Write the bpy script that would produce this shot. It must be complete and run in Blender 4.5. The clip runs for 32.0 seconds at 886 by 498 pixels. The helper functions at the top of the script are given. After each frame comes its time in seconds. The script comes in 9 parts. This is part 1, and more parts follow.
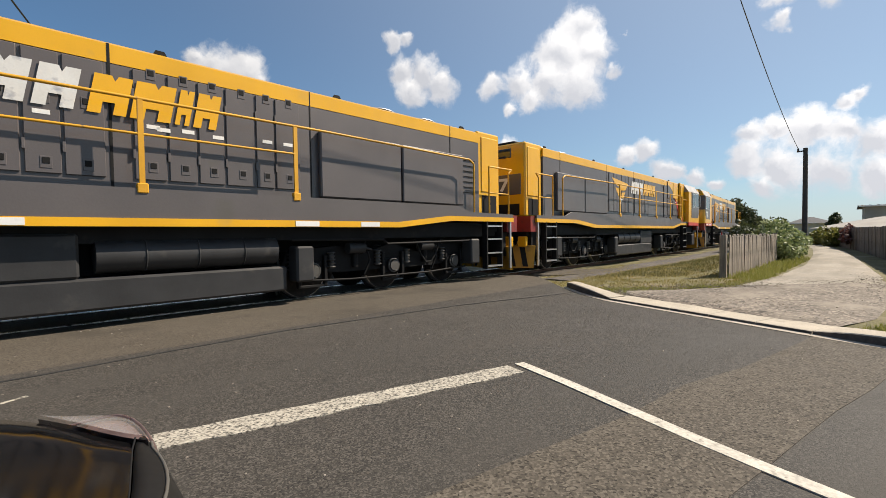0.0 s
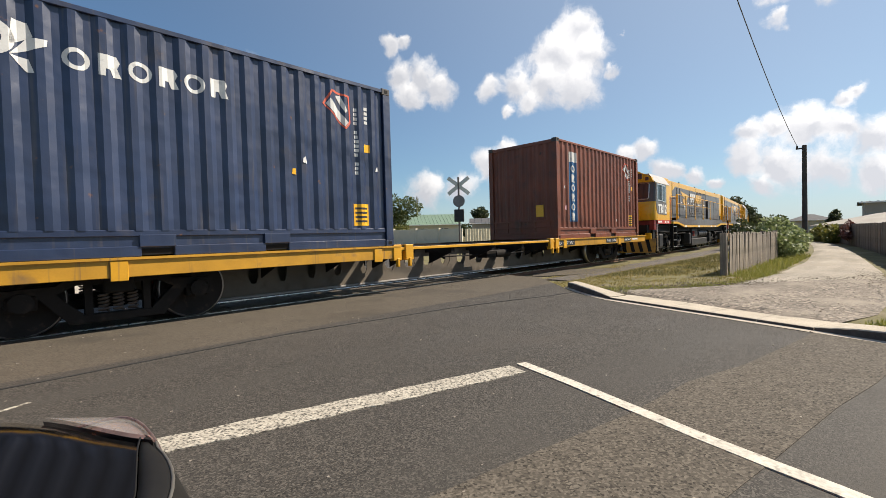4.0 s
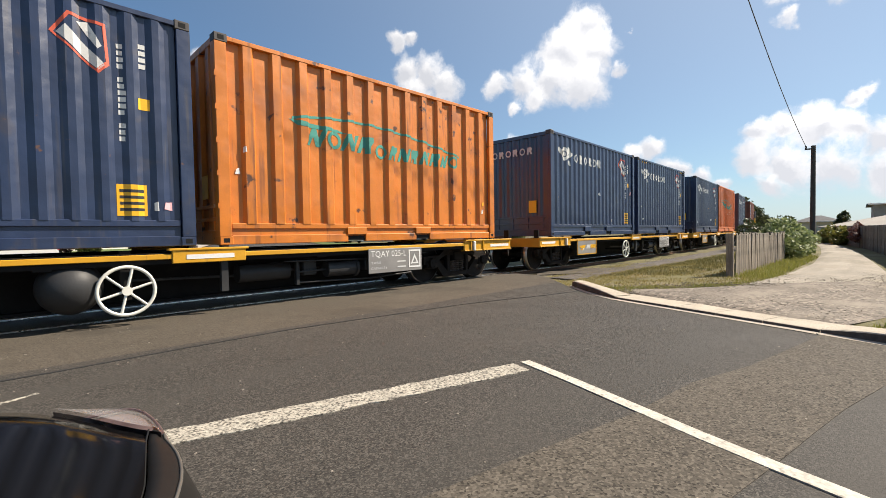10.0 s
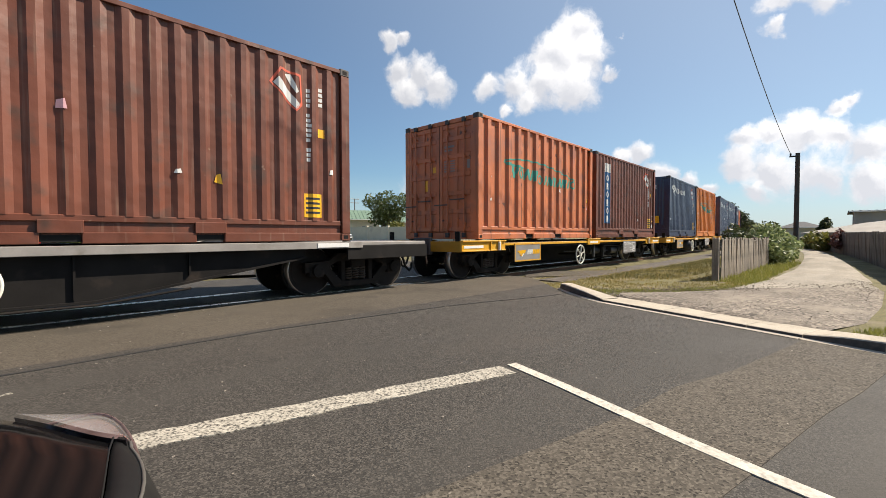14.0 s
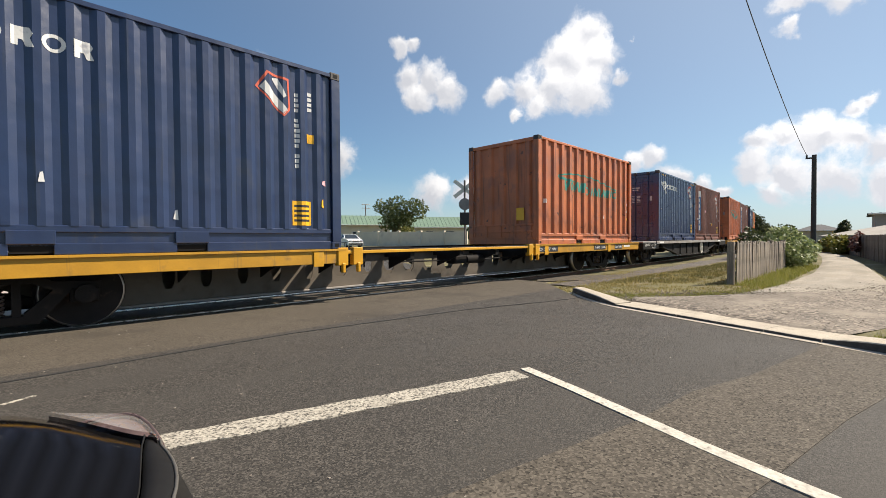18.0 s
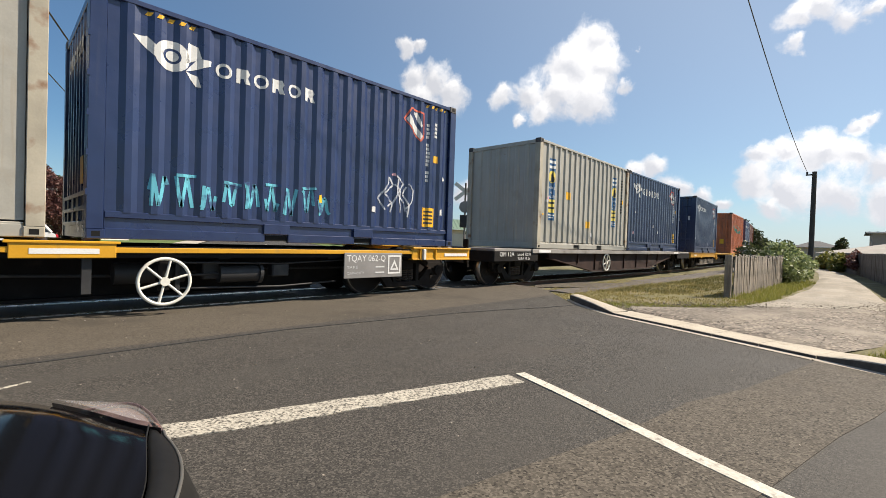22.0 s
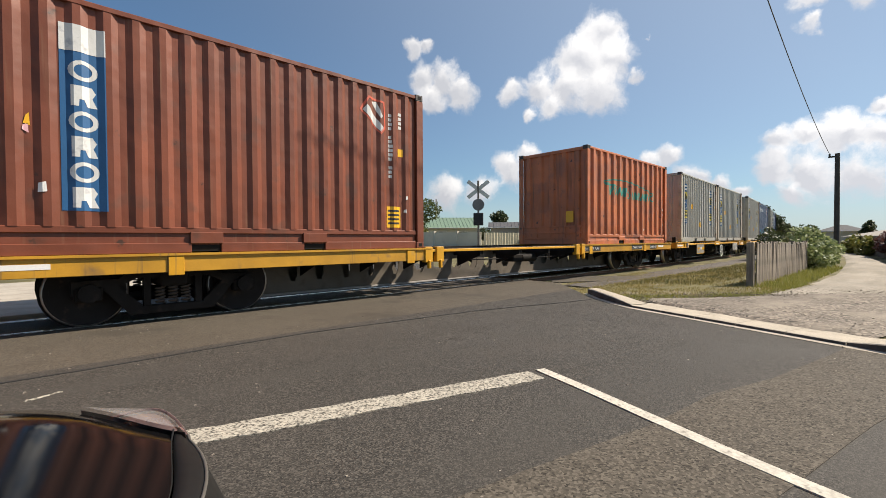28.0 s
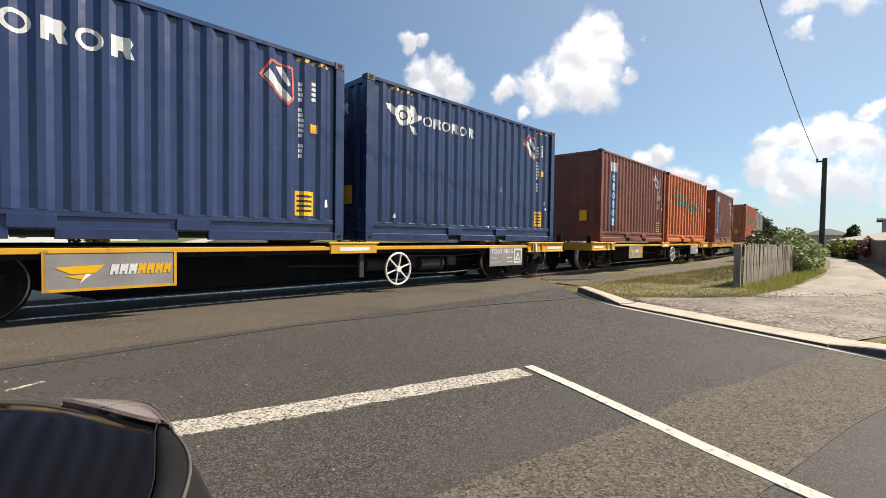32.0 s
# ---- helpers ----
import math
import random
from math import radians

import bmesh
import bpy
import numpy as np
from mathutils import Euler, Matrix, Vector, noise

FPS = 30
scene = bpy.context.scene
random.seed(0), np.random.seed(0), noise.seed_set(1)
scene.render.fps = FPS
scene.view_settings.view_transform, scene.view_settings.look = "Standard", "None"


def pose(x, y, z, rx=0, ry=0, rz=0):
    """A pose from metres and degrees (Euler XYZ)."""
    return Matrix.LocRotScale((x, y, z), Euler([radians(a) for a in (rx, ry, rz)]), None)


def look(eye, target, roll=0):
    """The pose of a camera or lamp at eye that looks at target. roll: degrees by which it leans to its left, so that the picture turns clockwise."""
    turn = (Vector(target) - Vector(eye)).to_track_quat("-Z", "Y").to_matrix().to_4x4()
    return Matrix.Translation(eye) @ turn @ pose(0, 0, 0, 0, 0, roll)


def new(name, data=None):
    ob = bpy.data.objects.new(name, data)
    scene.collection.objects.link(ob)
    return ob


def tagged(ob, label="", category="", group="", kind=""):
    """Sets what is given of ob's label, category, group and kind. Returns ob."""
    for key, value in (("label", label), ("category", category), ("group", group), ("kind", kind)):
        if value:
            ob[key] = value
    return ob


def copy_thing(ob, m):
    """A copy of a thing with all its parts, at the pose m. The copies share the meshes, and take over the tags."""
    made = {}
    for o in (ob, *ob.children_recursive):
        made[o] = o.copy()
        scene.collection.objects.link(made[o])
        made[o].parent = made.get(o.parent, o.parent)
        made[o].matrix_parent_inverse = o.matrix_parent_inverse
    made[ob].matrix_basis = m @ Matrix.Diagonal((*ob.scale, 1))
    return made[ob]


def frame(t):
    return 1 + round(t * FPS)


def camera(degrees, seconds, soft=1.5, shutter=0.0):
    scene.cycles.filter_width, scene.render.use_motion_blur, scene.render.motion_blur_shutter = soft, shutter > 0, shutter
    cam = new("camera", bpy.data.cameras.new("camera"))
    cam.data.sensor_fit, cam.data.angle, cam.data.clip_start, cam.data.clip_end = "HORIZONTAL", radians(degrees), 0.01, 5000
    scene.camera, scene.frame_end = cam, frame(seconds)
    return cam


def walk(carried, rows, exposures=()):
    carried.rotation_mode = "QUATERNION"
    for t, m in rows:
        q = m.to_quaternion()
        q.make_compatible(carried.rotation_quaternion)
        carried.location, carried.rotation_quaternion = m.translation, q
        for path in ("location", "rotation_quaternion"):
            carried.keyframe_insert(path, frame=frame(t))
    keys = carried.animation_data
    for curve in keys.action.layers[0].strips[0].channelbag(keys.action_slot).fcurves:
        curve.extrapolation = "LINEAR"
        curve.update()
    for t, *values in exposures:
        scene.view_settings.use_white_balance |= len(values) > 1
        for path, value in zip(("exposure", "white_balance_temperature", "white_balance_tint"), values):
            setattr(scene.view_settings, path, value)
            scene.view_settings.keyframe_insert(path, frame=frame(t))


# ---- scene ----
# The camera: held at a car window, close to the driver's side mirror; x runs along the straight track, y away over it, z up from the rail head.
EYE = 1.04


def gaze(turn, tilt, lean, dx, dy, dz):
    """A camera pose from its heading, tilt and lean in degrees and a small sway from its rest."""
    eye = Vector((dx, dy, EYE + dz))
    a, b = radians(turn), radians(tilt)
    return look(eye, eye + Vector((math.cos(a) * math.cos(b), math.sin(a) * math.cos(b), math.sin(b))), lean)


cam = camera(89.95, 32.0, 0.85)
walk(cam, [
    (0, gaze(44.09, -1.80, -0.82, 0.008, -0.006, 0.005)),
    (0.5, gaze(44.24, -1.80, -0.99, 0.005, -0.003, 0.004)),
    (1, gaze(44.25, -1.77, -1.16, 0.008, -0.003, 0.002)),
    (1.5, gaze(44.22, -1.76, -1.31, -0.001, -0.004, -0.001)),
    (2, gaze(44.10, -1.79, -1.52, 0.007, -0.008, 0.004)),
    (2.5, gaze(43.90, -1.69, -1.57, 0.032, -0.006, -0.004)),
    (3, gaze(43.96, -1.61, -1.46, 0.015, -0.007, 0.000)),
    (3.5, gaze(44.12, -1.50, -1.65, 0.007, -0.012, -0.004)),
    (5.5, gaze(44.27, -1.77, -1.23, -0.004, -0.002, -0.002)),
    (6, gaze(44.65, -1.98, -1.37, 0.017, -0.004, -0.002)),
    (6.5, gaze(44.81, -2.02, -1.09, 0.019, 0.001, -0.000)),
    (7, gaze(44.90, -1.94, -1.06, 0.007, -0.003, 0.002)),
    (7.5, gaze(44.91, -1.89, -0.98, -0.002, -0.000, 0.003)),
    (8, gaze(44.97, -1.84, -0.89, -0.005, -0.004, 0.001)),
    (8.5, gaze(44.97, -1.91, -0.80, 0.010, 0.006, 0.003)),
    (9, gaze(44.98, -1.88, -0.84, 0.006, -0.005, 0.002)),
    (9.5, gaze(44.75, -1.90, -0.88, 0.006, -0.001, 0.001)),
    (10, gaze(44.70, -1.86, -0.95, -0.001, -0.006, -0.004)),
    (10.5, gaze(44.65, -1.99, -0.66, 0.012, -0.001, -0.006)),
    (11, gaze(44.71, -2.21, -0.34, 0.001, -0.004, -0.002)),
    (11.5, gaze(44.73, -2.08, -0.53, 0.003, 0.003, -0.003)),
    (12, gaze(44.82, -1.85, -0.87, 0.023, -0.003, 0.003)),
    (12.5, gaze(44.50, -1.74, -0.73, 0.019, -0.005, 0.004)),
    (13, gaze(43.80, -1.82, -0.32, 0.022, -0.006, -0.000)),
    (13.5, gaze(43.34, -1.57, -0.45, 0.021, -0.011, -0.009)),
    (14, gaze(43.39, -1.80, -0.12, 0.025, -0.002, 0.001)),
    (14.5, gaze(43.21, -2.35, 0.20, 0.036, -0.004, -0.008)),
    (16.5, gaze(43.39, -2.93, 1.17, 0.018, 0.004, -0.010)),
    (17, gaze(43.92, -2.55, 0.55, 0.012, 0.007, -0.012)),
    (17.5, gaze(44.55, -2.19, -0.23, 0.009, -0.003, -0.007)),
    (18, gaze(44.75, -1.17, -0.39, 0.002, -0.002, -0.002)),
    (18.5, gaze(44.33, -0.56, 0.70, 0.007, 0.007, 0.017)),
    (19, gaze(43.60, -0.53, 2.27, -0.005, -0.001, -0.027)),
    (19.5, gaze(43.88, -1.45, 3.10, -0.007, 0.016, 0.015)),
    (20, gaze(44.19, -1.68, 3.63, -0.005, 0.002, -0.003)),
    (20.5, gaze(44.14, -1.94, 3.70, -0.005, 0.014, -0.002)),
    (21, gaze(44.36, -1.65, 3.21, -0.006, 0.007, -0.002)),
    (21.5, gaze(44.51, -1.29, 2.47, -0.002, 0.009, 0.003)),
    (22, gaze(44.54, -0.94, 1.88, -0.018, 0.003, 0.001)),
    (22.5, gaze(44.64, -0.93, 1.77, -0.020, 0.002, 0.001)),
    (23, gaze(44.81, -0.98, 1.85, -0.016, 0.003, 0.001)),
    (23.5, gaze(44.99, -1.01, 1.90, -0.025, 0.006, 0.004)),
    (24, gaze(45.14, -0.98, 1.83, -0.023, 0.005, 0.005)),
    (24.5, gaze(45.15, -0.92, 1.67, -0.016, 0.003, 0.003)),
    (25, gaze(45.09, -0.96, 1.56, -0.007, 0.007, 0.001)),
    (25.5, gaze(45.05, -0.97, 1.54, -0.014, 0.001, 0.001)),
    (27.5, gaze(46.73, -1.34, -0.28, -0.051, -0.004, 0.014)),
    (28, gaze(46.46, -1.08, -0.37, -0.013, 0.003, -0.003)),
    (28.5, gaze(45.85, -1.36, 0.13, -0.004, 0.003, 0.001)),
    (29, gaze(45.56, -1.39, 0.54, -0.018, 0.003, 0.004)),
    (29.5, gaze(45.48, -1.25, 0.44, -0.015, 0.003, 0.003)),
    (30, gaze(45.50, -1.12, 0.31, -0.009, -0.000, 0.001)),
    (30.5, gaze(45.56, -1.10, 0.28, -0.015, -0.003, 0.002)),
    (31, gaze(45.69, -1.22, 0.31, -0.022, -0.003, 0.005)),
    (31.5, gaze(45.61, -1.38, 0.36, -0.016, 0.006, 0.006)),
    (32, gaze(45.34, -1.65, 0.82, -0.010, 0.005, -0.003)),
], exposures=((0, 0.66, 6650, 11), (2, 0.7, 6650, 11), (3, 0.74, 6650, 11), (6, 0.69, 6650, 11), (7, 0.73, 6650, 11), (8, 0.83, 6650, 11), (9, 0.9, 6650, 11), (10, 0.84, 6650, 11), (12, 0.85, 6650, 11), (13, 0.85, 6650, 11), (14, 0.79, 6650, 11), (17, 0.76, 6650, 11), (20, 0.76, 6650, 11), (22, 0.79, 6650, 11), (23, 0.77, 6650, 11), (24, 0.66, 6650, 11), (25, 0.65, 6650, 11), (28, 0.66, 6650, 11), (29, 0.73, 6650, 11), (30, 0.72, 6650, 11), (31, 0.74, 6650, 11), (32, 0.86, 6650, 11)))

# ---- daylight: a high sun over the far end of the line, blue sky, fair-weather cumulus ----
SUN_EL, SUN_AZ = radians(44.5), radians(-31)
to_sun = Vector((math.cos(SUN_EL) * math.cos(SUN_AZ), math.cos(SUN_EL) * math.sin(SUN_AZ), math.sin(SUN_EL)))
sun = new("sun", bpy.data.lights.new("sun", "SUN"))
sun.data.energy, sun.data.angle, sun.data.color = 4.9, radians(0.53), (1.0, 0.9, 0.76)
sun.matrix_world = look(to_sun * 100, (0, 0, 0))
world = bpy.data.worlds.new("sky")
scene.world = world
world.use_nodes = True
wn = world.node_tree
wn.nodes.clear()


def wnode(kind, *ins, **sets):
    """A node of the sky with its inputs linked or set in order."""
    n = wn.nodes.new(kind)
    for key, value in sets.items():
        if key == "operation":
            n.operation = value
        elif key == "blend":
            n.data_type, n.blend_type = "RGBA", value
    for i, v in enumerate(ins):
        if v is None:
            continue
        if isinstance(v, bpy.types.NodeSocket):
            wn.links.new(v, n.inputs[i])
        else:
            n.inputs[i].default_value = v
    return n


def wmath(op, a, b=None, c=None):
    return wnode("ShaderNodeMath", a, b, c, operation=op).outputs[0]


sky = wn.nodes.new("ShaderNodeTexSky")
sky.sky_type, sky.sun_disc = "NISHITA", False
sky.sun_elevation, sky.sun_rotation = SUN_EL, radians(90) - SUN_AZ
sky.air_density, sky.dust_density, sky.ozone_density = 1.0, 0.5, 2.0
look_to = wn.nodes.new("ShaderNodeTexCoord").outputs["Generated"]
# the outlines are torn by a billowing noise at several sizes
torn = wn.nodes.new("ShaderNodeTexNoise")
torn.inputs["Scale"].default_value, torn.inputs["Detail"].default_value, torn.inputs["Roughness"].default_value = 13.0, 9.0, 0.58
wn.links.new(look_to, torn.inputs["Vector"])
shift = wnode("ShaderNodeVectorMath", wnode("ShaderNodeVectorMath", torn.outputs["Color"], (0.5, 0.5, 0.5), operation="SUBTRACT").outputs[0], (0.07, 0.07, 0.07), operation="MULTIPLY")
heading = wnode("ShaderNodeVectorMath", look_to, shift.outputs[0], operation="ADD").outputs[0]
# each cumulus: turn, height and half width in degrees of the puffs that it is piled up of
PUFFS_MID = [(26.8, 23.2, 2.5), (25.5, 20.3, 2.8), (29.3, 21.0, 3.1), (30.7, 18.0, 2.9), (34.6, 18.3, 2.5), (37.3, 17.9, 1.6), (26.9, 17.7, 2.9), (32.5, 16.1, 1.7), (35.2, 15.2, 0.8), (22.5, 18.6, 0.9), (21.8, 22.5, 0.5), (50.0, 23.8, 1.25), (48.5, 23.8, 0.95), (48.9, 20.2, 1.9), (46.1, 19.6, 2.4), (44.0, 18.6, 1.9), (47.9, 17.9, 2.0)]
PUFFS_FAR = [(71.0, 18.8, 2.1), (68.2, 18.6, 2.7), (71.7, 15.8, 2.0), (68.9, 15.2, 2.3), (72.7, 19.5, 1.0), (66.2, 17.3, 1.6), (68.6, 10.9, 2.5), (65.0, 11.3, 2.9), (61.5, 11.0, 3.2), (58.2, 10.6, 3.0), (70.8, 11.4, 1.5), (76.1, 7.2, 2.3), (73.8, 6.8, 2.7), (71.6, 6.6, 2.6), (68.8, 5.6, 2.2), (78.4, 5.9, 1.7), (81.2, 4.9, 1.3), (67.1, 3.6, 1.4), (79.6, 11.7, 1.0), (62.0, 4.4, 1.3)]
PUFFS_LOW = [(19.6, 9.2, 1.6), (21.5, 8.4, 1.3), (17.2, 7.0, 1.6), (14.7, 6.0, 1.3), (12.5, 5.2, 1.0), (9.5, 9.8, 1.7), (7.1, 10.2, 1.3), (4.8, 9.7, 2.1), (2.2, 9.0, 2.2), (-0.2, 8.1, 2.3), (9.6, 7.4, 2.0), (6.6, 6.6, 2.5), (3.0, 6.1, 2.5), (-0.6, 5.1, 2.3), (8.1, 4.8, 1.5), (2.0, 12.2, 1.1), (1.0, 12.8, 0.9)]
PUFFS_NEAR = [(4.6, 23.0, 1.8), (6.3, 22.4, 1.6), (2.8, 22.0, 1.5), (0.9, 22.0, 0.9), (6.7, 19.8, 0.9), (46.0, 5.9, 2.6), (41.6, 6.2, 2.2), (38.0, 9.1, 2.1), (35.5, 10.6, 1.4)]
cover = lit = None
for turn, up, wide in PUFFS_FAR + PUFFS_MID + PUFFS_LOW + PUFFS_NEAR:
    a, b = radians(turn), radians(up)
    centre = (math.cos(a) * math.cos(b), math.sin(a) * math.cos(b), math.sin(b))
    gap = wnode("ShaderNodeVectorMath", heading, centre, operation="DISTANCE").outputs["Value"]
    puff = wmath("MULTIPLY_ADD", gap, -1 / (radians(wide) * 1.25), 1.0)
    cover = puff if cover is None else wmath("SMOOTH_MAX", cover, puff, 0.2)
    # the same puff nudged up and towards the sun, to tell its bright side from its grey underside
    a, b = radians(turn - 0.16 * wide), radians(up + 0.42 * wide)
    centre = (math.cos(a) * math.cos(b), math.sin(a) * math.cos(b), math.sin(b))
    gap = wnode("ShaderNodeVectorMath", heading, centre, operation="DISTANCE").outputs["Value"]
    puff = wmath("MULTIPLY_ADD", gap, -1 / (radians(wide) * 1.25), 1.0)
    lit = puff if lit is None else wmath("SMOOTH_MAX", lit, puff, 0.3)
rough = wn.nodes.new("ShaderNodeTexNoise")
rough.inputs["Scale"].default_value, rough.inputs["Detail"].default_value, rough.inputs["Roughness"].default_value = 16.0, 10.0, 0.6
wn.links.new(heading, rough.inputs["Vector"])
broad = wn.nodes.new("ShaderNodeTexNoise")
broad.inputs["Scale"].default_value, broad.inputs["Detail"].default_value = 4.5, 6.0
wn.links.new(heading, broad.inputs["Vector"])
edge = wmath("ADD", cover, wmath("MULTIPLY", wmath("SUBTRACT", rough.outputs[0], 0.5), 1.35))
dense = wn.nodes.new("ShaderNodeMapRange")
dense.interpolation_type = "SMOOTHSTEP"
dense.inputs[1].default_value, dense.inputs[2].default_value = 0.06, 0.62
wn.links.new(edge, dense.inputs[0])
# the body of a cloud: bright where it is thick and billowing, greyer in its hollows
body = wmath("MULTIPLY_ADD", wmath("SUBTRACT", lit, cover), 0.9, wmath("MULTIPLY_ADD", rough.outputs[0], 0.9, wmath("MULTIPLY", broad.outputs[0], 0.9)))
tone = wn.nodes.new("ShaderNodeMapRange")
tone.inputs[1].default_value, tone.inputs[2].default_value = 0.6, 1.3
tone.inputs[3].default_value, tone.inputs[4].default_value = 0.0, 1.0
wn.links.new(body, tone.inputs[0])
puffy = wnode("ShaderNodeMix", blend="MIX")
puffy.inputs[6].default_value, puffy.inputs[7].default_value = (6.2, 6.45, 7.0, 1), (10.6, 10.6, 10.6, 1)
wn.links.new(tone.outputs[0], puffy.inputs[0])
# towards the sun the air is milky and the clouds are brighter
near_sun = wnode("ShaderNodeVectorMath", look_to, tuple(to_sun), operation="DOT_PRODUCT").outputs["Value"]
glare = wn.nodes.new("ShaderNodeMapRange")
glare.inputs[1].default_value, glare.inputs[2].default_value, glare.inputs[3].default_value, glare.inputs[4].default_value = -0.2, 0.75, 0.0, 1.0
wn.links.new(near_sun, glare.inputs[0])
sunny = wnode("ShaderNodeMix", blend="MULTIPLY")
sunny.inputs[0].default_value = 1.0
wn.links.new(puffy.outputs[2], sunny.inputs[6])
gain = wmath("MULTIPLY_ADD", glare.outputs[0], 0.4, 0.8)
wn.links.new(gain, sunny.inputs[7])
whole = wnode("ShaderNodeMix", blend="MIX")
wn.links.new(dense.outputs[0], whole.inputs[0])
deep = wnode("ShaderNodeMix", blend="MULTIPLY")
deep.inputs[0].default_value, deep.inputs[7].default_value = 1.0, (0.74, 1.0, 1.13, 1)
wn.links.new(sky.outputs[0], deep.inputs[6])
milky = wnode("ShaderNodeMix", blend="MIX")
milky.inputs[7].default_value = (6.1, 6.9, 7.9, 1)
low_air = wn.nodes.new("ShaderNodeMapRange")
low_air.inputs[1].default_value, low_air.inputs[2].default_value, low_air.inputs[3].default_value, low_air.inputs[4].default_value = 0.0, 0.2, 0.6, 0.0
low_air.interpolation_type = "SMOOTHSTEP"
wn.links.new(wnode("ShaderNodeSeparateXYZ", look_to).outputs[2], low_air.inputs[0])
veil = wmath("MULTIPLY", wmath("POWER", glare.outputs[0], 1.6), 0.42)
wn.links.new(wmath("MAXIMUM", veil, wmath("MULTIPLY", low_air.outputs[0], wmath("MULTIPLY_ADD", glare.outputs[0], 0.8, 0.35))), milky.inputs[0])
wn.links.new(deep.outputs[2], milky.inputs[6])
wn.links.new(milky.outputs[2], whole.inputs[6])
wn.links.new(sunny.outputs[2], whole.inputs[7])
bg = wnode("ShaderNodeBackground", whole.outputs[2], 0.06)
wo = wnode("ShaderNodeOutputWorld", bg.outputs[0])

# ---- materials ----
def material(name, base, rough=0.6, metal=0.0, var=0.18, scale=2.5, fine=45.0, grain=0.045, bump=0.08, dirt=None, dirt_at=0.6,
             dirt_scale=1.6, streak=None, streak_at=0.62, streak_size=(14.0, 14.0, 0.7), chips=0.0, chip_scale=90.0, pits=0.3, rnd=0.0, coat=0.0, spec=0.5, tracks=None, dents=0.0, spots=None):
    """A painted or mineral surface: the base colour varied at two scales, blotches of dirt, streaks that run down, fine relief."""
    m = bpy.data.materials.new(name)
    m.use_nodes = True
    nt = m.node_tree
    b = nt.nodes["Principled BSDF"]

    def node(kind):
        return nt.nodes.new(kind)

    def mix(fac, one, two, how="MIX"):
        n = node("ShaderNodeMix")
        n.data_type, n.blend_type = "RGBA", how
        for i, v in ((0, fac), (6, one), (7, two)):
            if isinstance(v, bpy.types.NodeSocket):
                nt.links.new(v, n.inputs[i])
            else:
                n.inputs[i].default_value = v
        return n.outputs[2]

    def noisy(size, detail=4.0, vector=None):
        n = node("ShaderNodeTexNoise")
        n.inputs["Scale"].default_value, n.inputs["Detail"].default_value = size, detail
        nt.links.new(vector or at, n.inputs["Vector"])
        return n.outputs[0]

    def over(v, lo, hi):
        n = node("ShaderNodeMapRange")
        n.inputs[1].default_value, n.inputs[2].default_value = lo, hi
        nt.links.new(v, n.inputs[0])
        return n.outputs[0]

    at = node("ShaderNodeTexCoord").outputs["Object"]
    dark, light = [c * (1 - var) for c in base], [min(1, c * (1 + var)) for c in base]
    colour = mix(over(noisy(scale), 0.3, 0.7), (*dark, 1), (*light, 1))
    tiny = noisy(fine, 3.0)
    colour = mix(grain * 2, colour, mix(over(tiny, 0.3, 0.7), (0.25, 0.25, 0.25, 1), (1, 1, 1, 1)), "MULTIPLY")
    relief = tiny
    if chips:
        v = node("ShaderNodeTexVoronoi")
        v.inputs["Scale"].default_value = chip_scale
        nt.links.new(at, v.inputs["Vector"])
        bw = node("ShaderNodeSeparateColor")
        nt.links.new(v.outputs["Color"], bw.inputs[0])
        colour = mix(over(bw.outputs[0], 0.35, 1.0), colour, (*[min(1, c * (1 + chips)) for c in base], 1))
        colour = mix(over(bw.outputs[1], 0.7, 1.0), colour, (*[c * pits for c in base], 1))
        relief = bw.outputs[0]
    if dirt:
        colour = mix(over(noisy(dirt_scale, 7.0), dirt_at, dirt_at + 0.16), colour, (*dirt, 1))
    if streak:
        mp = node("ShaderNodeMapping")
        mp.inputs["Scale"].default_value = streak_size
        nt.links.new(at, mp.inputs["Vector"])
        colour = mix(over(noisy(1.0, 5.0, mp.outputs[0]), streak_at, streak_at + 0.14), colour, (*streak, 1))
    if tracks:
        mp = node("ShaderNodeMapping")
        mp.inputs["Rotation"].default_value, mp.inputs["Scale"].default_value = (0, 0, radians(tracks[0])), (tracks[1], tracks[2], 1)
        nt.links.new(at, mp.inputs["Vector"])
        colour = mix(over(noisy(1.0, 5.0, mp.outputs[0]), 0.48, 0.72), colour, (*tracks[3], 1))
    if spots:
        colour = mix(over(noisy(spots[2], 8.0), spots[1], spots[1] + 0.05), colour, (*spots[0], 1))
    if rnd:
        info = node("ShaderNodeObjectInfo")
        hs = node("ShaderNodeHueSaturation")
        nt.links.new(over(info.outputs["Random"], -1.0, 1.0), hs.inputs["Value"])
        hs.inputs["Value"].default_value = 1.0
        mr = node("ShaderNodeMapRange")
        mr.inputs[3].default_value, mr.inputs[4].default_value = 1 - rnd, 1 + rnd
        nt.links.new(info.outputs["Random"], mr.inputs[0])
        nt.links.new(mr.outputs[0], hs.inputs["Value"])
        nt.links.new(colour, hs.inputs["Color"])
        colour = hs.outputs[0]
    nt.links.new(colour, b.inputs["Base Color"])
    rr = node("ShaderNodeMapRange")
    rr.inputs[3].default_value, rr.inputs[4].default_value = max(0.02, rough - min(0.1, rough * 0.4)), min(1, rough + min(0.1, rough * 0.4))
    nt.links.new(noisy(scale * 3), rr.inputs[0])
    nt.links.new(rr.outputs[0], b.inputs["Roughness"])
    b.inputs["Metallic"].default_value = metal
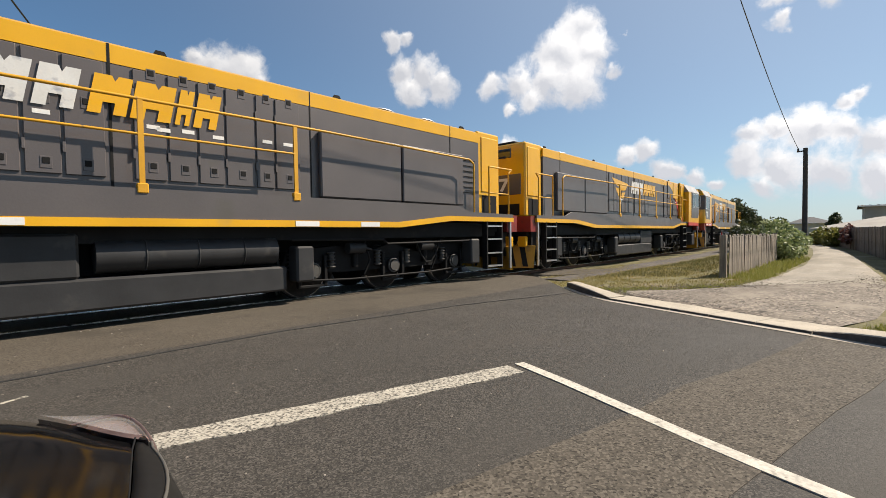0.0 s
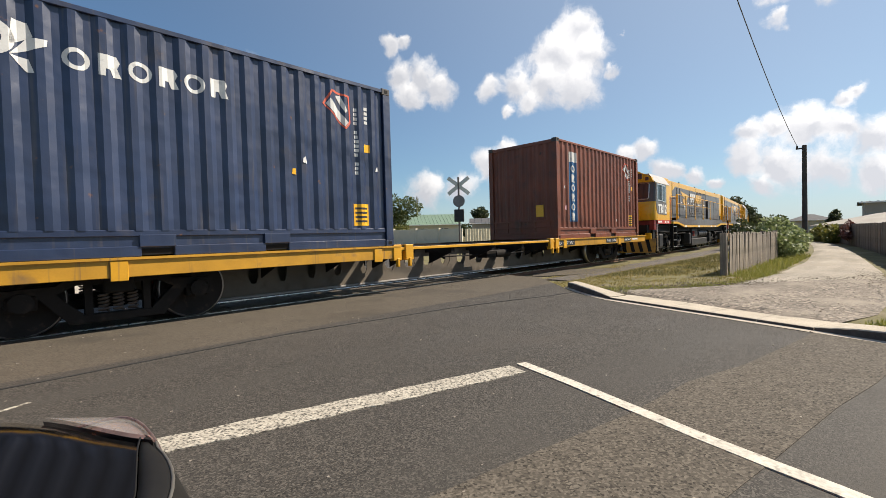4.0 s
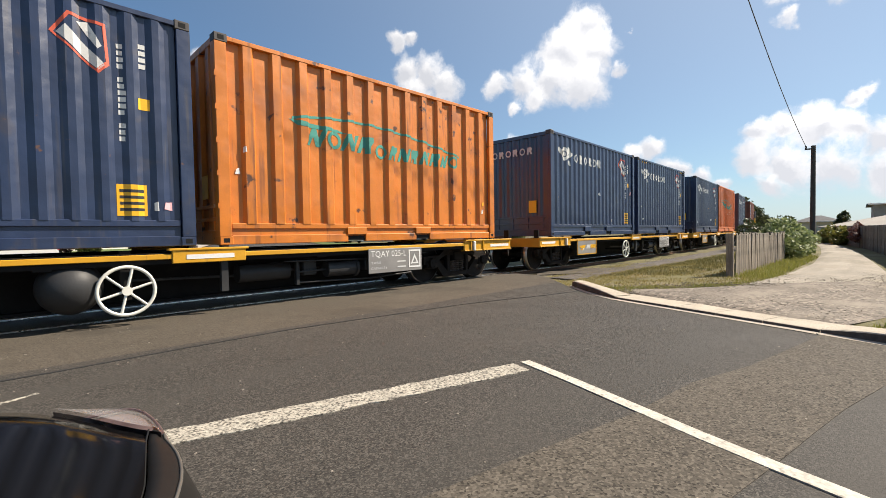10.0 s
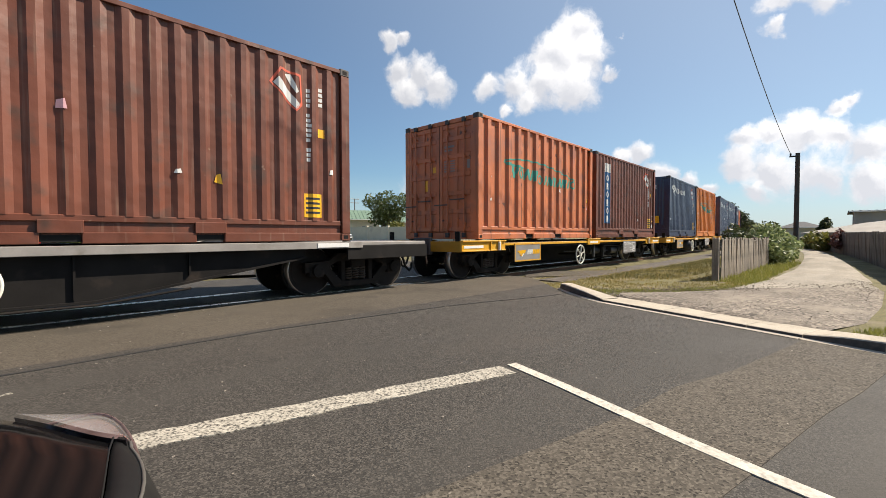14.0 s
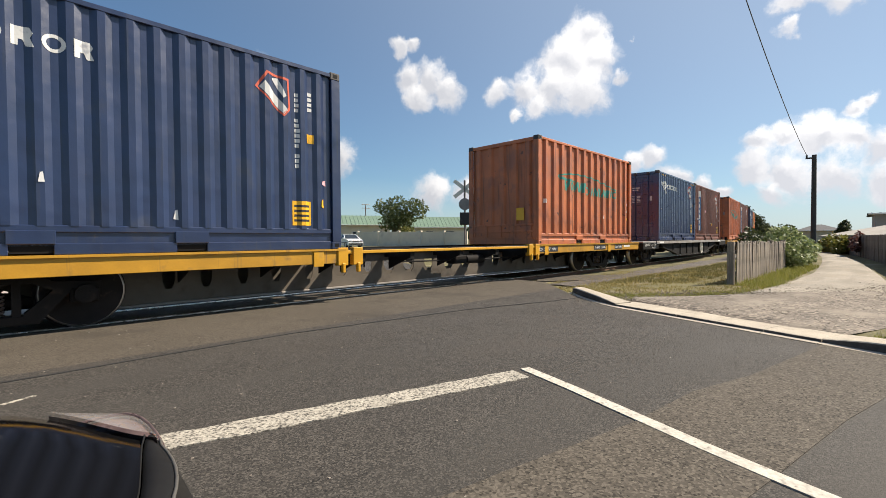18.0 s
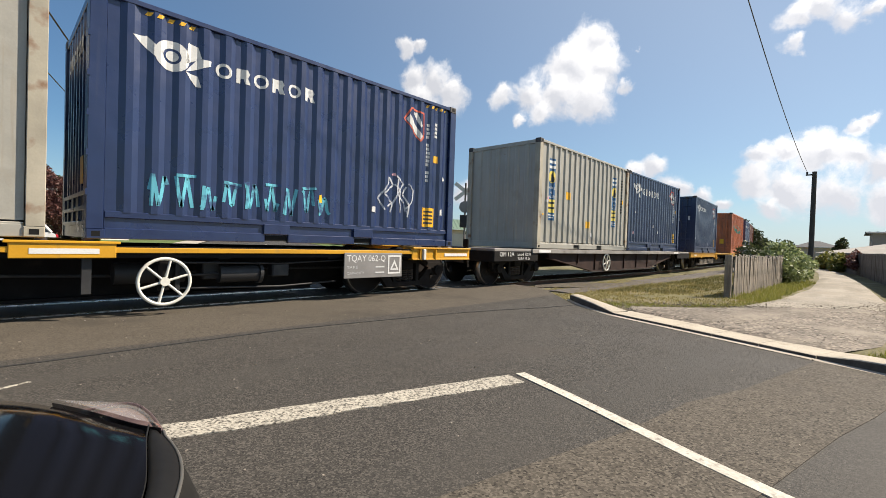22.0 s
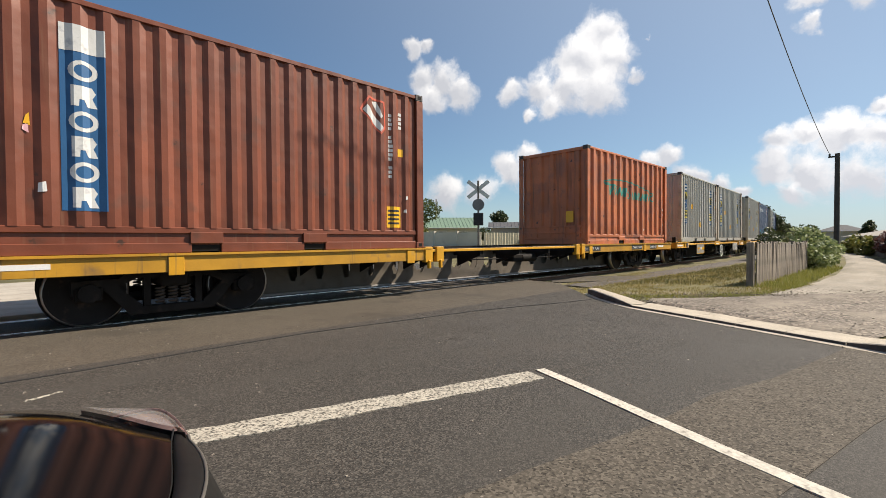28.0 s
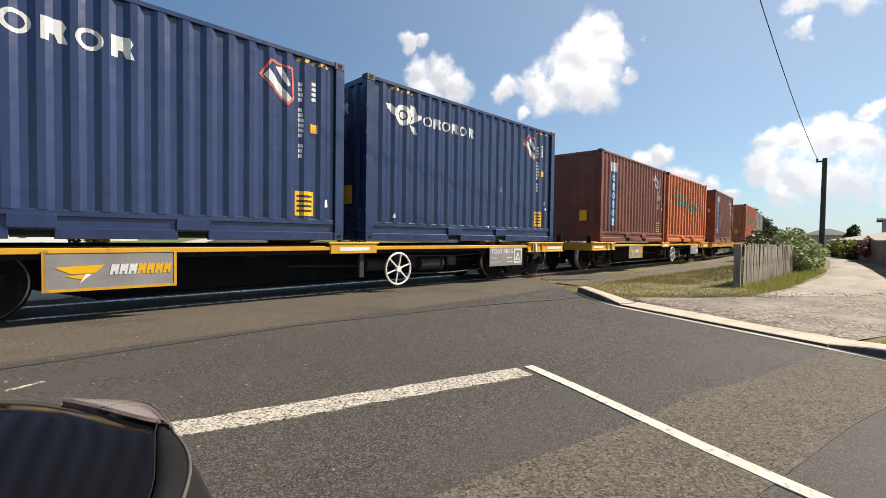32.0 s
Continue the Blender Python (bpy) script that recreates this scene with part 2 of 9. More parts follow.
    b.inputs["Specular IOR Level"].default_value = spec
    if coat:
        b.inputs["Coat Weight"].default_value, b.inputs["Coat Roughness"].default_value = coat, 0.05
    if bump:
        bp = node("ShaderNodeBump")
        bp.inputs["Strength"].default_value, bp.inputs["Distance"].default_value = bump, 0.01
        nt.links.new(relief, bp.inputs["Height"])
        if dents:
            big = node("ShaderNodeBump")
            big.inputs["Strength"].default_value, big.inputs["Distance"].default_value = dents, 0.05
            nt.links.new(noisy(2.6, 2.0), big.inputs["Height"])
            nt.links.new(big.outputs[0], bp.inputs["Normal"])
        nt.links.new(bp.outputs[0], b.inputs["Normal"])
    return m


def clear(name, tint=(1, 1, 1), rough=0.02, mirror=0.0, alpha=1.0):
    """Glass, or a dark pane that mirrors the sky."""
    m = bpy.data.materials.new(name)
    m.use_nodes = True
    b = m.node_tree.nodes["Principled BSDF"]
    b.inputs["Base Color"].default_value = (*tint, 1)
    b.inputs["Roughness"].default_value = rough
    b.inputs["Transmission Weight"].default_value = 1.0 - mirror
    b.inputs["IOR"].default_value = 1.45
    b.inputs["Alpha"].default_value = alpha
    if alpha < 1:
        b.inputs["Transmission Weight"].default_value = 0.0
    return m


def leafy(name, base, other):
    """Leaves: each one its own shade, some light let through."""
    m = bpy.data.materials.new(name)
    m.use_nodes = True
    nt = m.node_tree
    b = nt.nodes["Principled BSDF"]
    g = nt.nodes.new("ShaderNodeNewGeometry")
    r = nt.nodes.new("ShaderNodeMix")
    r.data_type = "RGBA"
    r.inputs[6].default_value, r.inputs[7].default_value = (*base, 1), (*other, 1)
    nt.links.new(g.outputs["Random Per Island"], r.inputs[0])
    nt.links.new(r.outputs[2], b.inputs["Base Color"])
    b.inputs["Roughness"].default_value = 0.55
    t = nt.nodes.new("ShaderNodeBsdfTranslucent")
    nt.links.new(r.outputs[2], t.inputs["Color"])
    s = nt.nodes.new("ShaderNodeMixShader")
    s.inputs[0].default_value = 0.3
    nt.links.new(b.outputs[0], s.inputs[1])
    nt.links.new(t.outputs[0], s.inputs[2])
    nt.links.new(s.outputs[0], nt.nodes["Material Output"].inputs[0])
    return m


RUST = (0.11, 0.045, 0.02)
M = {
    "asphalt": material("asphalt", (0.035, 0.0312, 0.0265), 0.8, tracks=(-68, 0.16, 1.1, (0.054, 0.049, 0.042)), var=0.25, scale=0.5, chips=2.2, chip_scale=125, pits=0.25, bump=0.7, dirt=(0.06, 0.052, 0.043), dirt_at=0.56, dirt_scale=0.6, spec=0.4),
    "asphalt_old": material("asphalt_old", (0.082, 0.07, 0.055), 0.78, var=0.14, scale=0.7, chips=0.6, chip_scale=120, bump=0.35, dirt=(0.055, 0.048, 0.039), dirt_at=0.56, dirt_scale=0.9, spec=0.25),
    "asphalt_patch": material("asphalt_patch", (0.081, 0.07, 0.056), 0.88, spec=0.25, var=0.2, scale=0.9, chips=0.8, chip_scale=95, bump=0.4),
    "tar": material("tar", (0.02, 0.02, 0.02), 0.7),
    "line": material("line", (0.5, 0.46, 0.38), 0.8, var=0.15, scale=6, grain=0.25, dirt=(0.06, 0.054, 0.046), dirt_at=0.47, dirt_scale=60.0, bump=0.5),
    "line_new": material("line_new", (0.58, 0.54, 0.46), 0.75, var=0.12, scale=5, grain=0.2, dirt=(0.16, 0.14, 0.115), dirt_at=0.57, dirt_scale=26.0, bump=0.4),
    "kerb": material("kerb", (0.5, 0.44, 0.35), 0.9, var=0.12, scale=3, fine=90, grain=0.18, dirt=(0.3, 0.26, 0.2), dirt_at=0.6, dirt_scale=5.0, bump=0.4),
    # much darker than the kerb: the face's shade and stains in one colour
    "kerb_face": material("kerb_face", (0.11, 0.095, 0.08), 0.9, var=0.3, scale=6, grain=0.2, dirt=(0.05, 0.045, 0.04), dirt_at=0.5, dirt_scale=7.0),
    "concrete": material("concrete", (0.42, 0.38, 0.32), 0.9, var=0.15, fine=80, grain=0.15, dirt=(0.2, 0.18, 0.15), dirt_at=0.62, dirt_scale=2.0, bump=0.3),
    "gravel": material("gravel", (0.145, 0.122, 0.097), 0.95, var=0.35, scale=1.3, chips=1.2, chip_scale=30, pits=0.25, bump=0.9, dirt=(0.25, 0.215, 0.17), dirt_at=0.5, dirt_scale=1.1, tracks=(20, 0.5, 2.2, (0.13, 0.108, 0.085))),
    "drive": material("drive", (0.37, 0.33, 0.27), 0.95, var=0.22, scale=0.5, fine=40, grain=0.3, dirt=(0.27, 0.235, 0.185), dirt_at=0.5, dirt_scale=1.6, bump=0.5, tracks=(0, 0.3, 1.5, (0.17, 0.15, 0.115))),
    "grass": material("grass", (0.16, 0.14, 0.048), 0.95, var=0.35, scale=1.1, fine=30, grain=0.4, dirt=(0.2, 0.165, 0.1), dirt_at=0.52, dirt_scale=0.8, bump=0.8),
    "lawn": material("lawn", (0.11, 0.16, 0.035), 0.95, var=0.25, scale=0.5, fine=25, grain=0.3, bump=0.5),
    "ballast": material("ballast", (0.078, 0.068, 0.06), 0.95, var=0.3, chips=0.8, chip_scale=18, bump=1.0, rnd=0.1),
    "stone": material("stone", (0.27, 0.235, 0.195), 0.95, var=0.3, scale=20),
    "sleeper": material("sleeper", (0.15, 0.12, 0.095), 0.9, var=0.3, scale=6, grain=0.3, streak=(0.06, 0.05, 0.04), streak_size=(2, 30, 30)),
    "rail": material("rail", (0.2, 0.11, 0.07), 0.75, 0.3, var=0.25),
    "railhead": material("railhead", (0.6, 0.58, 0.55), 0.28, 1.0, var=0.1),
    "blue": material("blue", (0.0115, 0.025, 0.076), 0.34, var=0.18, scale=1.2, dirt=(0.03, 0.037, 0.066), dirt_at=0.6, dirt_scale=2.4, streak=(0.024, 0.032, 0.062), streak_at=0.58, spec=0.85, dents=0.35, spots=((0.1, 0.07, 0.055), 0.735, 7)),
    "blue_worn": material("blue_worn", (0.0145, 0.0275, 0.072), 0.38, var=0.24, scale=1.2, dirt=(0.045, 0.04, 0.05), dirt_at=0.62, dirt_scale=3.0, streak=(0.05, 0.05, 0.068), streak_at=0.58, spec=0.75, dents=0.45, spots=((0.13, 0.06, 0.035), 0.69, 6)),
    "blue_new": material("blue_new", (0.0115, 0.0245, 0.086), 0.3, var=0.12, scale=1.2, streak=(0.024, 0.034, 0.085), streak_at=0.62, spec=0.85, dents=0.3),
    "brown": material("brown", (0.18, 0.05, 0.024), 0.48, var=0.22, scale=1.4, dirt=(0.1, 0.043, 0.027), dirt_at=0.58, dirt_scale=2.5, streak=(0.19, 0.078, 0.042), streak_at=0.6, spec=0.45, dents=0.4, spots=((0.06, 0.028, 0.018), 0.68, 5)),
    "brown_dark": material("brown_dark", (0.142, 0.042, 0.022), 0.5, var=0.24, scale=1.4, dirt=(0.066, 0.034, 0.023), dirt_at=0.56, dirt_scale=2.5, streak=(0.2, 0.105, 0.07), streak_at=0.6, spec=0.45, dents=0.5, spots=((0.22, 0.13, 0.09), 0.7, 6)),
    "orange": material("orange", (0.58, 0.145, 0.024), 0.45, var=0.16, scale=1.3, dirt=(0.42, 0.12, 0.028), dirt_at=0.54, dirt_scale=2.2, streak=(0.2, 0.066, 0.024), streak_at=0.62, streak_size=(9.0, 9.0, 0.6), spec=0.65, dents=0.4, spots=((0.1, 0.04, 0.02), 0.67, 4.5)),
    "orange_gold": material("orange_gold", (0.62, 0.185, 0.016), 0.45, var=0.16, scale=1.3, dirt=(0.42, 0.13, 0.024), dirt_at=0.54, dirt_scale=2.2, streak=(0.17, 0.06, 0.022), streak_at=0.6, streak_size=(8.0, 8.0, 0.6), spec=0.6, dents=0.4, spots=((0.09, 0.036, 0.018), 0.65, 4.5)),
    "orange_faded": material("orange_faded", (0.52, 0.15, 0.05), 0.52, var=0.2, scale=1.3, dirt=(0.36, 0.12, 0.06), dirt_at=0.5, dirt_scale=2.2, streak=(0.22, 0.075, 0.03), streak_at=0.58, streak_size=(9.0, 9.0, 0.6), spec=0.65, dents=0.4, spots=((0.12, 0.05, 0.028), 0.66, 5)),
    "grey": material("grey", (0.37, 0.35, 0.3), 0.45, var=0.09, scale=1.5, dirt=(0.32, 0.29, 0.235), dirt_at=0.6, dirt_scale=2.4, streak=(0.31, 0.265, 0.2), streak_at=0.6, spec=0.8, dents=0.35, spots=((0.2, 0.12, 0.07), 0.73, 6)),
    "casting": material("casting", (0.06, 0.052, 0.05), 0.6, var=0.3, dirt=RUST, dirt_at=0.6),
    "rusty_grey": material("rusty_grey", (0.4, 0.36, 0.28), 0.6, var=0.2, dirt=(0.2, 0.09, 0.04), dirt_at=0.56, dirt_scale=4),
    "wagon_yellow": material("wagon_yellow", (0.62, 0.31, 0.012), 0.5, var=0.12, scale=2, dirt=(0.4, 0.24, 0.05), dirt_at=0.62, dirt_scale=3, streak=(0.22, 0.13, 0.05), streak_at=0.64),
    "wagon_dirty": material("wagon_dirty", (0.47, 0.24, 0.016), 0.55, var=0.2, scale=2, dirt=(0.2, 0.115, 0.04), dirt_at=0.6, dirt_scale=3, streak=(0.13, 0.085, 0.045), streak_at=0.62),
    "wagon_black": material("wagon_black", (0.013, 0.0118, 0.0112), 0.75, var=0.3, dirt=(0.034, 0.026, 0.021), dirt_at=0.6, dirt_scale=3, spec=0.15),
    "wagon_brown": material("wagon_brown", (0.042, 0.024, 0.019), 0.75, spec=0.2, var=0.3, dirt=(0.03, 0.024, 0.02), dirt_at=0.55, dirt_scale=2),
    "web": material("web", (0.115, 0.096, 0.074), 0.75, var=0.2, scale=2, dirt=(0.075, 0.06, 0.046), dirt_at=0.55, dirt_scale=3),
    "deck_grey": material("deck_grey", (0.27, 0.25, 0.23), 0.7, var=0.2, dirt=(0.14, 0.12, 0.1), dirt_at=0.58, dirt_scale=3),
    "bogie": material("bogie", (0.018, 0.015, 0.013), 0.75, spec=0.15, var=0.35, dirt=(0.05, 0.036, 0.026), dirt_at=0.58, dirt_scale=5),
    "wheel": material("wheel", (0.022, 0.018, 0.016), 0.7, 0.0, spec=0.2, var=0.3, dirt=(0.09, 0.06, 0.04), dirt_at=0.6, dirt_scale=6),
    "tread": material("tread", (0.45, 0.42, 0.4), 0.35, 1.0),
    "spring": material("spring", (0.16, 0.13, 0.11), 0.6, 0.2, var=0.3),
    "white_metal": material("white_metal", (0.72, 0.7, 0.62), 0.5, var=0.12, dirt=(0.4, 0.36, 0.28), dirt_at=0.66, dirt_scale=8),
    "white": material("white", (0.76, 0.75, 0.72), 0.5, var=0.06),
    "white_faded": material("white_faded", (0.62, 0.62, 0.6), 0.55, var=0.08, dirt=(0.32, 0.33, 0.36), dirt_at=0.58, dirt_scale=9),
    "teal": material("teal", (0.05, 0.3, 0.24), 0.55, var=0.15, dirt=(0.4, 0.22, 0.1), dirt_at=0.64, dirt_scale=5),
    "sign_blue": material("sign_blue", (0.02, 0.1, 0.24), 0.45, var=0.1),
    "sign_yellow": material("sign_yellow", (0.75, 0.58, 0.1), 0.5, var=0.08),
    "sticker": material("sticker", (0.85, 0.45, 0.02), 0.4, var=0.05),
    "sticker_green": material("sticker_green", (0.55, 0.8, 0.05), 0.4, var=0.05),
    "sticker_pink": material("sticker_pink", (0.75, 0.42, 0.45), 0.5, var=0.05),
    "ink": material("ink", (0.03, 0.03, 0.03), 0.5),
    "logo_red": material("logo_red", (0.6, 0.1, 0.05), 0.5),
    "spray": material("spray", (0.1, 0.4, 0.5), 0.5, dirt=(0.03, 0.06, 0.16), dirt_at=0.5, dirt_scale=7),
    "spray_white": material("spray_white", (0.5, 0.52, 0.55), 0.5, dirt=(0.03, 0.06, 0.16), dirt_at=0.52, dirt_scale=9),
    "plate_grey": material("plate_grey", (0.23, 0.22, 0.21), 0.55, var=0.15),
    "loco_yellow": material("loco_yellow", (0.72, 0.375, 0.004), 0.35, grain=0.02, bump=0.03, var=0.07, scale=1.2, dirt=(0.55, 0.32, 0.05), dirt_at=0.66, dirt_scale=2, coat=0.3),
    "loco_grey": material("loco_grey", (0.1, 0.087, 0.085), 0.42, var=0.1, scale=1.0, dirt=(0.09, 0.08, 0.07), dirt_at=0.6, dirt_scale=2, coat=0.2),
    "loco_red": material("loco_red", (0.5, 0.03, 0.02), 0.4, var=0.1, coat=0.2),
    "beam_red": material("beam_red", (0.22, 0.022, 0.015), 0.5, var=0.2, dirt=(0.06, 0.03, 0.02), dirt_at=0.55, dirt_scale=4),
    "loco_roof": material("loco_roof", (0.32, 0.31, 0.3), 0.5, var=0.1),
    "loco_under": material("loco_under", (0.012, 0.0115, 0.0115), 0.65, spec=0.18, var=0.25, dirt=(0.03, 0.026, 0.022), dirt_at=0.62, dirt_scale=4),
    "cap_grey": material("cap_grey", (0.07, 0.066, 0.06), 0.55, var=0.3, dirt=(0.03, 0.026, 0.022), dirt_at=0.56, dirt_scale=9),
    "tank_grey": material("tank_grey", (0.034, 0.034, 0.035), 0.5, spec=0.3, var=0.2, dirt=(0.07, 0.065, 0.06), dirt_at=0.6, dirt_scale=3),
    "vent": material("vent", (0.014, 0.014, 0.014), 0.7, spec=0.15),
    "silver": material("silver", (0.6, 0.6, 0.6), 0.35, 0.8, var=0.08),
    "rubber": material("rubber", (0.014, 0.014, 0.014), 0.75, spec=0.15),
    "window_dark": material("window_dark", (0.02, 0.028, 0.035), 0.06, var=0.05, grain=0.0, bump=0.0, spec=0.8),
    "car_black": material("car_black", (0.005, 0.005, 0.0055), 0.09, var=0.1, grain=0.0, bump=0.0, spec=0.2),
    "car_satin": material("car_satin", (0.012, 0.0115, 0.011), 0.5, spec=0.15, var=0.12, scale=4, grain=0.0, bump=0.0, dirt=(0.022, 0.02, 0.018), dirt_at=0.6, dirt_scale=12),
    # pale colour that stands for the highlight on the wing's crease
    "wing_edge": material("wing_edge", (0.1, 0.095, 0.085), 0.35, var=0.2, grain=0.0, bump=0.0),
    "lamp_bowl": material("lamp_bowl", (0.17, 0.115, 0.105), 0.3, 0.4, var=0.3, scale=14, grain=0.0, bump=0.0),
    "car_trim": material("car_trim", (0.03, 0.03, 0.03), 0.5),
    "car_white": material("car_white", (0.78, 0.78, 0.77), 0.3, var=0.03, grain=0.0, bump=0.0, coat=0.6),
    "lens": clear("lens", (0.95, 0.9, 0.88), alpha=0.2),
    "red_lens": material("red_lens", (0.45, 0.02, 0.03), 0.2, grain=0.0, bump=0.0, coat=0.8),
    "amber": material("amber", (0.7, 0.3, 0.22), 0.25, grain=0.0, bump=0.0),
    "chrome": material("chrome", (0.75, 0.75, 0.75), 0.12, 1.0, var=0.03, grain=0.0, bump=0.0),
    "timber": material("timber", (0.29, 0.245, 0.19), 0.9, var=0.3, scale=3, fine=60, grain=0.3, dirt=(0.17, 0.165, 0.115), dirt_at=0.58, dirt_scale=4, streak=(0.12, 0.1, 0.085), streak_at=0.5, streak_size=(30, 30, 1.2), rnd=0.3),
    "timber_dark": material("timber_dark", (0.22, 0.185, 0.155), 0.9, var=0.3, scale=3, grain=0.25, streak=(0.09, 0.075, 0.06), streak_at=0.5, streak_size=(30, 30, 1.2), rnd=0.2),
    "pole": material("pole", (0.2, 0.18, 0.16), 0.9, var=0.25, scale=3, streak=(0.1, 0.09, 0.08), streak_at=0.52, streak_size=(25, 25, 0.8)),
    "pole_dark": material("pole_dark", (0.06, 0.055, 0.05), 0.9, var=0.25, scale=3),
    "wire": material("wire", (0.03, 0.03, 0.03), 0.5),
    "wall_cream": material("wall_cream", (0.6, 0.55, 0.44), 0.85, var=0.08, scale=0.8, dirt=(0.45, 0.41, 0.34), dirt_at=0.62, dirt_scale=1),
    "wall_white": material("wall_white", (0.72, 0.69, 0.62), 0.85, var=0.08, scale=1),
    "wall_grey": material("wall_grey", (0.34, 0.32, 0.29), 0.85, var=0.12, scale=0.8),
    "roof_green": material("roof_green", (0.16, 0.24, 0.17), 0.6, var=0.12, streak=(0.22, 0.27, 0.21), streak_size=(3, 3, 3)),
    "roof_grey": material("roof_grey", (0.08, 0.08, 0.085), 0.8, var=0.15),
    "roof_pale": material("roof_pale", (0.15, 0.135, 0.115), 0.8, var=0.15),
    "roof_plain": material("roof_plain", (0.3, 0.275, 0.24), 0.8, var=0.12, scale=1.5),
    "roof_red": material("roof_red", (0.2, 0.12, 0.09), 0.8, var=0.15),
    "sheet_cream": material("sheet_cream", (0.55, 0.5, 0.36), 0.6, var=0.08),
    "bark": material("bark", (0.13, 0.1, 0.075), 0.95, var=0.3, scale=4, grain=0.3, bump=0.6),
    "hill": material("hill", (0.085, 0.082, 0.045), 0.95, var=0.4, scale=0.05, fine=1.2, grain=0.4, dirt=(0.25, 0.17, 0.1), dirt_at=0.46, dirt_scale=0.025),
    "leaf": leafy("leaf", (0.055, 0.08, 0.022), (0.13, 0.155, 0.05)),
    "leaf_light": leafy("leaf_light", (0.12, 0.165, 0.05), (0.37, 0.41, 0.2)),
    "leaf_olive": leafy("leaf_olive", (0.1, 0.11, 0.03), (0.2, 0.19, 0.07)),
    "leaf_yellow": leafy("leaf_yellow", (0.12, 0.14, 0.025), (0.22, 0.2, 0.05)),
    "leaf_red": leafy("leaf_red", (0.07, 0.025, 0.025), (0.14, 0.06, 0.045)),
    "leaf_dark": leafy("leaf_dark", (0.032, 0.048, 0.018), (0.085, 0.1, 0.04)),
    "blade": leafy("blade", (0.22, 0.19, 0.045), (0.42, 0.34, 0.13)),
    "weed": leafy("weed", (0.07, 0.085, 0.02), (0.2, 0.17, 0.065)),
    "blade_green": leafy("blade_green", (0.17, 0.19, 0.03), (0.33, 0.32, 0.08)),
}

M["car_black"].node_tree.nodes["Principled BSDF"].inputs["IOR"].default_value = 1.27

# ---- building tools ----
class Shape:
    """Gathers solids into one mesh."""

    def __init__(self):
        self.v, self.f, self.s = [], [], []

    def add(self, verts, faces, smooth=False):
        n = len(self.v)
        self.v += [tuple(p) for p in verts]
        self.f += [tuple(n + i for i in f) for f in faces]
        self.s += [smooth] * len(faces)
        return self

    def box(self, x0, x1, y0, y1, z0, z1, c=0.0):
        """A box, its edges taken off by c."""
        lo, hi = (min(x0, x1), min(y0, y1), min(z0, z1)), (max(x0, x1), max(y0, y1), max(z0, z1))
        if not c:
            vs = [(x, y, z) for x in (lo[0], hi[0]) for y in (lo[1], hi[1]) for z in (lo[2], hi[2])]
            return self.add(vs, [(0, 1, 3, 2), (4, 6, 7, 5), (0, 4, 5, 1), (2, 3, 7, 6), (0, 2, 6, 4), (1, 5, 7, 3)])
        c = min(c, *[(hi[i] - lo[i]) * 0.45 for i in range(3)])
        vs, key = [], {}
        for sx in (0, 1):
            for sy in (0, 1):
                for sz in (0, 1):
                    for a in range(3):
                        p = [(lo[i], hi[i])[s] if i == a else (lo[i] + c, hi[i] - c)[s] for i, s in enumerate((sx, sy, sz))]
                        key[(sx, sy, sz, a)] = len(vs)
                        vs.append(p)
        fs = []
        for a in range(3):
            b, d = [i for i in range(3) if i != a]
            for s in (0, 1):
                ring = []
                for t, u in ((0, 0), (1, 0), (1, 1), (0, 1)):
                    k = [0, 0, 0]
                    k[a], k[b], k[d] = s, t, u
                    ring.append(key[(*k, a)])
                fs.append(ring)
            for t in (0, 1):
                for u in (0, 1):
                    k0, k1 = [0, 0, 0], [0, 0, 0]
                    k0[a], k1[a] = 0, 1
                    k0[b] = k1[b] = t
                    k0[d] = k1[d] = u
                    fs.append([key[(*k0, b)], key[(*k1, b)], key[(*k1, d)], key[(*k0, d)]])
        for sx in (0, 1):
            for sy in (0, 1):
                for sz in (0, 1):
                    fs.append([key[(sx, sy, sz, a)] for a in range(3)])
        mid = Vector([(lo[i] + hi[i]) / 2 for i in range(3)])
        out = []
        for f in fs:
            p = [Vector(vs[i]) for i in f]
            nrm = (p[1] - p[0]).cross(p[2] - p[0])
            out.append(f if nrm.dot(sum(p, Vector()) / len(p) - mid) > 0 else f[::-1])
        return self.add(vs, out)

    def cyl(self, p, q, r, n=12, r2=None, caps=True):
        """A round bar or cone from p to q."""
        p, q = Vector(p), Vector(q)
        r2 = r if r2 is None else r2
        d = (q - p).normalized()
        a = d.cross(Vector((0, 0, 1)) if abs(d.z) < 0.9 else Vector((1, 0, 0))).normalized()
        b = d.cross(a)
        vs = []
        for i in range(n):
            w = a * math.cos(2 * math.pi * i / n) + b * math.sin(2 * math.pi * i / n)
            vs += [p + w * r, q + w * r2]
        self.add(vs, [(2 * i, (2 * i + 2) % (2 * n), (2 * i + 3) % (2 * n), 2 * i + 1) for i in range(n)], True)
        if caps:
            self.add(vs[0::2], [tuple(range(n))[::-1]])
            self.add(vs[1::2], [tuple(range(n))])
        return self

    def tube(self, pts, r, n=6):
        """A bent round bar through the points."""
        for p, q in zip(pts[:-1], pts[1:]):
            self.cyl(p, q, r, n)
        return self

    def ring(self, c, axis, r, thick, n=24, m=8):
        """A torus round the axis through c."""
        c, d = Vector(c), Vector(axis).normalized()
        a = d.cross(Vector((0, 0, 1)) if abs(d.z) < 0.9 else Vector((1, 0, 0))).normalized()
        b = d.cross(a)
        vs = []
        for i in range(n):
            w = a * math.cos(2 * math.pi * i / n) + b * math.sin(2 * math.pi * i / n)
            for j in range(m):
                g = 2 * math.pi * j / m
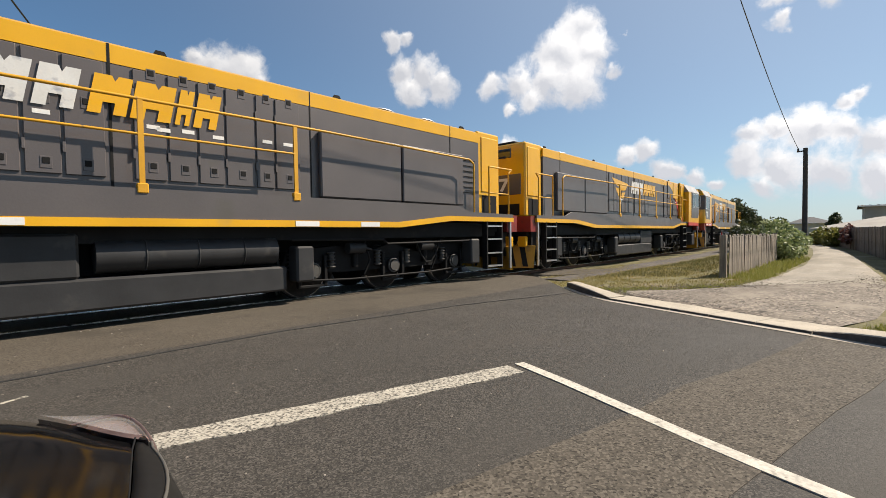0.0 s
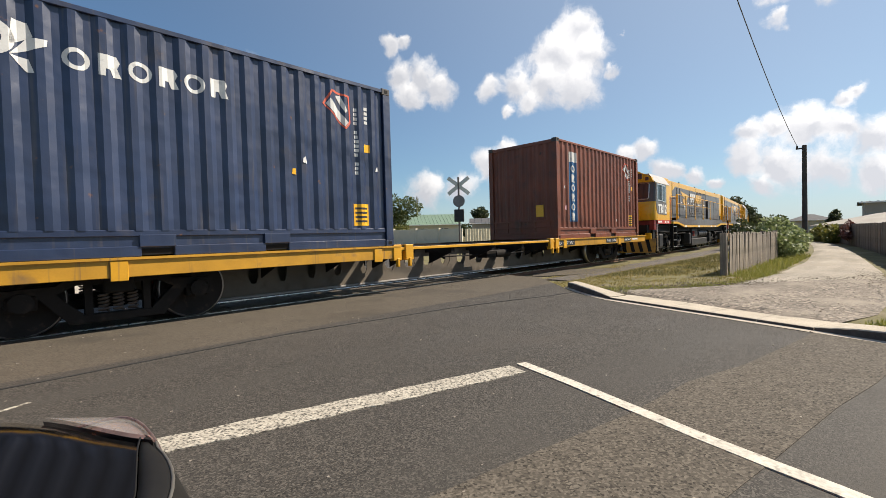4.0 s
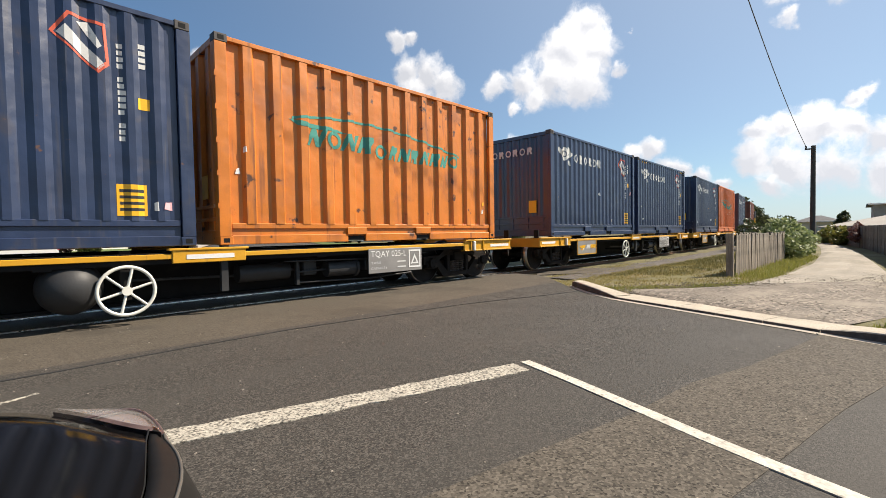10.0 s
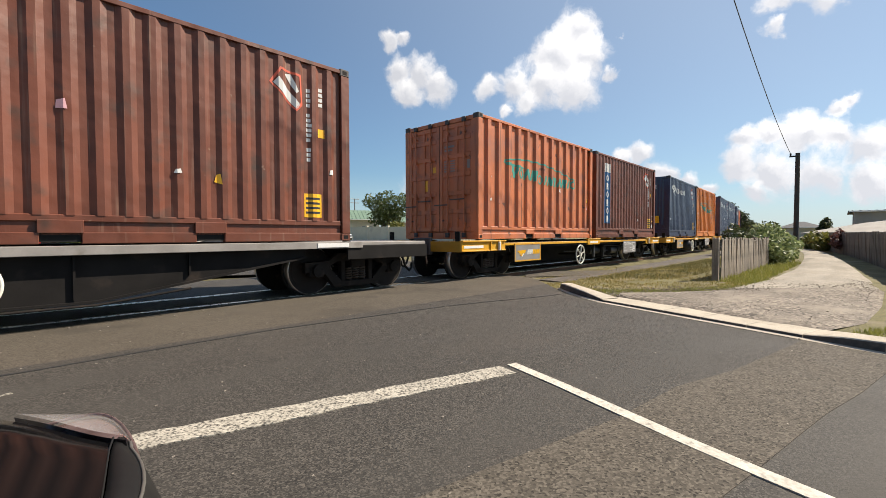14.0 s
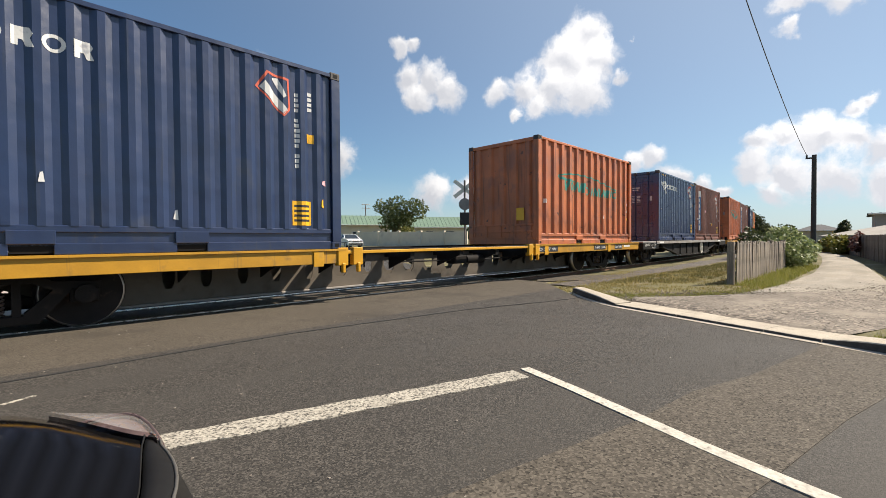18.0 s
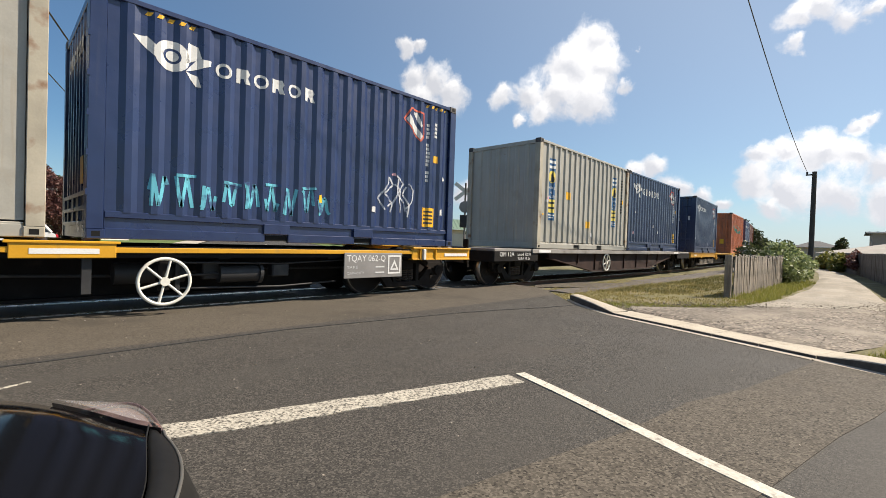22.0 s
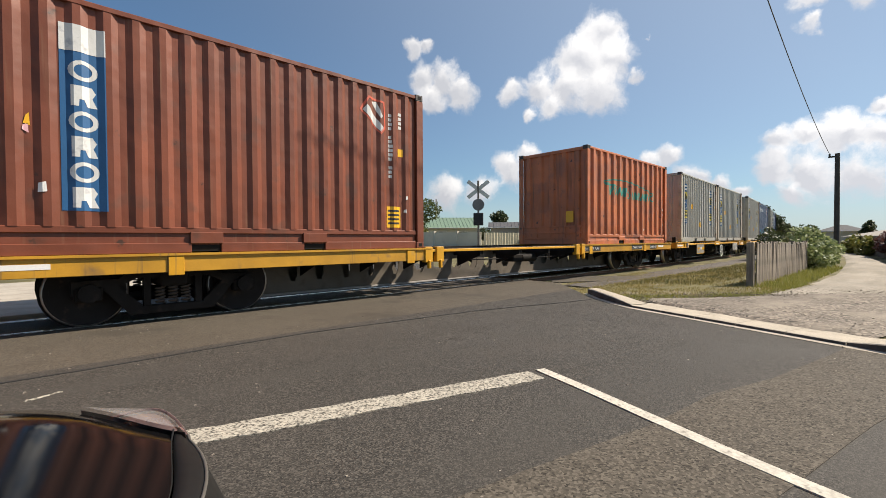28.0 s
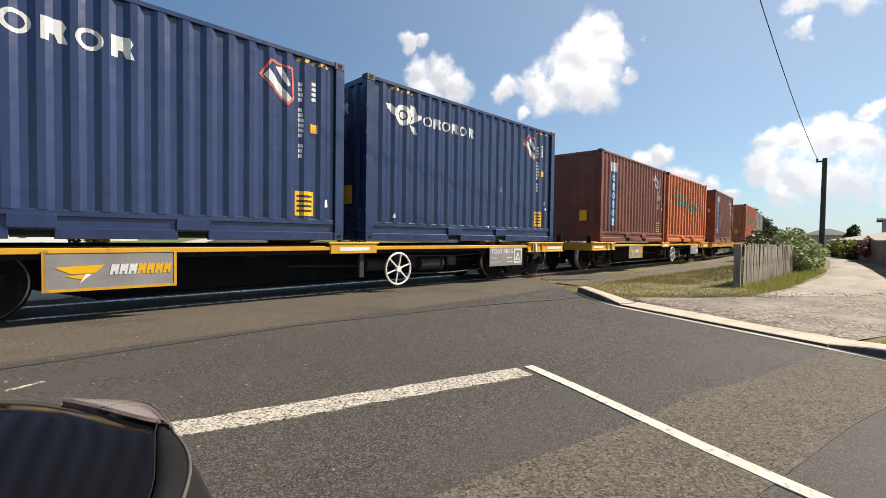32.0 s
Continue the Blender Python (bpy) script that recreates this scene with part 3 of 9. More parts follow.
                vs.append(c + w * (r + thick * math.cos(g)) + d * thick * math.sin(g))
        fs = [(i * m + j, i * m + (j + 1) % m, ((i + 1) % n) * m + (j + 1) % m, ((i + 1) % n) * m + j) for i in range(n) for j in range(m)]
        return self.add(vs, fs, True)

    def prism(self, pts, axis, a0, a1):
        """An outline pushed along an axis: (x, z) along y, (y, z) along x or (x, y) along z."""
        area = sum(p[0] * q[1] - q[0] * p[1] for p, q in zip(pts, pts[1:] + pts[:1]))
        if area < 0:
            pts = pts[::-1]

        def put(p, a):
            return {"x": (a, p[0], p[1]), "y": (p[0], a, p[1]), "z": (p[0], p[1], a)}[axis]

        n = len(pts)
        vs = [put(p, a0) for p in pts] + [put(p, a1) for p in pts]
        fs = [tuple(range(n))[::-1], tuple(range(n, 2 * n))] + [(i, (i + 1) % n, n + (i + 1) % n, n + i) for i in range(n)]
        if axis == "y":
            fs = [f[::-1] for f in fs]
        if a1 < a0:
            fs = [f[::-1] for f in fs]
        return self.add(vs, fs)

    def sheet(self, rows):
        """A surface through rows of points."""
        n = len(rows[0])
        fs = [(i * n + j, i * n + j + 1, (i + 1) * n + j + 1, (i + 1) * n + j) for i in range(len(rows) - 1) for j in range(n - 1)]
        return self.add([p for r in rows for p in r], fs, True)

    def ball(self, c, r, n=14, m=8, squash=1.0):
        rows = [[(c[0] + r * math.sin(math.pi * i / m) * math.cos(2 * math.pi * j / n), c[1] + r * math.sin(math.pi * i / m) * math.sin(2 * math.pi * j / n),
                  c[2] - r * squash * math.cos(math.pi * i / m)) for j in range(n + 1)] for i in range(m + 1)]
        return self.sheet(rows)

    def weld(self):
        """Joins corners that meet and drops the faces between touching pieces."""
        key, at, out = {}, [], []
        for p in self.v:
            k = tuple(round(c, 4) for c in p)
            at.append(key.setdefault(k, len(key)))
            if at[-1] == len(out):
                out.append(p)
        kept = {}
        for f in self.f:
            g = tuple(at[i] for i in f)
            kept.setdefault(frozenset(g), []).append(g)
        self.v, self.f = out, [g[0] for g in kept.values() if len(g) == 1]
        self.s = [False] * len(self.f)
        return self

    def mesh(self, name):
        me = bpy.data.meshes.new(name)
        me.from_pydata(self.v, [], self.f)
        me.polygons.foreach_set("use_smooth", self.s)
        me.update()
        return me


def part(name, shape, mat, parent=None, label="", at=None):
    """Links a shape or a mesh as one object under a thing or a part."""
    me = shape.mesh(name) if isinstance(shape, Shape) else shape
    if not me.materials:
        me.materials.append(M[mat])
    ob = new(name, me)
    ob.parent = parent
    if at is not None:
        ob.matrix_basis = at
    return tagged(ob, label)


def thing(name, label, category, group="", at=None):
    """An empty at a thing's base, which parents its parts."""
    ob = new(name)
    ob.empty_display_size = 0.2
    if at is not None:
        ob.matrix_basis = at
    return tagged(ob, label, category, group)


def setting(name, shape, mat, label=""):
    return tagged(part(name, shape, mat), label, kind="structure")


def words(text, size, wide=None, bold=0.0):
    """The outline of a text as a flat mesh in the x, z plane, its lower left corner at the origin; wide: its width."""
    cu = bpy.data.curves.new("words", "FONT")
    cu.body, cu.size, cu.resolution_u, cu.offset = text, size, 2, bold
    ob = bpy.data.objects.new("words", cu)
    scene.collection.objects.link(ob)
    bpy.context.view_layer.update()
    me = bpy.data.meshes.new_from_object(ob)
    bpy.data.objects.remove(ob)
    vs = np.array([v.co[:] for v in me.vertices])
    lo, hi = vs.min(0), vs.max(0)
    k = wide / (hi[0] - lo[0]) if wide else 1.0
    out = [((p[0] - lo[0]) * k, 0.0, p[1] - lo[1]) for p in vs]
    fs = [tuple(p.vertices) for p in me.polygons]
    bpy.data.meshes.remove(me)
    return out, fs


def write(name, text, size, mat, parent, x, y, z, wide=None, turn=0, upright=False, label="", bold=0.0):
    """Lettering on a face that looks to -y at that y; turn: degrees about z; upright: letters one below another."""
    sh = Shape()
    if upright:
        for i, ch in enumerate(text):
            if ch != " ":
                vs, fs = words(ch, size)
                sh.add([(p[0], 0, p[2] - i * size * 0.92) for p in vs], fs)
    else:
        vs, fs = words(text, size, wide, bold)
        sh.add(vs, fs)
    return part(name, sh, mat, parent, label, pose(x, y, z, 0, 0, turn))


TRACK_Y, ARC_R, ARC_S, GAUGE = 7.65, 340.0, 9.0, 1.067


def track(s, off=0.0, z=0.0):
    """The pose of the track's middle at s metres along it: straight over the crossing, then a long bend to the left."""
    if s <= ARC_S:
        return pose(s, TRACK_Y + off, z)
    a = (s - ARC_S) / ARC_R
    return pose(ARC_S + (ARC_R - off) * math.sin(a), TRACK_Y + ARC_R - (ARC_R - off) * math.cos(a), z, 0, 0, math.degrees(a))


def run(t):
    """How far the train has gone by then: a steady pace, a little faster at the end."""
    a, b = min(max(t - 27, 0), 2.5), max(t - 29.5, 0)
    return 6.7 * t + 0.06 * a * a + 0.3 * b


def step(x, a, b):
    x = min(1, max(0, (x - a) / (b - a)))
    return x * x * (3 - 2 * x)


ROAD = Vector((0.365, 0.931))          # the way of the road
KERB = Vector((6.2, 1.74))             # a point of its far gutter


def aside(x, y):
    """Metres to the right of the far gutter of the road."""
    return (x - KERB.x) * ROAD.y - (y - KERB.y) * ROAD.x


def level(x, y):
    """The height of the open ground."""
    z = 0.44 * step(y, 10, 46) + 0.9 * step(y, 60, 170)
    verge = step(aside(x, y), 0.1, 0.5) * (1 - step(y, 3.6, 5.6))
    z += -0.11 + 0.14 * verge
    if y < 3 and x > 9:
        z -= 0.03 * step(x, 9, 14)
    return z

# ---- the ground, the road and the line ----
def spread(*spans):
    out = []
    for a, b, d in spans:
        n = max(1, round((b - a) / d))
        out += [a + (b - a) * i / n for i in range(n)]
    return out + [spans[-1][1]]


xs = spread((-2500, -300, 550), (-300, -40, 65), (-40, -8, 8), (-8, 4, 2), (4, 13, 0.25), (13, 45, 1), (45, 120, 15), (120, 2500, 340))
ys = spread((-2500, -120, 600), (-120, -20, 25), (-20, -4, 4), (-4, 8, 0.25), (8, 60, 2), (60, 200, 14), (200, 2500, 380))
sh = Shape()
sh.sheet([[(x, y, level(x, y) + 0.012 * noise.noise(Vector((x * 1.3, y * 1.3, 0)))) for x in xs] for y in ys])
sh.f = [f[::-1] for f in sh.f] if sh.f and (Vector(sh.v[sh.f[0][1]]) - Vector(sh.v[sh.f[0][0]])).cross(Vector(sh.v[sh.f[0][2]]) - Vector(sh.v[sh.f[0][0]])).z < 0 else sh.f
setting("ground", sh, "grass", "dry yellow-green grass verge and open ground")


def along(d, right):
    """A point d metres along the road's far gutter from KERB, so far to its right."""
    return (KERB.x + ROAD.x * d + ROAD.y * right, KERB.y + ROAD.y * d - ROAD.x * right)


near_road = [(-14, 4.85), (-14, -10), along(-14, 0), along(-2.2, 0), along(0, 0), along(1.15, 0), (7.35, 3.75), (7.82, 4.35), (8.35, 4.85)]
sh = Shape().prism(near_road, "z", -0.16, 0.0)
road = setting("road", sh, "asphalt", "dark chip-seal asphalt road, worn and patched")
# the older, paler strip of asphalt along the rails, and between and beyond them
for name, pts in (("road_edge_strip", [(-14, 4.85), (8.35, 4.85), (9.0, 5.45), (9.4, 5.96), (9.55, 7.035), (-14, 7.035)]),
                  ("crossing_infill", [(-14, 7.185), (9.6, 7.185), (9.6, 8.115), (-14, 8.115)])):
    part(name, Shape().prism(pts, "z", -0.17, -0.004), "asphalt_old", road)
part("far_crossing", Shape().prism([(0.5, 8.265), (9.7, 8.265), (11.0, 9.6), (12.0, 11.0), (1.5, 11.0), (0.8, 8.85)], "z", -0.17, -0.004), "asphalt", road)
part("concrete_apron", Shape().prism([(-14, 8.6), (0.55, 8.6), (0.78, 8.85), (2.4, 13.5), (3.2, 15.6), (1.5, 15.9), (-14, 15)], "z", -0.2, 0.03), "concrete", road, "pale concrete footpath apron")
part("path_pad", Shape().prism([(10.2, 6.55), (12.0, 5.35), (13.9, 5.75), (12.5, 7.03), (10.9, 7.03)], "z", -0.3, -0.085), "asphalt_patch", road)
strip = Shape()
rows = []
for i in range(32):
    d = 9.2 + i * 6
    row = []
    for w in (-9.4, -6, -3, 0):
        x, y = along(d, w + 1.2)
        row.append((x, y, max(level(x, y), -0.02) + 0.055 if i else -0.02))
    rows.append(row)
strip.sheet(rows)
strip.f = [f[::-1] for f in strip.f]
far_road = part("far_road", strip, "asphalt", road)
for name, mat, w0, w1, lift_by, d0, d1 in (("footpath", "concrete", -9.75, -8.25, 0.1, 15, 120), ("lawn", "lawn", -15.5, -9.8, 0.075, 22, 60), ("verge_lawn", "lawn", 1.3, 5.0, 0.07, 30, 110)):
    strip = Shape()
    rows = []
    for i in range(25):
        d = d0 + (d1 - d0) * i / 24
        rows.append([(*along(d, w0 + (w1 - w0) * j / 3), level(*along(d, w0 + (w1 - w0) * j / 3)) + lift_by) for j in range(4)])
    strip.sheet([r[::-1] for r in rows][::-1])
    strip.f = [f[::-1] for f in strip.f] if (Vector(strip.v[strip.f[0][1]]) - Vector(strip.v[strip.f[0][0]])).cross(Vector(strip.v[strip.f[0][2]]) - Vector(strip.v[strip.f[0][0]])).z < 0 else strip.f
    part(name, strip, mat, road)
# a trench across the road, filled with paler asphalt, and its tar joints
patch = [(-1.2, 1.62), (0.4, 1.4), (1.57, 1.19), (2.5, 0.99), (3.3, 0.9), (4.0, 0.69), (5.2, 0.47), (5.62, 0.4), (5.35, -0.28), (4.0, -0.02), (3.38, 0.13), (2.85, 0.23), (2.4, 0.31), (0.8, 0.62), (-1.2, 0.9)]
part("road_patch", Shape().prism(patch, "z", -0.03, 0.004), "asphalt_patch", road)
rng = random.Random(5)
crack = [(-3, 4.66), (0.25, 4.63), (1.3, 4.68), (2.34, 4.7), (3.5, 4.56), (4.8, 4.4), (5.6, 4.2), (6.39, 3.96), (7.2, 3.8)]
sh = Shape()
for (ax, ay), (bx, by) in zip(crack[:-1], crack[1:]):
    sh.prism([(ax, ay - 0.02), (bx, by - 0.016), (bx, by + 0.02), (ax, ay + 0.014)], "z", -0.02, 0.005)
part("tar_joint", sh, "tar", road)


def ragged(a, b, half, n, seed, wob=0.006):
    """The outline of a painted line from a to b with uneven edges."""
    r = random.Random(seed)
    a, b = Vector(a), Vector(b)
    d = (b - a).normalized()
    q = Vector((-d.y, d.x))
    one = [a + (b - a) * i / n + q * (half + r.uniform(-wob, wob)) for i in range(n + 1)]
    two = [a + (b - a) * i / n - q * (half + r.uniform(-wob, wob)) for i in range(n + 1)]
    return [tuple(p) for p in one] + [tuple(p) for p in two[::-1]]


part("stop_line", Shape().prism(ragged((-2.4, 3.5), (2.83, 1.96), 0.105, 70, 1, 0.012), "z", -0.01, 0.006), "line", road, "worn white stop line")
centre = [(2.97, 2.03), (2.79, 1.5), (2.6, 1.0), (2.46, 0.63), (2.36, 0.33), (2.29, 0.1), (2.05, -0.6), (1.2, -3.2), (-1.0, -9.5)]
sh = Shape()
left = [(x - 0.04, y + 0.012) for x, y in centre]
right = [(x + 0.045, y - 0.016) for x, y in centre]
sh.prism(left + right[::-1], "z", -0.01, 0.007)
part("centre_line", sh, "line_new", road, "white centre line")
part("chalk_mark", Shape().prism(ragged((-0.02, 3.98), (0.17, 4.07), 0.012, 8, 3), "z", -0.01, 0.005), "line", road)
for i in range(6):
    d = 32 + i * 12
    a, b = along(d, -3.6), along(d + 4, -3.6)
    za, zb = level(*a) + 0.062, level(*b) + 0.066
    part("lane_dash", Shape().add([(a[0] - 0.06, a[1], za), (a[0] + 0.06, a[1], za), (b[0] + 0.06, b[1], zb), (b[0] - 0.06, b[1], zb)], [(0, 1, 2, 3)]), "line_new", road)
# specks of pale stone on the asphalt
sh = Shape()
for i in range(230):
    x, y = rng.uniform(-1, 6), rng.uniform(0.2, 6.6)
    if aside(x, y) < -0.2:
        r = rng.uniform(0.003, 0.008)
        sh.box(x - r, x + r, y - r * 0.7, y + r * 0.7, -0.002, r * 0.7)
tagged(part("loose_stone", sh, "stone"), "small pale stones scattered over asphalt", "stone", kind="stuff")

# kerb: an upright end at the grass, a laid-back stretch before the drive, upright again beyond it
kerb = tagged(thing("kerb", "pale concrete kerb along the road, laid back at the driveway", "kerb"), kind="structure")


def kerb_piece(name, pts, high, back):
    """Concrete along the gutter: pts from near to far, the face so high, so far to the back."""
    sh = Shape()
    rows = []
    for i, (x, y) in enumerate(pts):
        p, q = pts[max(0, i - 1)], pts[min(len(pts) - 1, i + 1)]
        d = Vector((q[0] - p[0], q[1] - p[1])).normalized()
        n = Vector((d.y, -d.x))
        h = high[i]
        lip = back[i]
        rows.append([(x - n.x * 0.075, y - n.y * 0.075, 0.006), (x, y, 0.012), (x + n.x * 0.01, y + n.y * 0.01, h * 0.85), (x + n.x * 0.02, y + n.y * 0.02, h * 0.96),
                     (x + n.x * 0.04, y + n.y * 0.04, h), (x + n.x * lip, y + n.y * lip, h + 0.012), (x + n.x * lip, y + n.y * lip, -0.15)])
    sh.sheet([r[2:] for r in rows])
    sh.sheet([r[:2] for r in rows])
    sh.s = [False] * len(sh.s)
    for r in (rows[0], rows[-1]):
        sh.add(r + [(r[0][0], r[0][1], -0.15)], [tuple(range(8))])
    piece = part(name, sh, "kerb", kerb)
    # the upright face, its shade and stains painted on as a dark strip
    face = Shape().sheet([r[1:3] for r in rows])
    part("face", face, "kerb_face", piece, "dark kerb face, stains and shade put into its colour")
    return piece


turned = [(6.66, 2.9), (6.95, 3.32), (7.28, 3.72), (7.62, 4.06), (7.82, 4.24)]
kerb_piece("kerb_end", turned, [0.05, 0.1, 0.12, 0.12, 0.1], [0.27, 0.2, 0.17, 0.16, 0.15])
for i in range(5):
    a, b = -1.42 + i * 0.535, -1.42 + (i + 1) * 0.535 - 0.006
    kerb_piece("kerb_layback", [along(a, 0), along((a + b) / 2, 0), along(b, 0)], [0.042] * 3, [0.38] * 3)
kerb_piece("kerb_length", [along(-2.05, 0), along(-1.75, 0), along(-1.43, 0)], [0.1, 0.085, 0.045], [0.2, 0.24, 0.36])
for i in range(4):
    a = -2.06 - i * 2.4
    kerb_piece("kerb_length", [along(a - 2.394, 0), along(a, 0)], [0.1, 0.1], [0.2, 0.2])

# the gravel apron and the pale drive that runs beside the line
drive_left = [along(1.0, 0.34), (7.6, 3.2), (8.3, 2.5), (9.2, 1.78), (12.45, 1.52), (17.3, 1.42), (24, 1.75), (31, 2.3), (40, 3.3), (52, 5.4)]
drive_right = [along(-1.45, 0.34), (6.9, -0.05), (8.6, -0.22), (10.84, -0.3), (13.6, -0.15), (19.0, 0.2), (23, 0.5), (27.3, 0.85), (33, 1.5), (41, 2.3), (53, 4.0)]


def lane(pts, t):
    """A point at the share t of the way along a line of points."""
    k = t * (len(pts) - 1)
    i = min(int(k), len(pts) - 2)
    return Vector(pts[i]).lerp(Vector(pts[i + 1]), k - i)


def lane_sheet(t0, t1, n, up, cols=8):
    rows = []
    for i in range(n + 1):
        t = t0 + (t1 - t0) * i / n
        a, b = lane(drive_left, t), lane(drive_right, t)
        row = []
        for j in range(cols + 1):
            p = a.lerp(b, j / cols)
            e = min(j, cols - j) / (cols / 2)
            row.append((p.x, p.y, max(level(p.x, p.y), 0.0) + up * min(1, e * 2.5 + 0.15) + 0.02 * noise.noise(Vector((p.x * 0.9, p.y * 0.9, 3)))))
        rows.append(row)
    return Shape().sheet([r[::-1] for r in rows[::-1]])


drive = setting("driveway", lane_sheet(0.30, 1.0, 40, 0.045), "drive", "pale crushed-rock driveway beside the railway line")
part("gravel_apron", lane_sheet(0.0, 0.32, 22, 0.05, 12), "gravel", drive, "grey gravel apron at the kerb")
sh = Shape()
rng = random.Random(11)
for i in range(2300):
    t = rng.random() ** 1.3 * 0.42 if i < 900 else rng.gauss(0.325, 0.035)
    p = lane(drive_left, t).lerp(lane(drive_right, t), rng.uniform(0.02, 0.98))
    r = rng.uniform(0.006, 0.017)
    z = max(level(p.x, p.y), 0) + 0.05
    c = Vector((p.x, p.y, z - 0.006))
    tip = [c + Vector((rng.uniform(-r, r), rng.uniform(-r, r), r * 0.45)), c + Vector((r, rng.uniform(-r, r) * 0.4, 0)), c + Vector((-r * 0.6, r, 0)), c + Vector((-r * 0.5, -r, 0))]
    sh.add(tip, [(0, 1, 2), (0, 2, 3), (0, 3, 1)])
tagged(part("gravel_stone", sh, "gravel"), "loose grey gravel on the driveway apron", "gravel", kind="stuff")

# grass blades on the verge
def blades(name, n, spot, mat, tall, seed, label):
    r = random.Random(seed)
    sh = Shape()
    k = 0
    while k < n:
        x, y = spot(r)
        if x is None:
            continue
        k += 1
        if noise.noise(Vector((x * 1.1, y * 1.1, seed))) < -0.3 or noise.noise(Vector((x * 4, y * 4, seed))) < -0.3:
            continue
        z = level(x, y) - 0.01
        a = r.uniform(0, 6.28)
        h, w = tall * r.uniform(0.4, 1.2), r.uniform(0.004, 0.009)
        lean = Vector((math.cos(a + 1.3), math.sin(a + 1.3))) * h * r.uniform(0.2, 0.7)
        dx, dy = math.cos(a) * w, math.sin(a) * w
        sh.add([(x - dx, y - dy, z), (x + dx, y + dy, z), (x + lean.x, y + lean.y, z + h)], [(0, 1, 2)])
    return tagged(part(name, sh, mat), label, "grass", kind="stuff")


def verge_spot(r):
    x, y = r.uniform(6.4, 15.5), r.uniform(1.5, 6.4)
    gate = lane(drive_left, min(1, max(0.0, (x - 6.6) / 12.0)))
    if aside(x, y) < 0.35 or (x < 7.9 and y > 4.0 + (x - 7.4)) or y > 5.9 + 0.25 * max(0, x - 9.4) or y < (3.3 - 0.9 * (x - 7.4) if x < 9.2 else 1.6) + 0.1:
        return None, None
    if x < 9.5 and y > 4.5 + (x - 7.77) * 0.88:
        return None, None
    return x, y


blades("grass", 30000, verge_spot, "blade", 0.05, 21, "short dry grass on the verge")
blades("green_grass", 5200, lambda r: (r.uniform(11, 21), r.uniform(1.55, 2.25)), "blade_green", 0.14, 22, "fresh green grass along the paling fence")
blades("line_grass", 5200, lambda r: (r.uniform(10.5, 26), r.uniform(2.4, 5.6)), "blade", 0.07, 23, "rough grass between fence and railway")
blades("kerb_grass", 6500, lambda r: (lambda d, w: along(d, w))(r.uniform(-5, -1.6), r.uniform(0.25, 1.2)), "blade_green", 0.07, 24, "green grass behind the kerb")

def weed_spot(r):
    x, y = r.uniform(10.4, 22), r.uniform(2.6, 4.9)
    return (x, y) if y > 2.9 + 0.12 * (13 - x) else (None, None)


blades("weeds", 16000, weed_spot, "weed", 0.085, 25, "rough green and brown weeds between fence and railway")
blades("edge_grass", 5200, lambda r: (lambda t, w: (lane(drive_left, t).x + r.gauss(0, 0.1), lane(drive_left, t).y + w))(r.uniform(0.08, 0.45), r.gauss(0.1, 0.16)), "blade_green", 0.06, 26, "straggling grass along the driveway's edge")
sh = Shape()
rng = random.Random(12)
for i in range(2600):
    k = rng.random()
    if k < 0.45:
        p = lane(drive_left, rng.uniform(0.0, 0.36)) + Vector((rng.gauss(0, 0.25), rng.gauss(0.1, 0.3)))
    else:
        p = Vector((rng.uniform(8.6, 24), 0))
        p.y = 5.55 + 0.02 * (p.x - 10) + rng.gauss(0, 0.38)
    if aside(p.x, p.y) < 0.4:
        continue
    r = rng.uniform(0.008, 0.024)
    c = Vector((p.x, p.y, level(p.x, p.y) + (0.012 if k > 0.45 else 0.02)))
    a = rng.uniform(0, 6.28)
    ring = [c + Vector((math.cos(a + j * 2.1) * r, math.sin(a + j * 2.1) * r * 0.8, -r * 0.3)) for j in range(3)]
    sh.add(ring + [c + Vector((0, 0, r * 0.7))], [(0, 1, 3), (1, 2, 3), (2, 0, 3)])
tagged(part("stray_gravel", sh, "gravel"), "stray grey gravel along the verge and the ballast", "gravel", kind="stuff")
shoulder = Shape()
rows = []
for i in range(60):
    st = 9.7 + i * 1.2
    rows.append([track(st) @ Vector((0, w, z + 0.02 * noise.noise(Vector((st, w * 2, 7))))) for w, z in ((-2.85, -0.17), (-2.4, -0.08), (-1.9, -0.09), (-1.45, -0.12))])
shoulder.sheet(rows)
tagged(part("ballast_shoulder", shoulder, "ballast"), "dark ballast shoulder beside the railway", "ballast", kind="stuff")

# the railway line
line = tagged(thing("railway_track", "narrow-gauge railway track over a level crossing", "railway"), kind="structure")
stops = [-70 + i * 5 for i in range(16)] + [9 + i * 3 for i in range(70)]
sh = Shape()
rows = []
for s in stops:
    m = track(s)
    rows.append([m @ Vector((0, w, z)) for w, z in ((-2.6, -0.3), (-1.45, -0.14), (-0.9, -0.12), (0.9, -0.12), (1.45, -0.14), (2.6, -0.3))])
sh.sheet([r[::-1] for r in rows])
part("ballast_bed", sh, "ballast", line, "grey-brown ballast bed")
RAIL = [(-0.055, -0.15), (0.055, -0.15), (0.055, -0.135), (0.012, -0.115), (0.012, -0.04), (0.035, -0.03), (0.035, -0.012), (-0.035, -0.012), (-0.035, -0.03), (-0.012, -0.04), (-0.012, -0.115), (-0.055, -0.135)]
HEAD = [(-0.035, -0.012), (0.035, -0.012), (0.034, -0.003), (0.028, 0.0), (-0.028, 0.0), (-0.034, -0.003)]
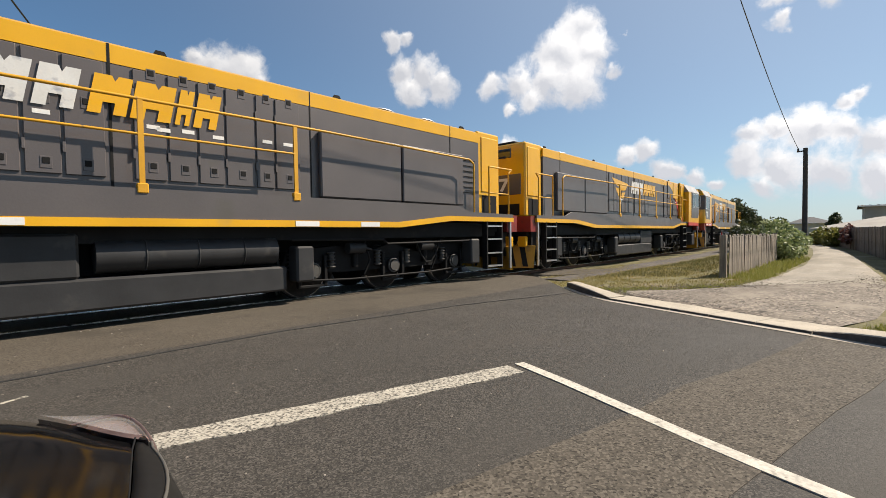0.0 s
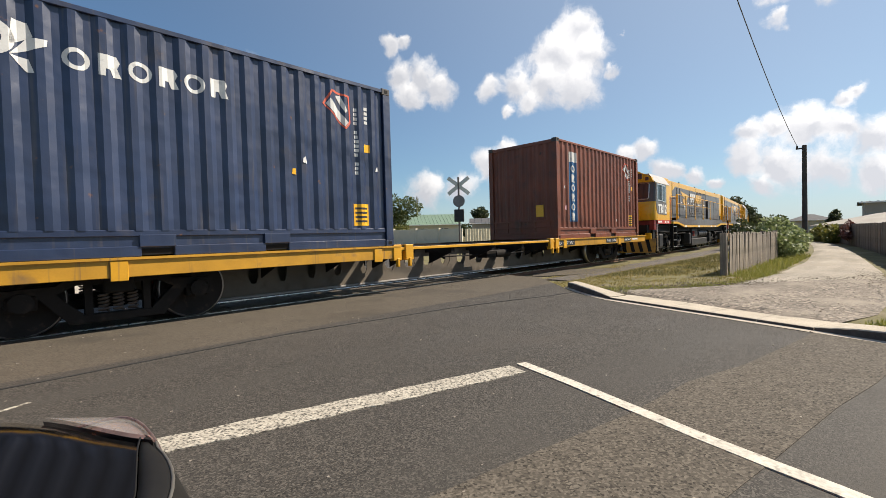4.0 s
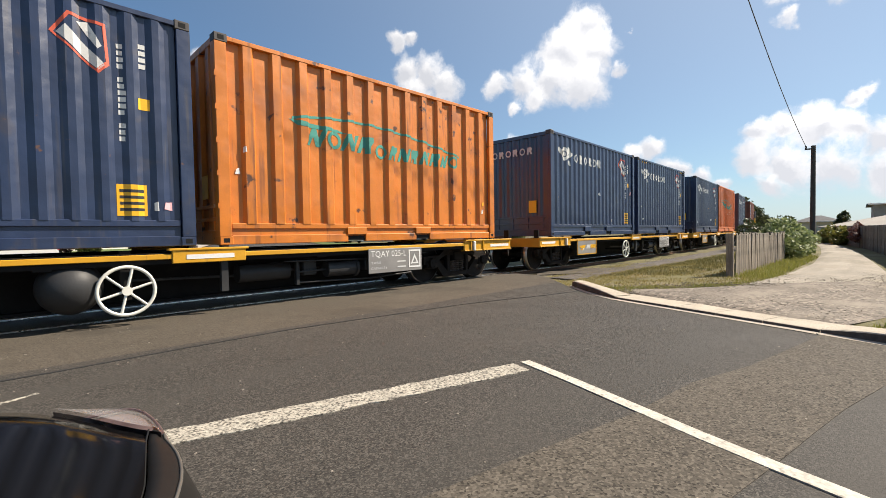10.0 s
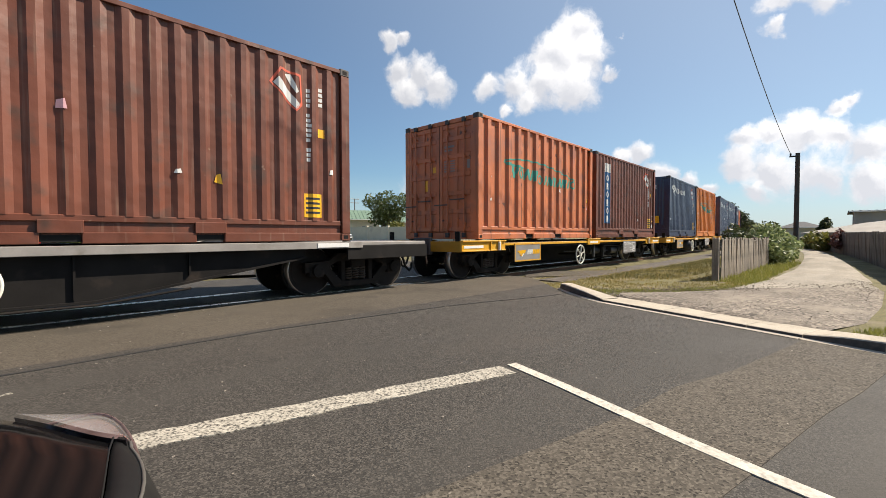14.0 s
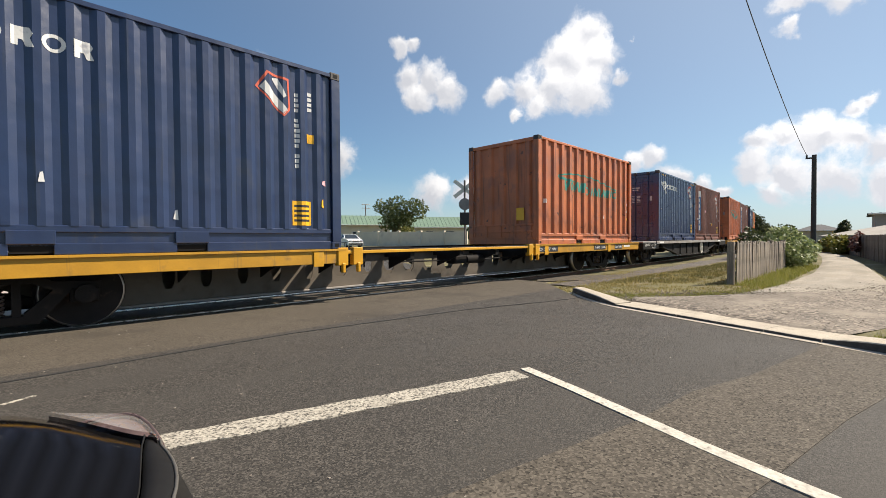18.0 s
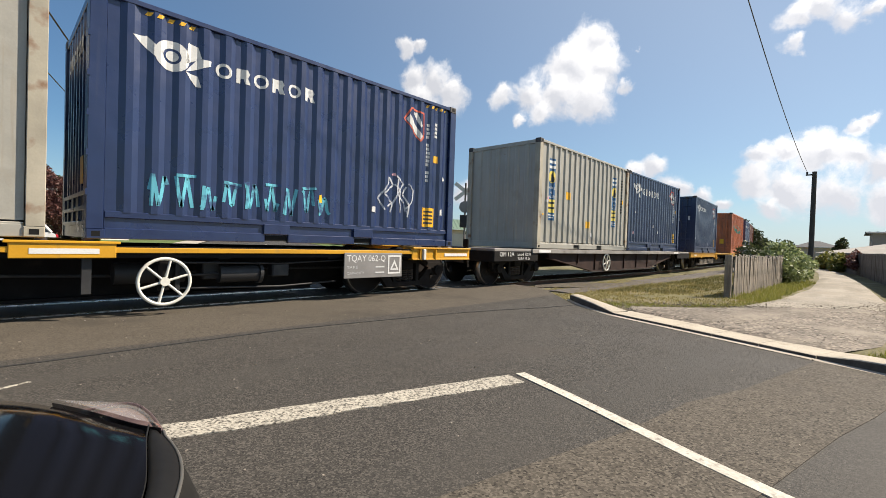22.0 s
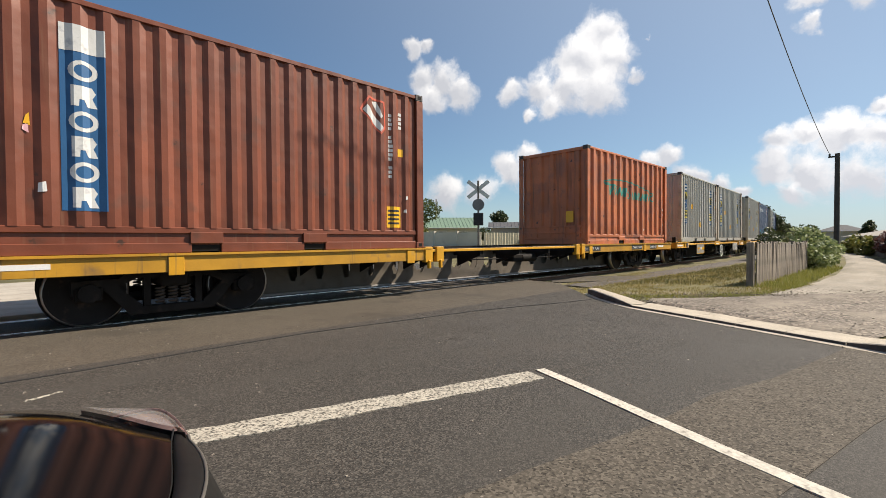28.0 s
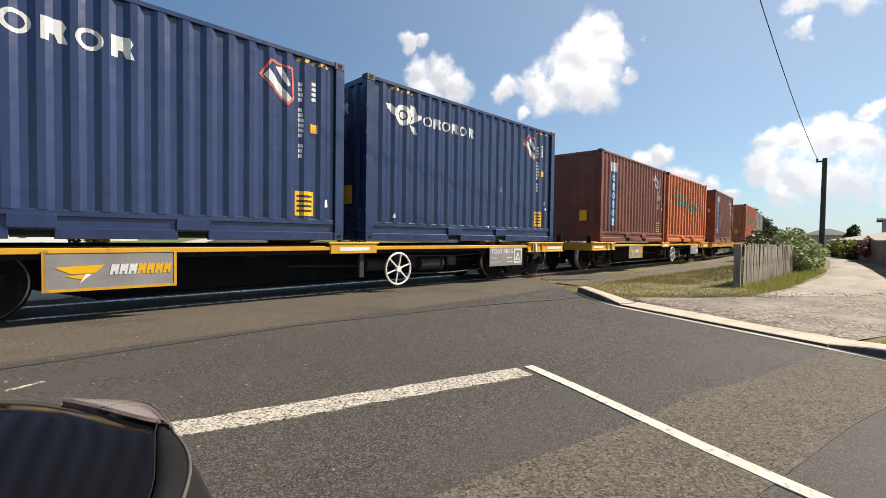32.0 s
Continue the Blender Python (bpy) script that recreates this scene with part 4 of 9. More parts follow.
for side in (-1, 1):
    off = side * (GAUGE / 2 + 0.035)
    for name, prof, mat in (("rail", RAIL, "rail"), ("rail_head", HEAD, "railhead")):
        sh = Shape()
        sh.sheet([[track(s) @ Vector((0, off + w, z)) for w, z in prof + prof[:1]] for s in stops])
        sh.s = [False] * len(sh.s)
        part(name, sh, mat, line)
sl = Shape().box(-0.115, 0.115, -1.0, 1.0, -0.27, -0.135, 0.012).mesh("sleeper")
s = 9.95
while s < 75:
    part("sleeper", sl, "sleeper", line, at=track(s))
    s += 0.66
rng = random.Random(31)
sh = Shape()
for i in range(5200):
    s, w = 9.8 + rng.random() ** 1.6 * 30, rng.choice((-1, 1)) * rng.uniform(0.1, 2.0)
    c = track(s) @ Vector((0, w, -0.125 if abs(w) < 1.4 else -0.14 - 0.12 * (abs(w) - 1.4)))
    r = rng.uniform(0.014, 0.034)
    a = rng.uniform(0, 6.28)
    ring = [c + Vector((math.cos(a + k * 2.1) * r, math.sin(a + k * 2.1) * r * 0.8, rng.uniform(-0.3, 0.3) * r)) for k in range(3)]
    sh.add(ring + [c + Vector((0, 0, r * 1.1))], [(0, 1, 3), (1, 2, 3), (2, 0, 3)])
tagged(part("ballast_stone", sh, "stone"), "loose ballast stones between the sleepers", "ballast", kind="stuff")

# ---- shipping containers ----
LONG, WIDE, TALL = 6.058, 2.438, 2.896
# corrugations: pitch, proud flat, slope, depth, height of the deep bottom rail
FOLDS = {"fine": (0.278, 0.072, 0.068, 0.036, 0.30), "broad": (0.43, 0.125, 0.042, 0.058, 0.27), "flat": (0.318, 0.075, 0.03, 0.036, 0.16)}
made = {}


def folds(kind, span):
    """The wavy line of a wall panel over a span about 0: points of place and depth behind the proud face."""
    pitch, flat, slope, deep, _ = FOLDS[kind]
    n = int(span / pitch)
    x = -n * pitch / 2
    pts = [(-span / 2, deep)]
    for i in range(n):
        a = x + i * pitch + (pitch - flat) / 2 - slope
        pts += [(a, deep), (a + slope, 0.0), (a + slope + flat, 0.0), (a + 2 * slope + flat, deep)]
    return pts + [(span / 2, deep)]


def fold_depth(kind, span, x):
    pts = folds(kind, span)
    for (a, p), (b, q) in zip(pts[:-1], pts[1:]):
        if a <= x <= b:
            return p + (q - p) * (x - a) / (b - a) if b > a else p
    return pts[0][1]


def drape(kind, flat_shape, name):
    """Lays flat artwork (x, 0, z) of a side onto the folds of the wall, cut along them."""
    bm = bmesh.new()
    vs = [bm.verts.new(p) for p in flat_shape.v]
    for f in flat_shape.f:
        try:
            bm.faces.new([vs[i] for i in f])
        except ValueError:
            pass
    lo, hi = min(p[0] for p in flat_shape.v), max(p[0] for p in flat_shape.v)
    for x, _ in folds(kind, 5.72)[1:-1]:
        if lo < x < hi:
            bmesh.ops.bisect_plane(bm, geom=bm.verts[:] + bm.edges[:] + bm.faces[:], plane_co=(x, 0, 0), plane_no=(1, 0, 0))
    for v in bm.verts:
        v.co.y = -1.205 + fold_depth(kind, 5.72, v.co.x) - 0.004
    bmesh.ops.recalc_face_normals(bm, faces=bm.faces[:])
    me = bpy.data.meshes.new(name)
    bm.to_mesh(me)
    bm.free()
    return me


def card(x0, x1, z0, z1, lean=0.0):
    """A flat upright patch of artwork."""
    return [(x0, 0, z0), (x1, 0, z0), (x1 + lean, 0, z1), (x0 + lean, 0, z1)]


def disc(cx, cz, rx, rz, n=20, hole=0.0):
    out, fs = [], []
    for i in range(n):
        a = 2 * math.pi * i / n
        out.append((cx + rx * math.cos(a), 0, cz + rz * math.sin(a)))
    if not hole:
        return out, [tuple(range(n))]
    for i in range(n):
        a = 2 * math.pi * i / n
        out.append((cx + rx * hole * math.cos(a), 0, cz + rz * hole * math.sin(a)))
    return out, [(i, (i + 1) % n, n + (i + 1) % n, n + i) for i in range(n)]


def blocks(x, z, w, h, n, gap, lean=0.0, rings=(), down=False):
    """A row of plain letter-sized shapes, ring-like or notched, one mesh each, where a maker's name stands."""
    out = []
    for i in range(n):
        sh = Shape()
        xx, zz = (x, z - i * (h + gap)) if down else (x + i * (w + gap), z)
        if i in rings:
            vs, fs = disc(xx + w / 2 + lean / 2, zz + h / 2, w / 2, h / 2, 18, 0.62)
            sh.add(vs, fs)
        else:
            pts = [(0.08, 0), (0.34, 0), (0.36, 0.34), (0.52, 0.34), (0.64, 0), (0.96, 0), (0.8, 0.45), (0.92, 0.72), (0.78, 1), (0.08, 1)]
            pts = pts if i % 2 else [(0.05, 0), (0.28, 0), (0.3, 0.55), (0.68, 0), (0.94, 0), (0.94, 1), (0.7, 1), (0.68, 0.48), (0.3, 1), (0.05, 1)]
            sh.add([(xx + a * w + lean * b, 0, zz + b * h) for a, b in pts], [tuple(range(len(pts)))])
        out.append(sh)
    return out


def art(key, kind):
    """Artwork for a side, built once for each kind of wall: (part name, material, mesh)."""
    if (key, kind) in made:
        return made[key, kind]
    out = []

    def put(name, mat, sh):
        out.append((name, mat, drape(kind, sh, name)))

    if key in ("name", "name_large"):
        big = key == "name_large"
        sh = Shape()
        vs, fs = disc(-2.2, 2.33, 0.2, 0.19, 24, 0.5)
        sh.add(vs, fs)
        vs, fs = disc(-2.2, 2.33, 0.07, 0.065, 12)
        sh.add(vs, fs)
        sh.add([(-2.62, 0, 2.46), (-2.47, 0, 2.49), (-2.34, 0, 2.37), (-2.37, 0, 2.25)], [(0, 1, 2, 3)])
        sh.add([(-2.05, 0, 2.28), (-1.86, 0, 2.4), (-1.9, 0, 2.54), (-2.02, 0, 2.56)], [(0, 1, 2, 3)])
        sh.add([(-2.05, 0, 2.18), (-1.88, 0, 2.26), (-1.75, 0, 2.33), (-1.74, 0, 2.4), (-1.9, 0, 2.39)], [(0, 1, 2, 3, 4)])
        sh.add([(-2.05, 0, 2.18), (-1.9, 0, 2.16), (-1.86, 0, 2.02), (-1.92, 0, 2.02)], [(0, 1, 2, 3)])
        put("logo", "white_faded", sh)
        for sh in blocks(-1.63, 2.14, 0.255, 0.25, 6, 0.05, 0, (0, 2, 4)) if big else blocks(-1.68, 2.22, 0.205, 0.2, 6, 0.05, 0, (0, 2, 4)):
            put("name_block", "white_faded", sh)
    elif key == "diamond":
        sh = Shape()
        ring = [(1.64, 2.4), (1.8, 2.65), (2.14, 2.6), (2.17, 2.14), (2.06, 2.02)]
        inner = [(1.92 + (x - 1.92) * 0.86, 2.37 + (z - 2.37) * 0.86) for x, z in ring]
        n = len(ring)
        sh.add([(x, 0, z) for x, z in ring + inner], [(i, (i + 1) % n, n + (i + 1) % n, n + i) for i in range(n)])
        put("badge_rim", "logo_red", sh)
        sh = Shape()
        sh.add([(1.7, 0, 2.4), (1.78, 0, 2.5), (2.13, 0, 2.13), (2.06, 0, 2.06)], [(0, 1, 2, 3)])
        sh.add([(1.88, 0, 2.56), (1.98, 0, 2.58), (2.1, 0, 2.34), (2.06, 0, 2.3)], [(0, 1, 2, 3)])
        put("badge", "white_faded", sh)
    elif key == "codes":
        sh = Shape()
        r = random.Random(4)
        z = 2.42
        for i in range(15):
            if i not in (4, 11):
                w = r.uniform(0.05, 0.08)
                sh.add(card(2.24, 2.24 + w, z - 0.055, z), [(0, 1, 2, 3)])
            z -= 0.078
        for i in range(4):
            sh.add(card(2.46, 2.53, 2.42 - i * 0.08, 2.475 - i * 0.08), [(0, 1, 2, 3)])
        put("container_code", "white_faded", sh)
    elif key == "caution":
        sh = Shape()
        sh.add(card(2.19, 2.5, 0.38, 0.76), [(0, 1, 2, 3)])
        put("caution_label", "sticker", sh)
        sh = Shape()
        for i in range(4):
            sh.add([(x, -0.002, z) for x, _, z in card(2.22, 2.47, 0.44 + i * 0.075, 0.475 + i * 0.075)], [(0, 1, 2, 3)])
        me = drape(kind, sh, "caution_print")
        for v in me.vertices:
            v.co.y -= 0.002
        out.append(("caution_print", "ink", me))
        sh = Shape()
        sh.add(card(2.44, 2.56, 1.68, 1.82), [(0, 1, 2, 3)])
        put("small_label", "sticker", sh)
    elif key == "stripes":
        sh = Shape()
        for x0 in (-2.5, 2.2):
            for i in range(5):
                sh.add(card(x0 + i * 0.12, x0 + i * 0.12 + 0.06, 2.74, 2.79, 0.03), [(0, 1, 2, 3)])
        put("hazard_stripe", "sticker", sh)
    elif key == "teal":
        for sh in blocks(-1.7, 1.54, 0.29, 0.29, 4, 0.03, 0.12, (1,)) + blocks(-0.36, 1.48, 0.235, 0.26, 8, 0.035, 0.09, (0, 7)):
            put("name_block", "teal", sh)
        sh = Shape()
        sh.add([(-1.95, 0, 1.92), (-1.1, 0, 1.87), (-0.9, 0, 1.82), (-1.8, 0, 1.83)], [(0, 1, 2, 3)])
        bow = []
        for i in range(19):
            t = i / 18
            x = -1.9 + 3.8 * t
            bow.append((x, 1.92 + 0.14 * math.sin(math.pi * t ** 0.8) - 0.2 * t * t))
        for (a, p), (b, q) in zip(bow[:-1], bow[1:]):
            sh.add([(a, 0, p), (b, 0, q), (b, 0, q + 0.04), (a, 0, p + 0.04)], [(0, 1, 2, 3)])
        put("name_mark", "teal", sh)
    elif key == "strip":
        sh = Shape()
        sh.add(card(-2.24, -1.83, 0.5, 2.58), [(0, 1, 2, 3)])
        put("name_strip", "sign_blue", sh)
        for sh in blocks(-2.17, 1.96, 0.27, 0.23, 6, 0.055, 0, (0, 2, 4), True):
            lift(out, kind, sh, "name_block", "white_faded", 0.003)
        sh = Shape()
        sh.add(card(-2.24, -1.83, 2.28, 2.58), [(0, 1, 2, 3)])
        me = drape(kind, sh, "name_mark")
        for v in me.vertices:
            v.co.y -= 0.003
        out.append(("name_mark", "white_faded", me))
    elif key == "hire":
        for x in (-2.5, 1.67):
            sh = Shape()
            sh.add(card(x, x + 0.35, 0.77, 2.45), [(0, 1, 2, 3)])
            put("hire_panel", "sign_blue", sh)
            lift(out, kind, Shape().add(card(x + 0.01, x + 0.34, 0.98, 1.34), [(0, 1, 2, 3)]), "hire_colour", "sign_yellow", 0.002)
            lift(out, kind, Shape().add(*disc(x + 0.175, 1.95, 0.155, 0.17)), "hire_colour", "sign_yellow", 0.002)
            for text, z, w in (("HIRE", 1.62, 0.24), ("&", 1.5, 0.07), ("SALES", 1.38, 0.29)):
                vs, fs = words(text, 0.1, w)
                lift(out, kind, Shape().add([(p[0] + x + 0.175 - w / 2, 0, p[2] + z) for p in vs], fs), "hire_lettering", "white", 0.002)
            for z, w in ((2.32, 0.29), (2.18, 0.26), (0.9, 0.28), (0.83, 0.18)):
                lift(out, kind, Shape().add(card(x + 0.175 - w / 2, x + 0.175 + w / 2, z, z + (0.075 if z > 2 else 0.03)), [(0, 1, 2, 3)]), "hire_bar", "white", 0.002)
            lift(out, kind, Shape().add([(x + 0.1, 0, 1.8), (x + 0.26, 0, 1.82), (x + 0.28, 0, 1.9), (x + 0.22, 0, 1.98), (x + 0.21, 0, 2.06), (x + 0.15, 0, 2.02), (x + 0.14, 0, 1.9)], [(0, 1, 2, 3, 4, 5, 6)]), "hire_print", "ink", 0.004)
            for z in (1.22, 1.08):
                lift(out, kind, Shape().add(card(x + 0.05, x + 0.3, z, z + 0.055), [(0, 1, 2, 3)]), "hire_print", "ink", 0.004)
    elif key == "grey_labels":
        sh = Shape()
        sh.add(card(-1.48, -1.28, 1.42, 1.63), [(0, 1, 2, 3)])
        sh.add(card(-0.19, 0.02, 0.65, 0.86), [(0, 1, 2, 3)])
        sh.add(card(2.5, 2.58, 1.6, 1.74), [(0, 1, 2, 3)])
        put("small_label", "sticker", sh)
        sh = Shape()
        r = random.Random(9)
        for i in range(12):
            sh.add(card(2.44, 2.5, 2.38 - i * 0.1, 2.44 - i * 0.1), [(0, 1, 2, 3)])
        put("container_code", "ink", sh)
    elif key == "graffiti":
        r = random.Random(3)

        def stroke(pts, wide, mat, by):
            sh = Shape()
            for (x0, z0), (x1, z1) in zip(pts[:-1], pts[1:]):
                d = Vector((x1 - x0, z1 - z0)).normalized() * wide
                sh.add([(x0 - d.y, 0, z0 + d.x), (x0 + d.y, 0, z0 - d.x), (x1 + d.y, 0, z1 - d.x), (x1 - d.y, 0, z1 + d.x)], [(0, 1, 2, 3)])
            lift(out, kind, sh, "spray_stroke", mat, by)

        for i in range(9):
            x, z, hh = -2.42 + i * 0.29, 0.44 + r.uniform(-0.03, 0.03), r.uniform(0.32, 0.46)
            wave = [(x + 0.2 * k / 6, z + hh * (0.5 + 0.5 * math.sin(k * 1.5 + i * 1.9))) for k in range(7)]
            stroke(wave, 0.022, "spray", 0.001 + 0.0007 * (i % 3))
            stroke([(x, z + hh), (x + 0.24, z + hh + r.uniform(-0.04, 0.04))] if i % 2 else [(x + 0.02, z), (x + 0.04, z + hh)], 0.02, "spray", 0.0035)
        for i in range(7):
            x, z = 1.2 + 0.1 * i, 0.55 + r.uniform(0, 0.15)
            zig = [(x + r.uniform(-0.12, 0.14), z + 0.6 * k / 4 + r.uniform(-0.05, 0.05)) for k in range(5)]
            stroke(zig, 0.016, "spray_white", 0.001 + 0.0007 * i)
    elif key.startswith("scraps"):
        r = random.Random(int(key[6:]))
        for mat, n in (("white", 3), ("sticker_pink", 1), ("sticker", 1)):
            for i in range(n):
                sh = Shape()
                x, z = r.choice((r.uniform(-2.8, -2.4), r.uniform(-1, 1.4), r.uniform(2.55, 2.7))), r.uniform(0.4, 1.5)
                w, h = r.uniform(0.04, 0.1), r.uniform(0.05, 0.13)
                sh.add([(x, 0, z), (x + w, 0, z + r.uniform(-0.03, 0.02)), (x + w * r.uniform(0.7, 1), 0, z + h), (x + r.uniform(0, 0.03), 0, z + h * r.uniform(0.7, 1))], [(0, 1, 2, 3)])
                lift(out, kind, sh, "torn_label", mat, 0.006)
    made[key, kind] = out
    return out


def lift(out, kind, sh, name, mat, by):
    me = drape(kind, sh, name)
    for v in me.vertices:
        v.co.y -= by
    out.append((name, mat, me))


def box_meshes(kind):
    """The shared meshes of a kind of container."""
    if ("box", kind) in made:
        return made["box", kind]
    pitch, flat, slope, deep, sill = FOLDS[kind]
    g = {}
    h, w = LONG / 2, WIDE / 2
    sh = Shape()
    sh.box(-h, -h + 0.16, -w, -w + 0.07, 0.115, TALL - 0.118, 0.006)
    sh.box(-h, -h + 0.05, -w + 0.07, -w + 0.15, 0.115, TALL - 0.118)
    g["post"] = sh.mesh("corner_post")
    sh = Shape()
    for z in (0.5, 0.95, 1.4, 1.85, 2.3):
        sh.box(-h - 0.012, -h + 0.02, -w - 0.008, -w + 0.03, z, z + 0.07)
    g["lugs"] = sh.mesh("hinge")
    sh = Shape()
    sh.box(0, 0.178, 0, 0.162, 0, 0.118, 0.01)
    g["casting"] = sh.mesh("corner_casting")
    sh = Shape()
    sh.prism([(0.05, 0.03), (0.13, 0.03), (0.13, 0.09), (0.05, 0.09)], "y", -0.002, 0.004)
    g["hole"] = sh.mesh("casting_hole")
    sh = Shape()
    sh.box(-h + 0.17, h - 0.17, -w + 0.008, -w + 0.07, TALL - 0.085, TALL - 0.022, 0.006)
    g["top"] = sh.mesh("top_rail")
    sh = Shape()
    bits = []
    a = h - 0.17
    pk = (-0.96, -0.6), (0.6, 0.96)
    if kind != "flat":
        sh.box(-a, a, -w + 0.022, -w + 0.09, sill - 0.05, sill + 0.03, 0.008)
        bits.append(("rail_web", Shape().box(-a, a, -w + 0.05, -w + 0.09, 0.1, sill - 0.05)))
        edges = [-a, pk[0][0], pk[0][1], pk[1][0], pk[1][1], a]
        for i in (0, 2, 4):
            bits.append(("rail_foot", Shape().box(edges[i], edges[i + 1], -w + 0.02, -w + 0.1, 0.0, 0.13, 0.008)))
        for i in (1, 3):
            bits.append(("pocket_plate", Shape().box(edges[i] - 0.02, edges[i + 1] + 0.02, -w + 0.004, -w + 0.09, 0.12, sill - 0.03, 0.006)))
    else:
        edges = [-a, pk[0][0], pk[0][1], pk[1][0], pk[1][1], a]
        for i in (0, 2, 4):
            bits.append(("rail_foot", Shape().box(edges[i], edges[i + 1], -w + 0.02, -w + 0.1, 0.0, 0.14, 0.008)))
        sh.box(-a, a, -w + 0.024, -w + 0.09, 0.115, sill, 0.006)
    g["bits"] = [(name, q.mesh(name)) for name, q in bits]
    g["sill"] = sh.mesh("bottom_rail")
    sh = Shape()
    sh.box(-0.175, 0.175, -w + 0.05, -w + 0.2, 0.02, 0.12)
    g["pocket"] = sh.mesh("fork_pocket")
    pts = folds(kind, 5.72)
    sh = Shape()
    sh.sheet([[(x, -1.205 + d, sill + 0.02) for x, d in pts], [(x, -1.205 + d, TALL - 0.07) for x, d in pts]])
    sh.s = [False] * len(sh.s)
    g["wall"] = sh.mesh("side_wall")
    pts = folds(kind, 2.16)
    sh = Shape()
    low = 0.55 if kind != "flat" else 0.15
    sh.sheet([[(-h + 0.02 + d, -x, low) for x, d in pts], [(-h + 0.02 + d, -x, TALL - 0.1) for x, d in pts]])
    sh.s = [False] * len(sh.s)
    g["end"] = sh.mesh("end_wall")
    sh = Shape()
    sh.box(-h + 0.012, -h + 0.08, -w + 0.15, w - 0.15, TALL - 0.13, TALL - 0.03, 0.006)
    g["header"] = sh.mesh("end_header")
    sh = Shape()
    sh.box(-h + 0.012, -h + 0.08, -w + 0.15, w - 0.15, 0.0, 0.16, 0.006)
    g["beam"] = sh.mesh("end_beam")
    sh = Shape()
    sh.box(-h + 0.03, -h + 0.07, -w + 0.14, w - 0.14, 0.16, 0.56)
    for y in (-0.95, -0.45, 0.05, 0.55, 1.0):
        sh.box(-h + 0.005, -h + 0.04, y - 0.03, y + 0.03, 0.16, 0.56, 0.005)
    for z in (0.18, 0.36, 0.54):
        sh.box(-h + 0.0, -h + 0.04, -w + 0.16, w - 0.16, z - 0.025, z + 0.025, 0.005)
    g["hatch"] = sh.mesh("discharge_hatch")
    sh = Shape()
    sh.box(-h + 0.05, h - 0.05, -w + 0.05, w - 0.05, TALL - 0.045, TALL - 0.022, 0.004)
    g["roof"] = sh.mesh("roof")
    sh = Shape()
    sh.box(-h + 0.1, h - 0.1, -w + 0.1, w - 0.1, 0.13, 0.16)
    g["floor"] = sh.mesh("floor")
    # a door leaf, its stiles and rails, and its gear
    sh = Shape()
    sh.box(-h + 0.034, -h + 0.06, -1.08, -0.008, 0.17, TALL - 0.14)
    g["leaf"] = sh.mesh("door")
    g["stile"] = [Shape().box(-h + 0.004, -h + 0.034, y0, y1, 0.17, TALL - 0.14, 0.008).mesh("door_stile") for y0, y1 in ((-1.08, -0.985), (-0.585, -0.515), (-0.1, -0.008))]
    g["door_rail"] = [Shape().box(-h + 0.007, -h + 0.034, -0.985, -0.1, z - 0.055, z + 0.055, 0.01).mesh("door_rail") for z in (0.235, 0.66, 1.1, 1.54, 1.98, 2.4, TALL - 0.2)]
    g["gasket"] = Shape().box(-h + 0.012, -h + 0.03, -0.008, 0.008, 0.17, TALL - 0.14).mesh("gasket")
    g["keeper"] = Shape().box(-h - 0.045, -h + 0.012, -0.055, 0.055, 0.04, 0.15, 0.01).mesh("cam_keeper")
    sh = Shape()
    sh.cyl((-h - 0.02, 0, 0.1), (-h - 0.02, 0, TALL - 0.08), 0.017, 8)
    for z in (0.35, 1.0, 1.9, 2.5):
        sh.box(-h - 0.04, -h + 0.01, -0.04, 0.04, z, z + 0.05)
    g["rod"] = sh.mesh("lock_rod")
    sh = Shape()
    sh.box(-h - 0.045, -h - 0.03, -0.02, 0.42, 0.93, 0.96, 0.004)
    g["handle"] = sh.mesh("handle")
    made["box", kind] = g
    return g


FLIP = pose(0, 0, 0, 0, 0, 180)


def fresh(me, mat):
    """The mesh with that material: a copy for each material, shared after that."""
    key = (me.name, mat)
    if key not in made:
        c = me.copy()
        c.materials.clear()
        c.materials.append(M[mat])
        made[key] = c
    return made[key]


